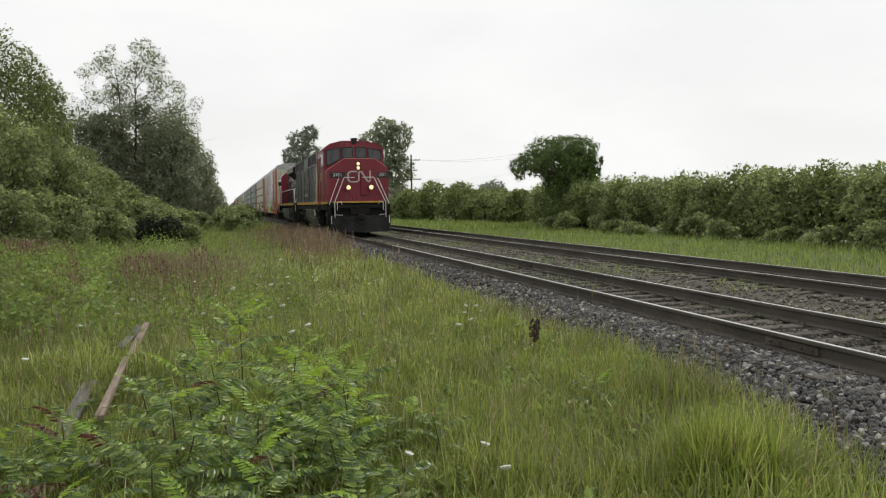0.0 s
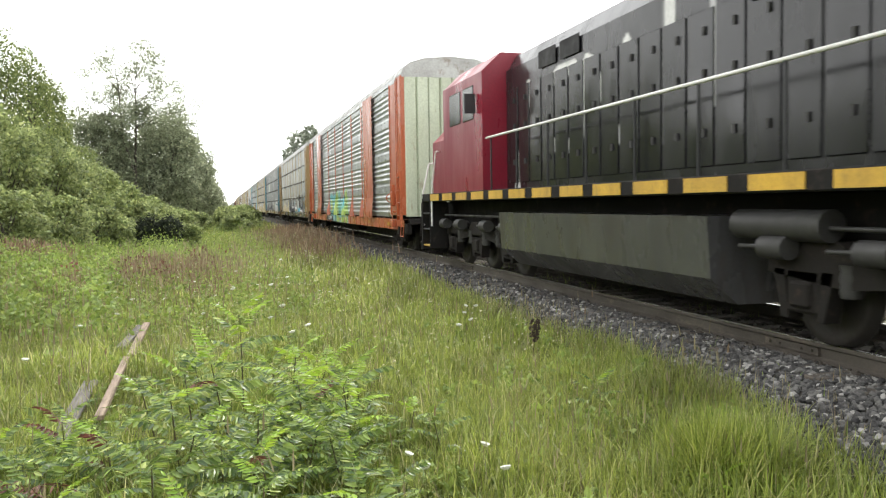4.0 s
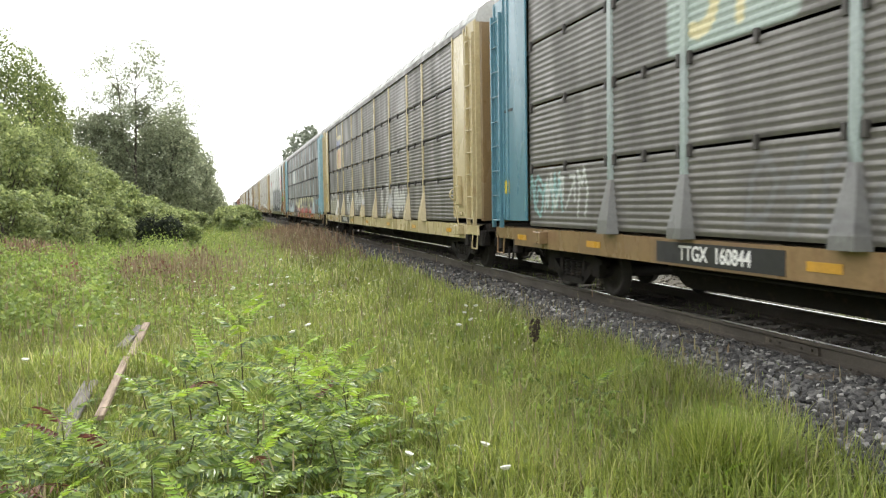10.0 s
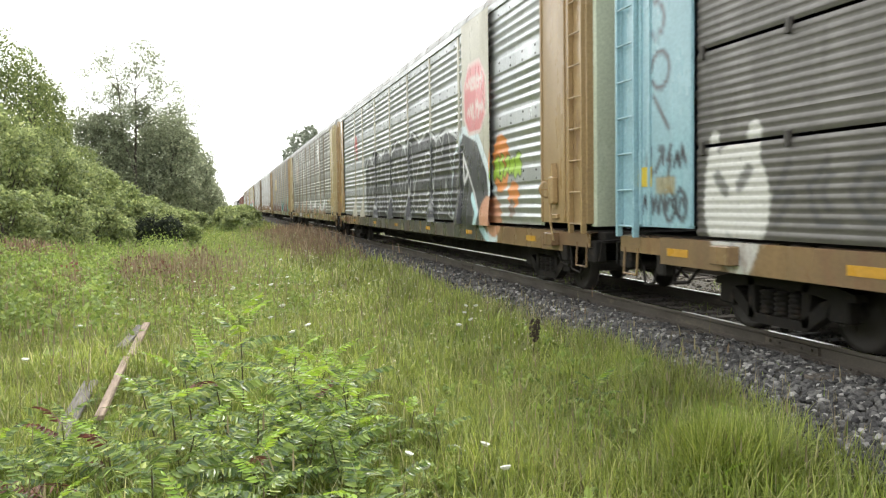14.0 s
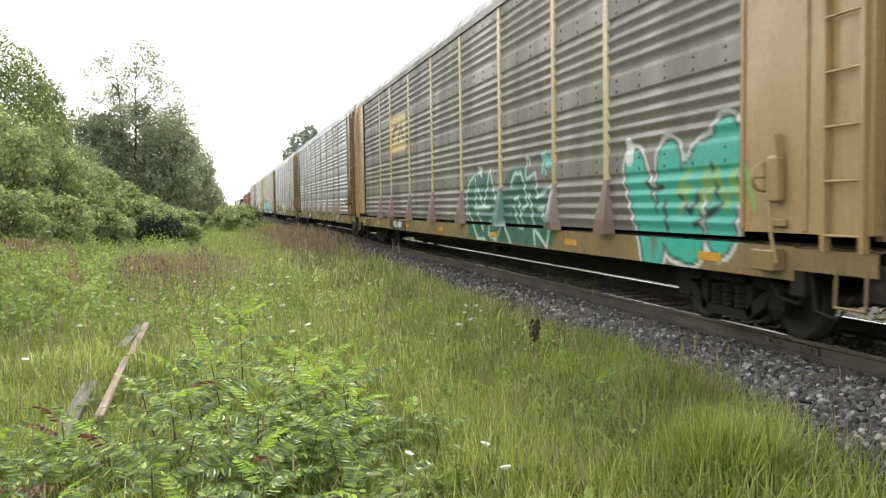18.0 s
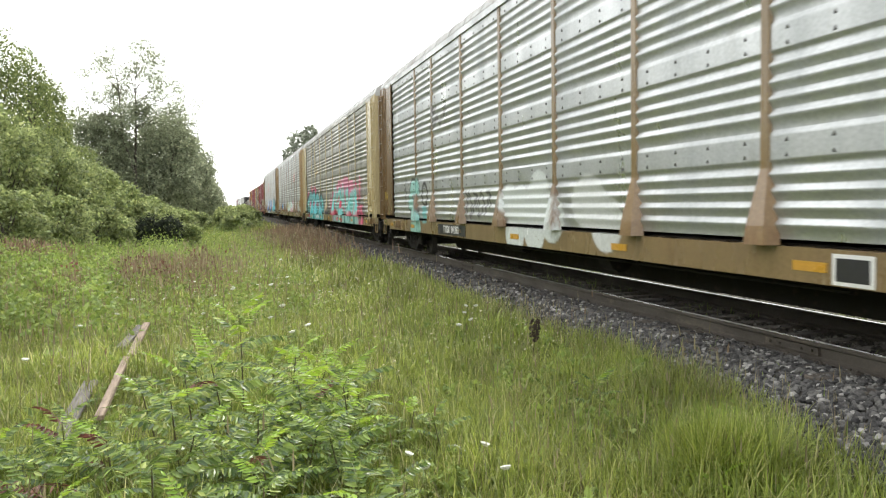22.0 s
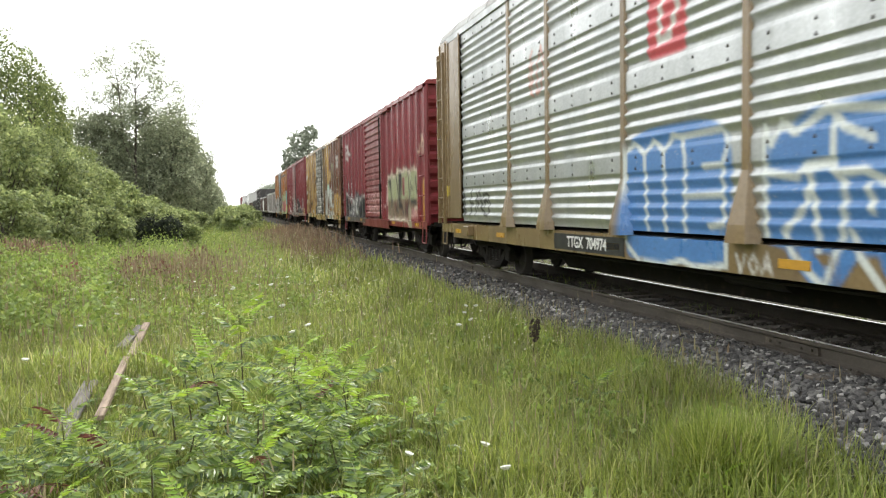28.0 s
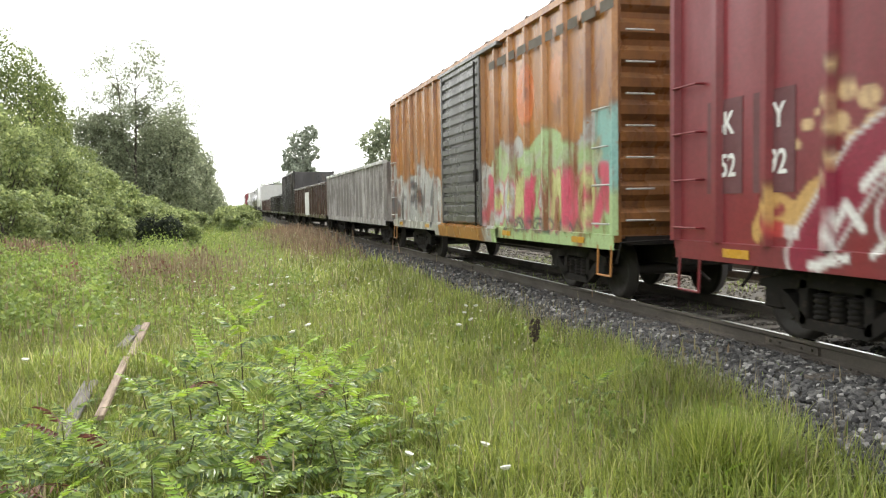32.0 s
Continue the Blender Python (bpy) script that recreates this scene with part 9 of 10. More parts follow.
RUSSET = []
for n, cx, cy, sx, sy, l0, l1, w in ((1500, 3.6, 41, 0.75, 7, 0.55, 1.0, 0.026), (420, 3.2, 30, 0.7, 2.5, 0.45, 0.85, 0.018), (420, -5.7, 26.6, 0.6, 0.6, 0.6, 1.0, 0.026), (480, -1.5, 20.6, 0.7, 0.9, 0.5, 0.9, 0.015), (300, -0.5, 17.5, 0.7, 1.4, 0.45, 0.8, 0.011), (250, -3.4, 17, 0.7, 1.5, 0.5, 0.9, 0.010), (160, 2.9, 13, 0.9, 3, 0.3, 0.55, 0.006)):
    x, y = cx + rng.normal(0, sx, n), cy + rng.normal(0, sy, n)
    ok = (x < 4.8) & (y > 10)
    x, y = x[ok], y[ok]
    m = len(x)
    L = rng.uniform(l0, l1, m)
    RUSSET.append(blades(m, x, y, L, w * 0.4 * rng.uniform(0.6, 1.1, m), rng, 0.3))
    RUSSET.append(blades(m, x, y, L * 0.36, w * rng.uniform(0.7, 1.5, m), rng, 0.5, lie(x, y) + L * 0.72))
tagged(new("russet_grass", soup("russet_grass", np.concatenate(RUSSET), BLADE, 0, MAT["russet"])), "reddish-brown seeding grass beside the ballast", "grass", kind="stuff")
tagged(new("dry_grass", soup("dry_grass", np.concatenate(parts_), BLADE, 0, MAT["grass_dry"])), "dry brown grass stems with seed heads", "grass", kind="stuff")


# ---- leaves, shrubs, trees ----
def leaf_cloud(blobs, size, rng, droop=0.3):
    """Leaves filling lobes (cx, cy, cz, rx, ry, rz, count): an (n, 4, 3) array of folded leaf shapes."""
    out = []
    for cx, cy, cz, rx, ry, rz, n in blobs:
        n = int(n)
        u = rng.normal(0, 1, (n, 3))
        u /= np.linalg.norm(u, axis=1)[:, None]
        r = rng.uniform(0.35, 1.0, n) ** 0.45
        lump = 1 + 0.16 * np.sin(u[:, 0] * 6 + cx) * np.sin(u[:, 2] * 7 + cy) + 0.12 * np.sin(u[:, 1] * 9 + cz * 3)
        p = np.array([cx, cy, cz]) + u * np.array([rx, ry, rz]) * (r * lump)[:, None]
        d = u * 0.8 + rng.normal(0, 0.7, (n, 3)) + np.array([0, 0, -droop])
        d /= np.linalg.norm(d, axis=1)[:, None]
        s = np.cross(d, rng.normal(0, 1, (n, 3)) + np.array([0, 0, 1.2]))
        s /= np.linalg.norm(s, axis=1)[:, None] + 1e-9
        nrm = np.cross(d, s)
        L = size * rng.uniform(0.6, 1.35, n)
        w = L * 0.34
        v = np.zeros((n, 4, 3))
        v[:, 0] = p - d * (L * 0.5)[:, None]
        v[:, 1] = p + s * w[:, None] + nrm * (w * 0.35)[:, None]
        v[:, 2] = p + d * (L * 0.5)[:, None]
        v[:, 3] = p - s * w[:, None] + nrm * (w * 0.35)[:, None]
        out.append(v)
    return np.concatenate(out)


LEAF = [(0, 1, 2), (0, 2, 3)]


def lobes(x, y, z0, z1, rx, ry, k, n, rng, flat=0.75, size=1.0, core=0.45):
    """k uneven lobes that make up a shrub or crown between heights z0 and z1."""
    out = []
    for i in range(k):
        t = (i + 0.5) / k
        z = z0 + (z1 - z0) * (0.22 + 0.62 * t)
        wide = math.sin(math.pi * min(1, 0.28 + 0.72 * t)) * 0.55 + 0.25
        a = rng.uniform(0, 6.28)
        s = rng.uniform(0.36, 0.55) * size
        out.append((x + math.cos(a) * rx * wide * 0.8, y + math.sin(a) * ry * wide * 0.8, z, rx * s, ry * s, min(rx, (z1 - z0) * 0.5) * s * flat, n / k))
    out.append((x, y, z0 + (z1 - z0) * 0.45, rx * 0.75, ry * 0.75, (z1 - z0) * 0.42, n * core))
    return out


def woody(name, x, y, blobs, size, leaf, label, category, group, rng, trunk=0.12, stems=4, bark=None, droop=0.3):
    """A tree or shrub: tapered stems that reach into its lobes, and a crown of separate leaves."""
    z = float(lie(x, y)) - 0.05
    base = empty(name, pose(x, y, z), label, category, group)
    b = Build()
    top = max(blobs, key=lambda q: q[2])
    if stems == 1:
        pts = [(0, 0, 0), (0.1, 0.05, (top[2] - z) * 0.35), ((top[0] - x) * 0.6, (top[1] - y) * 0.6, (top[2] - z) * 0.7), (top[0] - x, top[1] - y, top[2] - z)]
        for i, (p, q) in enumerate(zip(pts, pts[1:])):
            b.tube(p, q, trunk * (1 - 0.28 * i), 9, trunk * (1 - 0.28 * (i + 1)), False)
        for bl in blobs:
            t = rng.uniform(0.3, 0.6)
            start = Vector(pts[1]).lerp(Vector(pts[2]), t)
            endp = Vector((bl[0] - x, bl[1] - y, bl[2] - z))
            mid = start.lerp(endp, 0.5) + Vector((0, 0, 0.25))
            b.tube(start, mid, trunk * 0.4, 6, trunk * 0.26, False)
            b.tube(mid, endp, trunk * 0.26, 6, trunk * 0.08, False)
            for _ in range(4):
                tip = endp + Vector(rng.normal(0, 1, 3)) * min(bl[3], bl[5]) * 0.6
                b.tube(endp, tip, trunk * 0.09, 4, trunk * 0.03, False)
    else:
        for bl in blobs:
            endp = Vector((bl[0] - x, bl[1] - y, bl[2] - z))
            start = Vector((rng.uniform(-0.3, 0.3), rng.uniform(-0.3, 0.3), 0))
            mid = start.lerp(endp, 0.5) + Vector((0, 0, 0.2))
            b.tube(start, mid, trunk, 6, trunk * 0.6, False)
            b.tube(mid, endp, trunk * 0.6, 6, trunk * 0.15, False)
    part("trunk" if stems == 1 else "stem", b, bark or MAT["bark"], base)
    v = leaf_cloud(blobs, size, rng, droop) - np.array([x, y, z])
    part("crown", soup("crown", v, LEAF, 3, leaf), leaf, base)
    return base


rng = np.random.default_rng(21)
# thicket on the rising ground beside the line
for x, y, top, r in ((-8.4, 34, 6.0, 2.6), (-7.5, 36.5, 5.4, 2.5), (-6.7, 38.5, 4.6, 2.3), (-6.1, 41.5, 3.9, 2.2), (-5.3, 44.5, 3.1, 2.1), (-4.5, 48.5, 2.35, 2.1), (-3.6, 53, 1.8, 2.1), (-2.6, 59, 1.4, 2.2),
                     (-9.6, 31.5, 5.6, 2.5), (-10.5, 28.5, 5.0, 2.4)):
    woody("sumac_shrub", x, y, lobes(x, y, -0.4, top, r, r * 0.8, 40, 7600, rng, 0.8, 0.58, 0.3), 0.15, MAT["shrub_light"], "dense light green shrub on the trackside bank", "shrub", "trackside shrubs", rng, 0.05)
for x, y, top, r in ((-7.0, 29.5, 2.5, 1.8), (-6.0, 32, 2.25, 1.8), (-5.0, 35, 1.8, 1.7), (-3.9, 38, 1.15, 1.5), (-2.6, 44, 0.85, 1.5), (-8.3, 27.0, 2.6, 1.8)):
    woody("low_shrub", x, y, lobes(x, y, -0.5, top, r, r * 0.8, 24, 4800, rng, 0.8, 0.62, 0.3), 0.13, MAT["shrub_light"], "low leafy green shrub beside the meadow", "shrub", "trackside shrubs", rng, 0.04)


def spire(x, y, z0, z1, r, n, rng):
    """Lobes of a broad-based tree whose feathery leaders narrow to points."""
    out = [(x, y, z0 + (z1 - z0) * 0.3, r * 0.9, r * 0.9, (z1 - z0) * 0.3, n * 0.4)]
    for k in range(16):
        t = (k + 0.5) / 16
        wide = r * (1.05 - t) ** 0.8
        a = rng.uniform(0, 6.28)
        out.append((x + math.cos(a) * wide * 0.75, y + math.sin(a) * wide * 0.75, z0 + (z1 - z0) * (0.1 + 0.8 * t), 0.28 * r + wide * 0.28, 0.28 * r + wide * 0.28, 0.10 * (z1 - z0) * rng.uniform(0.8, 1.3), n * 0.05))
    for k in range(4):
        out.append((x + rng.uniform(-0.4, 0.4) * r * (1 if k else 0), y, z1 - (0.9 * k + 0.5), 0.16 * r + 0.06 * k, 0.2 * r, 0.75, n * 0.022))
    return out


# trees behind the thicket
for x, y, top, r in ((-10.2, 42, 9.9, 2.6), (-9.2, 44.5, 9.3, 2.0), (-8.9, 47, 8.6, 2.0), (-8.8, 50.5, 6.7, 2.2), (-12.0, 41, 10.6, 2.8)):
    woody("young_tree", x, y, spire(x, y, 0.2, top, r * 1.25, 12500, rng), 0.125, MAT["shrub"], "slender green tree above the thicket", "tree", "trees on the near bank", rng, 0.11, 1)
# these crowns use the leaf colour paled for haze
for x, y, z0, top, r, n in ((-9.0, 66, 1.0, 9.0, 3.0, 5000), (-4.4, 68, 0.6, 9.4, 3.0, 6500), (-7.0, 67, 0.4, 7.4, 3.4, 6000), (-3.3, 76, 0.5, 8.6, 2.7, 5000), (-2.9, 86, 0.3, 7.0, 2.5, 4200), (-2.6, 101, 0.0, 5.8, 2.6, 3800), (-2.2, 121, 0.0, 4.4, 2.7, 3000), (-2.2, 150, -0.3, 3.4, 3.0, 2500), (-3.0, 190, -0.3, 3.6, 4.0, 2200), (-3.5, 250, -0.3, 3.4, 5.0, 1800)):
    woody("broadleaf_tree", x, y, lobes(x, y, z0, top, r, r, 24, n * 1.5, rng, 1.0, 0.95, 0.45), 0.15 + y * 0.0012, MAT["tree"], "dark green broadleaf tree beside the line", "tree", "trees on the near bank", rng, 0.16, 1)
# the tall thin-crowned tree
def airy_tree(x, y, tips, low, leaf, label, group, rng, trunk=0.17):
    """Thin-crowned tree: two leaning leaders, long limbs, and small sprays of leaves about the limb ends."""
    z = float(lie(x, y)) - 0.05
    base = empty("tall_tree", pose(x, y, z), label, "tree", group)
    b, sprays = Build(), list(low)
    fork = Vector((0.1, 0, 4.4))
    b.tube((0, 0, 0), fork, trunk, 9, trunk * 0.8, False)
    leaders = []
    for lx, lz in ((-0.9, 11.6), (0.35, 12.6)):
        joint = Vector((lx * 0.75, rng.uniform(-0.3, 0.3), lz * 0.62))
        head = Vector((lx, 0, lz))
        b.tube(fork, joint, trunk * 0.62, 7, trunk * 0.42, False)
        b.tube(joint, head, trunk * 0.42, 6, trunk * 0.1, False)
        leaders.append((joint, head))
    for tx, tz, size, n in tips:
        endp = Vector((tx - x, rng.uniform(-1.3, 1.3), tz - z))
        joint, head = min(leaders, key=lambda q: abs(q[1][0] - endp[0]))
        start = joint.lerp(head, min(0.92, max(0.0, (endp[2] - 1.5 - joint[2]) / max(0.1, head[2] - joint[2]))))
        mid = start.lerp(endp, 0.55) + Vector((0, 0, 0.3))
        b.tube(start, mid, trunk * 0.2, 5, trunk * 0.12, False)
        b.tube(mid, endp, trunk * 0.12, 5, trunk * 0.05, False)
        for _ in range(5):
            tip = endp + Vector((rng.normal(0, 0.6), rng.normal(0, 0.6), rng.normal(0, 0.42))) * size
            b.tube(mid.lerp(endp, rng.uniform(0.3, 1.0)), tip, trunk * 0.05, 4, trunk * 0.02, False)
            sprays.append((tip[0] + x, tip[1] + y, tip[2] + z, 0.62 * size, 0.62 * size, 0.55 * size, n / 2.5))
    part("trunk", b, MAT["bark"], base)
    part("crown", soup("crown", leaf_cloud(sprays, 0.125, rng) - np.array([x, y, z]), LEAF, 3, leaf), leaf, base)
    return base


# the tall thin-crowned tree
tips = [(-5.4, 13.1, 0.8, 260), (-5.9, 12.4, 0.9, 300), (-4.4, 11.8, 0.8, 240), (-4.9, 12.6, 0.7, 200), (-8.4, 12.1, 0.9, 260), (-7.7, 12.5, 0.7, 200), (-9.1, 11.7, 0.8, 200), (-7.3, 10.7, 1.0, 380), (-6.6, 11.5, 0.8, 260),
        (-9.3, 9.6, 0.9, 240), (-10.2, 8.8, 0.9, 220), (-3.4, 9.8, 0.9, 300), (-2.5, 8.7, 1.0, 300), (-5.0, 10.2, 1.0, 420), (-6.1, 9.5, 1.1, 560), (-7.5, 9.2, 1.1, 560), (-8.7, 8.5, 1.1, 480), (-10.4, 8.2, 0.8, 200), (-3.8, 8.7, 1.1, 480), (-4.6, 8.9, 1.0, 420), (-6.9, 8.6, 1.2, 700), (-5.4, 8.5, 1.2, 700), (-8.2, 9.9, 1.0, 340), (-5.6, 11.3, 0.9, 300), (-4.2, 10.7, 0.9, 280), (-2.9, 7.9, 1.0, 380), (-9.4, 8.0, 1.0, 380)]
low = [(-8.3, 65, 7.6, 1.6, 1.3, 1.0, 1500), (-6.4, 65, 7.4, 1.8, 1.5, 1.1, 2000), (-4.4, 65, 7.4, 1.6, 1.4, 1.0, 1600), (-9.6, 65, 7.2, 1.0, 1.0, 0.8, 700)]
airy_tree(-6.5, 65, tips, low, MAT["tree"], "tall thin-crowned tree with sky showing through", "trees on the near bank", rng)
# bush stands in for a dark hollow; its shade is in the leaf colour
woody("dark_bush", -2.7, 35.8, [(-3.1, 35.8, 0.45, 0.6, 0.5, 0.7, 1500), (-2.3, 35.8, 0.5, 0.6, 0.5, 0.65, 1500), (-2.7, 35.7, 0.2, 0.9, 0.5, 0.55, 1500)], 0.11, MAT["shade_leaf"], "small bush against the bank, leaves darkened to read as a shaded hollow", "shrub", "trackside shrubs", rng, 0.04)
for x, y, top, r in ((-3.95, 36.6, 1.1, 0.6), (-1.45, 36.9, 0.9, 0.6), (-2.75, 37.6, 1.75, 1.1)):
    woody("low_shrub", x, y, lobes(x, y, -0.6, top, r, r, 7, 2200, rng), 0.12, MAT["shrub_light"], "low leafy green shrub beside the meadow", "shrub", "trackside shrubs", rng, 0.03)
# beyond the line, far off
woody("tall_tree", 13.8, 150, [(13.4, 150, 13.2, 2.0, 2, 1.8, 700), (15.4, 150, 14.6, 1.5, 1.5, 1.5, 500), (12.0, 150, 10.6, 1.9, 2, 1.6, 600), (15.2, 150, 11.2, 2.0, 2, 1.6, 700), (13.4, 150, 8.0, 2.6, 2, 2.0, 900), (11.0, 150, 8.6, 1.0, 1, 0.8, 200)], 0.5, MAT["tree_far_hazed"], "tall tree far beyond the train, leaf colour paled for haze", "tree", "trees beyond the line", rng, 0.25, 1)
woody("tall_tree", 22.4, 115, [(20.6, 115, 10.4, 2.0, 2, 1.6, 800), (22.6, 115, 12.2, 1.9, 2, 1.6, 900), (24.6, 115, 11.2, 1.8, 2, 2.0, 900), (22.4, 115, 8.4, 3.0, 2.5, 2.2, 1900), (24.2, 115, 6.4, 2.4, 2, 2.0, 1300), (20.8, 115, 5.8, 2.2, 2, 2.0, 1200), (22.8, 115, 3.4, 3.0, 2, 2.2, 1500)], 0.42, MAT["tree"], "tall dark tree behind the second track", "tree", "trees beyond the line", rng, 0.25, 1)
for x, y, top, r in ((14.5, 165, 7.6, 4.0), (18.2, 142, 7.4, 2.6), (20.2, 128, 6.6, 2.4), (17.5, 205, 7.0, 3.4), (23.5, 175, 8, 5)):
    woody("broadleaf_tree", x, y, lobes(x, y, -0.6, top, r, r, 8, 2600, rng, 0.9), 0.45, MAT["tree_far_hazed"], "green tree beside the distant line, leaf colour paled for haze", "tree", "trees beyond the line", rng, 0.15, 1)
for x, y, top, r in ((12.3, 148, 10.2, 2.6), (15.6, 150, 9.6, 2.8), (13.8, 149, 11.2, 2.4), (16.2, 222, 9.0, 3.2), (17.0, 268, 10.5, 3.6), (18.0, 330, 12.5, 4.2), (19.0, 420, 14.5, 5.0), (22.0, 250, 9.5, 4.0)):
    woody("broadleaf_tree", x, y, lobes(x, y, -0.6, top, r, r, 9, 3000, rng, 0.9), 0.42, MAT["tree_far_hazed"], "green tree beside the distant line, leaf colour paled for haze", "tree", "trees beyond the line", rng, 0.15, 1)
for x, y, top, r in ((0.6, 62, 0.9, 1.3), (1.7, 74, 1.0, 1.4), (2.6, 92, 1.3, 1.6), (0.2, 88, 1.5, 2.0), (1.4, 118, 1.8, 2.4), (-0.8, 70, 1.0, 1.6), (2.9, 140, 1.9, 2.2)):
    woody("low_shrub", x, y, lobes(x, y, -0.7, top, r, r, 7, 1900, rng, 0.9), 0.16 + y * 0.0012, MAT["shrub_light"], "bright green low shrub at the meadow's far end", "shrub", "trackside shrubs", rng, 0.03)
# hedge bank beyond the second track
for i, y in enumerate(np.arange(14, 70, 2.1)):
    x = 27.6 + 0.5 * math.sin(i * 1.7)
    top = 3.3 + 0.16 * math.sin(i * 2.3) + 0.14 * math.sin(i * 0.7)
    woody("hedge_shrub", x, float(y), lobes(x, float(y), -0.8, top, 1.9, 1.9, 24, 2900, rng, 0.85, 0.85, 0.5), 0.2, MAT["shrub_light"] if i % 3 else MAT["shrub"], "dense green shrub in the long trackside hedge", "shrub", "hedge shrubs", rng, 0.05)
for x, y, top, r in ((26.0, 72, 2.8, 2.6), (26.3, 77, 2.9, 2.6), (26.2, 82, 3.2, 2.8), (25.0, 87, 4.0, 2.9), (23.4, 92, 4.4, 2.9), (21.8, 96, 3.2, 2.6), (20.4, 102, 2.6, 2.6), (23.5, 104, 3.6, 3.0)):
    woody("hedge_shrub", x, y, lobes(x, y, -0.8, top, r, r, 9, 2000, rng, 0.9), 0.33, MAT["shrub"], "rounded vine-grown shrub in the far hedge", "shrub", "hedge shrubs", rng, 0.06)
# lower growth in front of the hedge
for i, y in enumerate(np.arange(20, 66, 3.3)):
    x = 25.2 + 0.6 * math.sin(i * 2.1)
    woody("low_shrub", x, float(y), lobes(x, float(y), -0.8, 0.5 + 0.3 * math.sin(i * 1.3), 1.0, 1.2, 5, 900, rng), 0.18, MAT["shrub_light"], "low light green growth along the hedge foot", "shrub", "hedge shrubs", rng, 0.03)
# vine-smothered tree
vine = [(25.4, 62, 5.6, 1.5, 1.8, 1.1, 3000), (27.1, 62, 5.85, 1.7, 1.8, 1.05, 3600), (28.6, 62, 5.65, 1.2, 1.8, 1.1, 2600), (24.1, 62, 4.9, 1.15, 1.3, 0.85, 1700), (23.0, 62, 4.4, 0.8, 1.0, 0.7, 800), (23.1, 62, 3.8, 0.45, 0.7, 0.6, 300),
        (26.2, 62, 4.4, 1.6, 1.8, 1.4, 3200), (28.2, 62, 4.3, 1.5, 1.8, 1.5, 3200), (29.0, 62, 3.2, 1.0, 1.6, 1.6, 2200), (26.6, 62, 2.9, 1.5, 1.6, 1.6, 3000), (28.0, 61.5, 2.4, 1.7, 1.7, 1.8, 3400),
        (27.4, 61, 0.9, 1.8, 1.7, 1.7, 3200), (28.9, 61, 0.7, 1.2, 1.6, 1.7, 2000), (26.2, 61, 0.5, 1.2, 1.4, 1.4, 1700)]
vine += [(25.9, 61.8, 3.5, 0.8, 1.3, 1.3, 1500), (27.3, 61.4, 3.2, 1.1, 1.4, 1.6, 2200), (28.6, 61.8, 3.6, 0.85, 1.3, 1.5, 1600), (27.4, 60.8, 1.4, 1.6, 1.2, 1.2, 2000)]
# vine curtains that hang from the crown
for k in range(34):
    vx = 24.6 + 4.9 * rng.uniform() if k % 4 else 23.0 + 1.6 * rng.uniform()
    hang = rng.uniform(0.5, 1.5)
    vine.append((vx, 60.4 + rng.uniform(-0.25, 0.35), (4.6 if vx > 24.6 else 4.1) - hang * 0.5 + rng.uniform(0, 0.9), 0.17, 0.2, hang * 0.6, 130))
woody("vine_covered_tree", 26.8, 62, vine, 0.15, MAT["vine"], "tree smothered in hanging green vines beyond the tracks", "tree", "trees beyond the line", rng, 0.2, 1, droop=1.0)
# wooded skyline, its haze put into the leaf colour
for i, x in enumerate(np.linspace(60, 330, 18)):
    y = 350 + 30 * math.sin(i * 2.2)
    woody("skyline_tree", float(x), y, lobes(float(x), y, -1, 10.5 + 2.0 * math.sin(i * 1.9), 9, 6, 7, 900, rng, 0.9), 1.6, MAT["tree_far_hazed"], "tree on the distant wooded skyline, leaf colour paled for haze", "tree", "skyline trees", rng, 0.3, 1)
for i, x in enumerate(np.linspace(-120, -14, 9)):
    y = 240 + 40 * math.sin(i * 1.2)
    woody("skyline_tree", float(x), y, lobes(float(x), y, -1, 9 + 2.0 * math.sin(i * 1.9), 8, 6, 7, 900, rng, 0.9), 1.4, MAT["tree_far_hazed"], "tree on the distant wooded skyline, leaf colour paled for haze", "tree", "skyline trees", rng, 0.3, 1)

# tall leafy weed clumps at the meadow's left
cl = []
for _ in range(75):
    y = rng.uniform(11.5, 25)
    x = rng.uniform(-0.34 * y, -0.09 * y - 0.6)
    h = rng.uniform(0.55, 1.0)
    g = float(lie(x, y))
    for k in range(3):
        cl.append((x + rng.normal(0, 0.2), y + rng.normal(0, 0.2), g + h * (0.35 + 0.25 * k), 0.28 - 0.05 * k, 0.28 - 0.05 * k, h * 0.25, 46))
tagged(new("tall_weeds", soup("tall_weeds", leaf_cloud(cl, 0.085, rng, 0.2), LEAF, 3, MAT["weed"])), "tall leafy light green weeds in the meadow", "weeds", kind="stuff")
# unseen shrubs beside and behind the viewer, added to block low sky in reflections
for i, y in enumerate(np.arange(-34, 27, 4.2)):
    x = -13.5 + 1.2 * math.sin(i * 1.9) - (3.0 if y < 14 else 0.0)
    woody("sumac_shrub", x, float(y), lobes(x, float(y), -0.6, 6.4 + 0.9 * math.sin(i * 1.3), 2.9, 2.6, 9, 600, rng), 0.6, MAT["shrub_light"], "dense light green shrub on the trackside bank", "shrub", "trackside shrubs", rng, 0.05)
for i, x in enumerate(np.arange(-12, 4.5, 4.0)):
    woody("sumac_shrub", float(x), -36.0, lobes(float(x), -36.0, -0.6, 5.6 + 0.8 * math.sin(i * 2.1), 2.8, 2.4, 9, 520, rng), 0.6, MAT["shrub_light"], "dense light green shrub on the trackside bank", "shrub", "trackside shrubs", rng, 0.05)
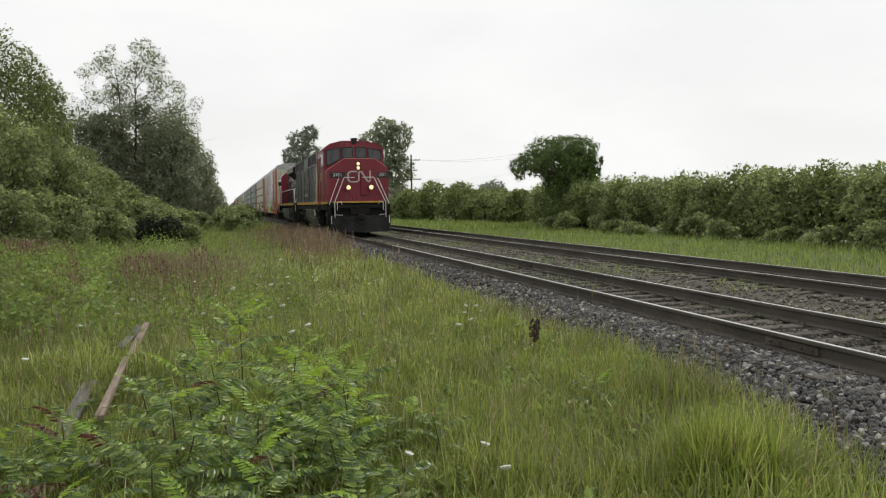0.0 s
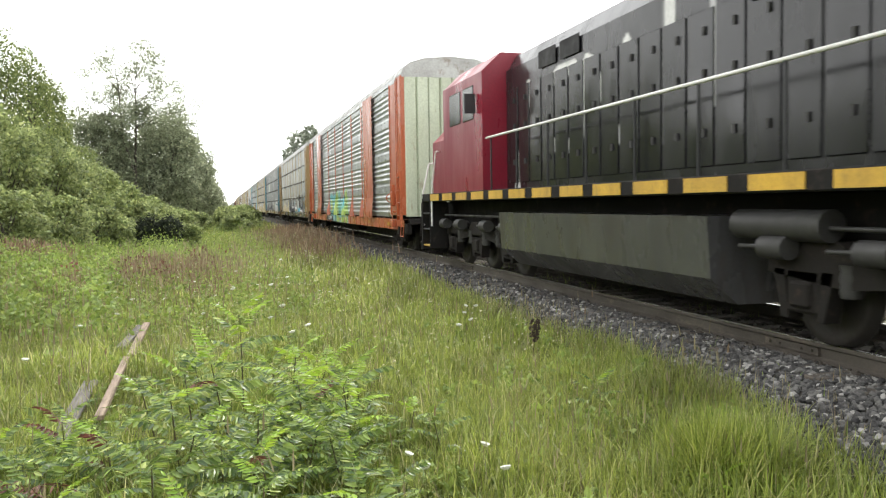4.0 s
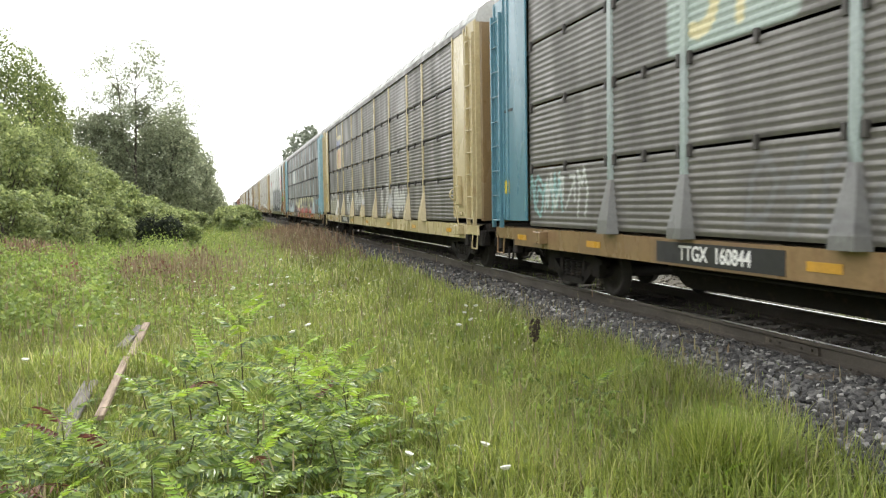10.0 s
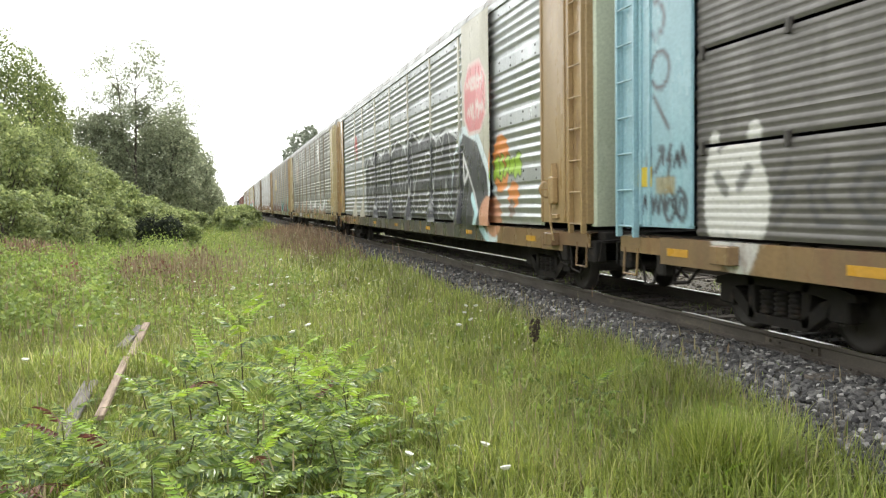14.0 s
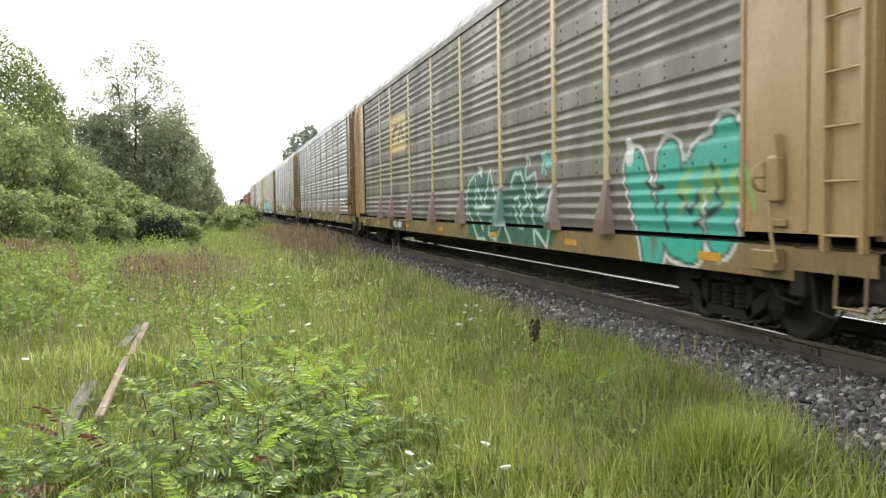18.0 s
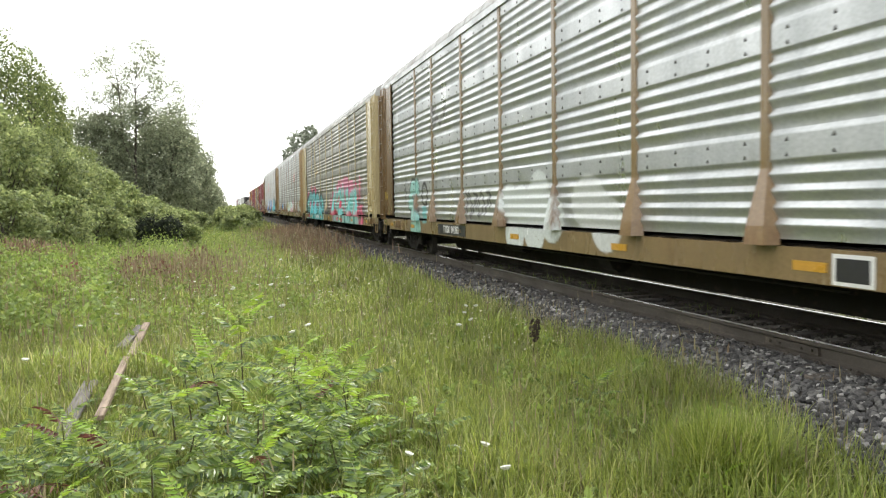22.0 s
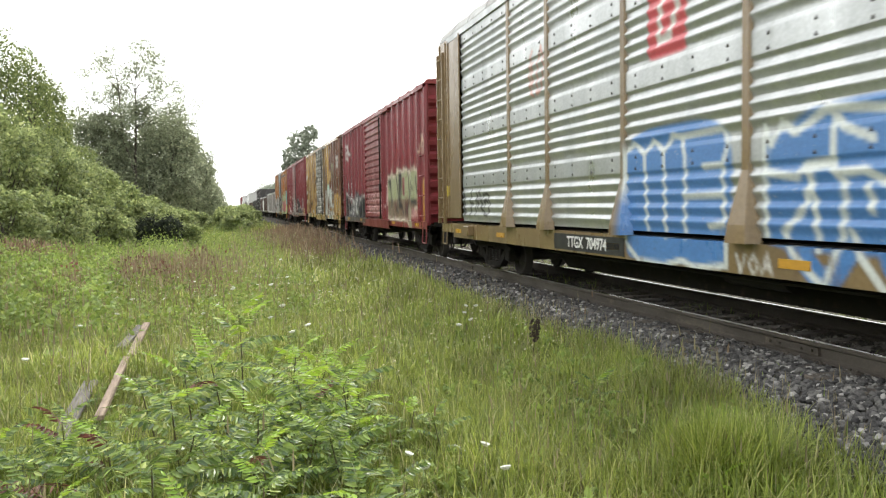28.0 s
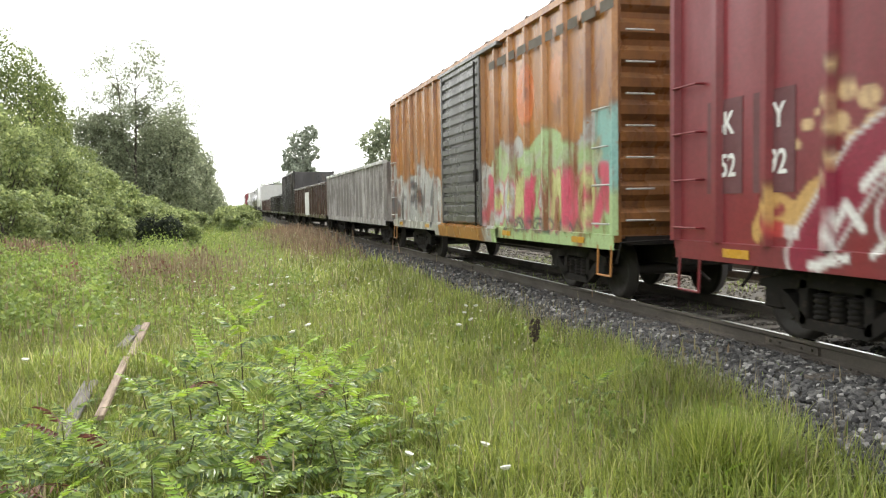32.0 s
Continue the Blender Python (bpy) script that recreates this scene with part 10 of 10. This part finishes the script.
# leafy weeds over the far meadow
cl = []
for _ in range(520):
    y = 21 + 26 * rng.uniform(0, 1)
    x = rng.uniform(-0.29 * y, -0.05 * y)
    h = rng.uniform(0.5, 1.1)
    cl.append((x, y, float(lie(x, y)) + h * 0.5, 0.4, 0.4, h * 0.6, 55))
for _ in range(900):
    y = 13 + 38 * rng.uniform(0, 1) ** 1.2
    x = rng.uniform(-1.5 - 0.2 * y, 2.2 - 0.02 * y)
    h = rng.uniform(0.25, 0.75) * (0.7 + y / 60)
    z = float(lie(x, y))
    cl.append((x, y, z + h * 0.5, 0.22 + 0.01 * y, 0.22 + 0.01 * y, h * 0.55, 44))
for _ in range(420):
    x, y = rng.uniform(-2.5, 4.2), rng.uniform(4.2, 13)
    h = rng.uniform(0.12, 0.3)
    cl.append((x, y, float(lie(x, y)) + h * 0.6, 0.12, 0.12, h * 0.5, 22))
tagged(new("leafy_weeds", soup("leafy_weeds", leaf_cloud(cl, 0.075, rng, 0.0), LEAF, 3, MAT["weed"])), "broad-leaved green weeds among the meadow grass", "weeds", kind="stuff")
cl = []
for cx, cy, n in ((-1.75, 20.5, 10), (-7.2, 26.5, 16), (-0.6, 24, 6)):
    for _ in range(n):
        x, y = cx + rng.normal(0, 0.7), cy + rng.normal(0, 1.0)
        cl.append((x, y, float(lie(x, y)) + 0.45, 0.25, 0.25, 0.35, 26))
tagged(new("reddish_weeds", soup("reddish_weeds", leaf_cloud(cl, 0.10, rng, 0.0), LEAF, 3, MAT["sumac_red"])), "reddish-brown weeds in the meadow", "weeds", kind="stuff")


# ---- young sumac in the foreground ----
def frond_mesh(seed, pairs, length, leaf):
    """One feather-shaped compound leaf along +x, arching down at its tip: midrib and paired pointed leaflets."""
    r = np.random.default_rng(seed)
    v, f = [], []
    def rib(t):
        return np.array([t * length * (1 - 0.06 * t), 0, 0.20 * length * t - 0.42 * length * t * t])
    for i in range(pairs * 2 + 1):
        t = 0.16 + 0.84 * (i // 2) / pairs
        s = 0 if i == pairs * 2 else (1 if i % 2 else -1)
        p = rib(min(1, t))
        L = length * 0.235 * (math.sin(math.pi * (0.22 + 0.66 * t)) * 0.7 + 0.35) * r.uniform(0.85, 1.1)
        out = np.array([0.42 + r.uniform(-0.1, 0.1), s * 1.0, -0.52 + r.uniform(-0.25, 0.15)]) if s else np.array([1.0, 0, -0.5])
        out = out / np.linalg.norm(out)
        w = np.cross(out, np.array([0.15 * s + r.uniform(-0.5, 0.5), r.uniform(-0.5, 0.5), 1.0]))
        w = w / np.linalg.norm(w) * L * 0.155
        up = np.array([0, 0, L * 0.045])
        k = len(v)
        v += [p, p + out * L * 0.35 + w + up, p + out * L * 0.75 + w * 0.62 + up * 0.2, p + out * L, p + out * L * 0.75 - w * 0.62 + up * 0.2, p + out * L * 0.35 - w + up, p + out * L * 0.45 - up * 0.3]
        f += [(k, k + 1, k + 6), (k + 1, k + 2, k + 6), (k + 2, k + 3, k + 6), (k + 3, k + 4, k + 6), (k + 4, k + 5, k + 6), (k + 5, k, k + 6)]
    k = len(v)
    ts = np.linspace(0, 1, 6)
    for t in ts:
        p = rib(t)
        v += [p + np.array([0, 0.004, 0]), p - np.array([0, 0.004, 0])]
    for i in range(5):
        f.append((k + 2 * i, k + 2 * i + 1, k + 2 * i + 3, k + 2 * i + 2))
    me = bpy.data.meshes.new("compound_leaf")
    me.from_pydata([tuple(map(float, q)) for q in v], [], f)
    me.materials.append(leaf)
    return me


FRONDS = [frond_mesh(i, 10 + i % 3, 1.0, MAT["sumac"]) for i in range(4)]
YOUNG = [frond_mesh(9 + i, 9, 1.0, MAT["sumac_new"]) for i in range(2)]
RED = frond_mesh(15, 8, 1.0, MAT["sumac_red"])


def sumac(x, y, h, n, spread, rng, young=2, red=0.0):
    z = float(lie(x, y)) - 0.03
    plant = empty("young_sumac", pose(x, y, z), "young sumac plant with feathery compound leaves in the grass", "shrub", "young sumacs")
    b = Build()
    lean = (rng.uniform(-0.1, 0.1), rng.uniform(-0.1, 0.1))
    b.tube((0, 0, 0), (lean[0], lean[1], h * 0.6), 0.009, 6, 0.006)
    b.tube((lean[0], lean[1], h * 0.6), (lean[0] * 1.6, lean[1] * 1.6, h), 0.006, 6, 0.004)
    part("stem", b, MAT["stem"], plant)
    a = rng.uniform(0, 6.28)
    for i in range(n):
        t = 0.35 + 0.65 * (i + 1) / n
        a += 2.4
        L = spread * (1.12 - 0.45 * t) * rng.uniform(0.85, 1.15)
        me = YOUNG[i % 2] if i >= n - young else (RED if rng.uniform() < red else FRONDS[int(rng.integers(4))])
        tilt = -(10 + 55 * (t - 0.35)) + rng.uniform(-12, 12)
        m = pose(lean[0] * t * 1.6, lean[1] * t * 1.6, h * t, rng.uniform(-20, 20), tilt, math.degrees(a)) @ Matrix.Diagonal((L, L, L, 1))
        part("compound_leaf", me, MAT["sumac"], plant, at=m)
    return plant


rng = np.random.default_rng(33)
for x, y, h, n, s, yg, rd in ((0.12, 7.5, 0.86, 13, 0.46, 4, 0), (-0.25, 6.6, 0.62, 12, 0.46, 2, 0.05), (0.55, 6.2, 0.58, 12, 0.46, 2, 0), (0.95, 6.9, 0.50, 11, 0.44, 2, 0), (0.15, 5.6, 0.52, 12, 0.44, 1, 0.06), (-0.75, 5.7, 0.50, 11, 0.44, 1, 0.05),
                              (-0.6, 7.2, 0.56, 10, 0.42, 2, 0), (0.75, 5.3, 0.46, 10, 0.42, 1, 0), (-1.15, 6.3, 0.46, 10, 0.42, 0, 0.12), (-1.35, 5.2, 0.46, 10, 0.42, 1, 0.1), (-0.45, 4.9, 0.42, 10, 0.42, 0, 0.06), (0.3, 4.8, 0.40, 10, 0.40, 1, 0.05),
                              (1.35, 6.3, 0.34, 8, 0.36, 2, 0), (1.2, 7.7, 0.40, 9, 0.36, 2, 0), (0.5, 8.2, 0.40, 9, 0.36, 1, 0), (-0.2, 8.3, 0.44, 8, 0.34, 0, 0), (-1.7, 6.1, 0.4, 8, 0.4, 1, 0.05), (-1.0, 4.6, 0.42, 9, 0.42, 1, 0.1), (-1.7, 4.7, 0.40, 9, 0.4, 3, 0.0),
                              (1.05, 4.9, 0.34, 8, 0.36, 0, 0), (3.15, 6.75, 0.34, 8, 0.36, 1, 0), (2.85, 4.45, 0.26, 7, 0.28, 4, 0), (1.55, 5.75, 0.40, 8, 0.34, 0, 0), (-0.35, 5.95, 0.58, 11, 0.44, 1, 0.04), (0.7, 7.4, 0.5, 10, 0.42, 3, 0), (0.0, 6.9, 0.66, 11, 0.46, 2, 0), (-2.2, 5.6, 0.36, 8, 0.4, 1, 0.05)):
    tall_ = 1.22 if -0.5 < x < 1.0 else 1.0
    sumac(x, y, h * tall_, n, s * (1.16 if tall_ > 1 else 1.0), rng, yg, rd)
for x, y, h in ((-1.55, 4.55, 0.42), (-1.3, 4.35, 0.36), (-1.75, 4.9, 0.4), (-1.05, 4.25, 0.34), (-1.9, 5.3, 0.42), (0.45, 6.7, 0.85), (0.9, 6.0, 0.72)):
    sumac(x, y, h, 11, 0.42, rng, 8, 0.0)
for _ in range(34):
    y = rng.uniform(4.1, 7.0)
    x = rng.uniform(-0.30 * y - 0.5, 0.16 * y)
    sumac(x, y, rng.uniform(0.34, 0.58) if x > -0.9 else rng.uniform(0.22, 0.38), 11, rng.uniform(0.38, 0.48), rng, int(rng.integers(0, 3)), 0.05)


# ---- flowers, stalks, boards ----
MAT["pale_seed"] = plain("pale_seed_heads", (0.52, 0.48, 0.33), 0.8)


def umbel():
    b = Build()
    r = random.Random(4)
    for i in range(26):
        a, q = i * 2.4, 0.045 * math.sqrt(i / 26)
        x, y, z = q * math.cos(a), q * math.sin(a), 0.012 - 3.0 * q * q
        s = 0.0095
        b.add([(x + s, y, z), (x, y + s, z), (x - s, y, z), (x, y - s, z), (x, y, z + s * 0.8), (x * 0.5, y * 0.5, z - 0.03)], [(0, 1, 4), (1, 2, 4), (2, 3, 4), (3, 0, 4), (1, 0, 5), (2, 1, 5), (3, 2, 5), (0, 3, 5)])
    me = b.mesh("flower_head")
    me.materials.append(MAT["petal"])
    return me


UMBEL = umbel()
rng = np.random.default_rng(8)
spots = [(3.3, 11.11, 0.0), (3.43, 11.06, 0.0), (3.07, 10.42, 0.0), (2.69, 9.37, 0.0), (3.0, 9.9, -0.02), (-0.16, 12.59, 0.0), (-0.33, 11.65, 0.0), (0.43, 12.96, 0.0), (0.78, 12.13, 0.0), (0.54, 10.89, 0.0), (0.95, 10.04, 0.0), (0.72, 9.56, 0.0), (0.32, 11.71, 0.0),
         (-1.49, 12.04, 0.0), (-1.48, 13.91, 0.0), (-0.83, 7.33, 0.0), (1.14, 5.22, -0.2), (1.66, 4.76, -0.2), (1.69, 5.27, -0.2), (1.18, 4.93, -0.2), (0.1, 14.5, 0.05), (0.8, 15.5, 0.0), (-0.6, 16.2, 0.05), (1.2, 17.0, 0.0), (0.2, 18.5, 0.05), (-1.8, 11.0, 0.0), (-2.0, 9.0, -0.05), (0.9, 20.0, 0.05), (-1.0, 18.0, 0.0), (1.4, 22, 0.05)]
for x, y, z in spots:
    g = float(lie(x, y)) - 0.03
    fl = empty("lace_flower", pose(x, y, g), "white lace flower on a thin green stem in the meadow", "flower", "white meadow flowers")
    dx, dy = rng.uniform(-0.06, 0.06, 2)
    part("stem", Build().tube((dx, dy, 0), (dx * 0.3, dy * 0.3, (z - g) * 0.6), 0.003, 5).tube((dx * 0.3, dy * 0.3, (z - g) * 0.6), (0, 0, z - g), 0.0025, 5), MAT["weed"], fl)
    s = rng.uniform(0.6, 1.0)
    part("flower_head", UMBEL, MAT["petal"], fl, at=pose(0, 0, z - g, rng.uniform(-25, 10), rng.uniform(-20, 20), 0) @ Matrix.Diagonal((s, s, s, 1)))
n = 3000
x, y = rng.uniform(-5, 4.2, n), 8.5 + 22 * rng.uniform(0, 1, n) ** 1.5
z = lie(x, y) + rng.uniform(0.14, 0.5, n)
bit = np.array([(-1, 0, -0.6), (0.3, -1, 0), (1, 0, 0.8), (-0.2, 1, 0.2)], float)
v = bit[None] * (rng.uniform(0.003, 0.010, n) * (0.5 + y / 12))[:, None, None] + np.stack([x, y, z], -1)[:, None, :]
tagged(new("pale_seed_heads", soup("pale_seed_heads", v, [(0, 1, 2, 3)], 4, MAT["pale_seed"])), "tiny pale seed heads scattered through the grass", "seed heads", kind="stuff")
# white speckle of small far flowers
n = 900
x, y = rng.uniform(-5, 3.5, n), 14 + 30 * rng.uniform(0, 1, n) ** 1.3
x2, y2 = rng.uniform(14, 24, 420), rng.uniform(14, 55, 420)
x, y = np.concatenate([x, x2]), np.concatenate([y, y2])
z = lie(x, y) + rng.uniform(0.35, 0.75, len(x))
quad = np.array([(-1, 0, 0), (0, -1, 0.1), (1, 0, 0), (0, 1, 0.1)], float)
v = quad[None] * (rng.uniform(0.012, 0.035, len(x)))[:, None, None] + np.stack([x, y, z], -1)[:, None, :]
tagged(new("small_flowers", soup("small_flowers", v, [(0, 1, 2, 3)], 4, MAT["petal"])), "tiny white flowers scattered over the meadow", "flowers", kind="stuff")

dock = empty("dock_plant", pose(3.52, 9.05, float(lie(3.52, 9.05))), "dead dock plant with a dark brown seed head", "plant")
b = Build()
r = random.Random(3)
part("stalk", Build().tube((0, 0, 0), (0.02, 0, 0.55), 0.006, 6), MAT["seed"], dock)
for k in range(120):
    t = r.uniform(0.0, 1.0)
    q = 0.055 * math.sin(math.pi * (0.15 + 0.8 * t)) * r.uniform(0.3, 1)
    a = r.uniform(0, 6.28)
    side = 0.045 * (1 if k % 3 else -0.6)
    p = (0.02 + q * math.cos(a) + side * t, q * math.sin(a), 0.30 + 0.27 * t)
    s = 0.016
    b.add([(p[0] + s, p[1], p[2]), (p[0] - s, p[1] + s, p[2]), (p[0] - s, p[1] - s, p[2]), (p[0], p[1], p[2] + 1.6 * s)], [(0, 1, 3), (1, 2, 3), (2, 0, 3), (0, 2, 1)])
part("seed_head", b, MAT["seed"], dock, "dark brown seed head")["kind"] = "stuff"
for x, y, h in ((-1.95, 16.2, 0.75), (1.35, 13.5, 0.7), (2.1, 15.0, 0.6), (2.55, 13.2, 0.62), (4.55, 12.0, 0.45), (4.5, 7.4, 0.42)):
    st = empty("dry_stalk", pose(x, y, float(lie(x, y))), "thin dry brown weed stalk standing in the grass", "plant", "dry stalks")
    part("stalk", Build().tube((0, 0, 0), (0.03, 0.01, h), 0.004, 5, 0.002), MAT["grass_dry"], st)
    hb = Build()
    for k in range(14):
        p = (0.03 + r.uniform(-0.02, 0.02), r.uniform(-0.02, 0.02), h * r.uniform(0.6, 1.05))
        hb.add([(p[0] + 0.01, p[1], p[2]), (p[0] - 0.01, p[1] + 0.01, p[2]), (p[0] - 0.01, p[1] - 0.01, p[2]), (p[0], p[1], p[2] + 0.03)], [(0, 1, 3), (1, 2, 3), (2, 0, 3), (0, 2, 1)])
    part("seed_head", hb, MAT["grass_dry"], st)["kind"] = "stuff"


def board(x0, y0, x1, y1, z0, z1, wide, thick, material, label):
    d = Vector((x1 - x0, y1 - y0, z1 - z0))
    b = Build().box(-wide / 2, wide / 2, 0, d.length, -thick / 2, thick / 2, 0.006)
    m = Matrix.Translation((x0, y0, z0)) @ d.to_track_quat("Y", "Z").to_matrix().to_4x4()
    ob = part("timber_board", b, material, None, "", m)
    return tagged(ob, label, "board", "old boards")


board(-1.08, 7.3, -1.14, 9.9, -0.30, -0.25, 0.075, 0.045, MAT["board"], "broken pale brown board lying in the grass")
board(-1.13, 10.2, -1.12, 12.2, -0.28, -0.18, 0.09, 0.05, MAT["board"], "short pale brown board end lying in the grass")
board(-1.36, 6.8, -1.42, 9.2, -0.42, -0.36, 0.14, 0.04, MAT["board_grey"], "weathered grey board lying in the grass")
board(-1.33, 10.9, -1.2, 12.3, -0.3, -0.22, 0.12, 0.04, MAT["board_grey"], "weathered grey board leaning in the grass")


# ---- pole line ----
def pole(x, y, label):
    z = float(lie(x, y))
    p = empty("utility_pole", pose(x, y, z), label, "utility pole", "poles beside the line")
    part("pole_shaft", Build().tube((0, 0, 0), (0, 0, 8.9), 0.16, 10, 0.11), MAT["pole"], p)
    for h, w in ((8.1, 2.4), (5.5, 2.6), (6.7, 1.6)):
        arm = part("crossarm", Build().box(-w * 0.5, w * 0.5, -0.22, -0.12, h, h + 0.12, 0.01), MAT["pole"], p)
        for k in (-0.45, -0.25, 0.25, 0.45):
            part("insulator", Build().lathe([(0, 0.02), (0.05, 0.05), (0.12, 0.045), (0.16, 0.02)], (w * k, -0.17, h + 0.12), 8, "z"), MAT["wire"], arm)
    return p


pole(24.6, 108, "weathered timber utility pole with crossarms")
wires = Build()
for k, h, e in ((-1.0, 8.3, 5.9), (1.0, 8.3, 5.6), (0.9, 5.7, 4.4)):
    pts = []
    for i in range(11):
        t = i / 10
        pts.append((24.6 + k + (26.4 - 24.6 - k) * t, 108 - 45.5 * t, h - 0.72 + (e - h + 0.72) * t - 1.6 * 4 * t * (1 - t) * 0.35))
    wires.path(pts, 0.008, 4)
tagged(part("overhead_wire", wires, MAT["wire"]), "thin overhead wires slung from the pole to the trees", "wire", kind="structure")


# ---- the cars brought to their true length ----
def shorten(ob, done):
    """Draw a part and what hangs on it together along the train; trucks keep their round wheels and only move."""
    m = ob.matrix_basis.copy()
    m.translation.y *= ALONG
    ob.matrix_basis = m
    if "truck" in ob.name:
        return
    if ob.data is not None and ob.data.name not in done:
        done.add(ob.data.name)
        ob.data.transform(Matrix.Diagonal((1, ALONG, 1, 1)))
    for child in ob.children:
        shorten(child, done)


shortened = set()
for thing, _ in MOVERS:
    for piece in thing.children:
        shorten(piece, shortened)


# ---- what moves ----
def motions():
    """The train runs past at a steady speed; wheels turn while they are near."""
    for thing, mark in MOVERS:
        walk(thing, [(t, pose(TRACK, berth(mark) + LEAD - SPEED * t, 0)) for t in (0, 8, 16, 24, 32)])
    for wheel, r, mark, k in ROLL:
        enter, leave = (ALONG * mark + LEAD - 26) / SPEED, (ALONG * mark + LEAD - 3) / SPEED
        f0, f1 = max(0, int(enter * FPS)), min(32 * FPS, int(leave * FPS))
        turn = math.degrees(SPEED / FPS / r)
        rows = []
        if f1 > f0:
            if f0 > 0:
                rows.append((0, pose(0, k, r)))
            rows += [(f / FPS, pose(0, k, r, (turn * (f - f0)) % 360)) for f in range(f0, f1 + 1)]
            if f1 < 32 * FPS:
                rows.append((32, rows[-1][1]))
        else:
            rows = [(0, pose(0, k, r)), (32, pose(0, k, r))]
        walk(wheel, rows)


motions()
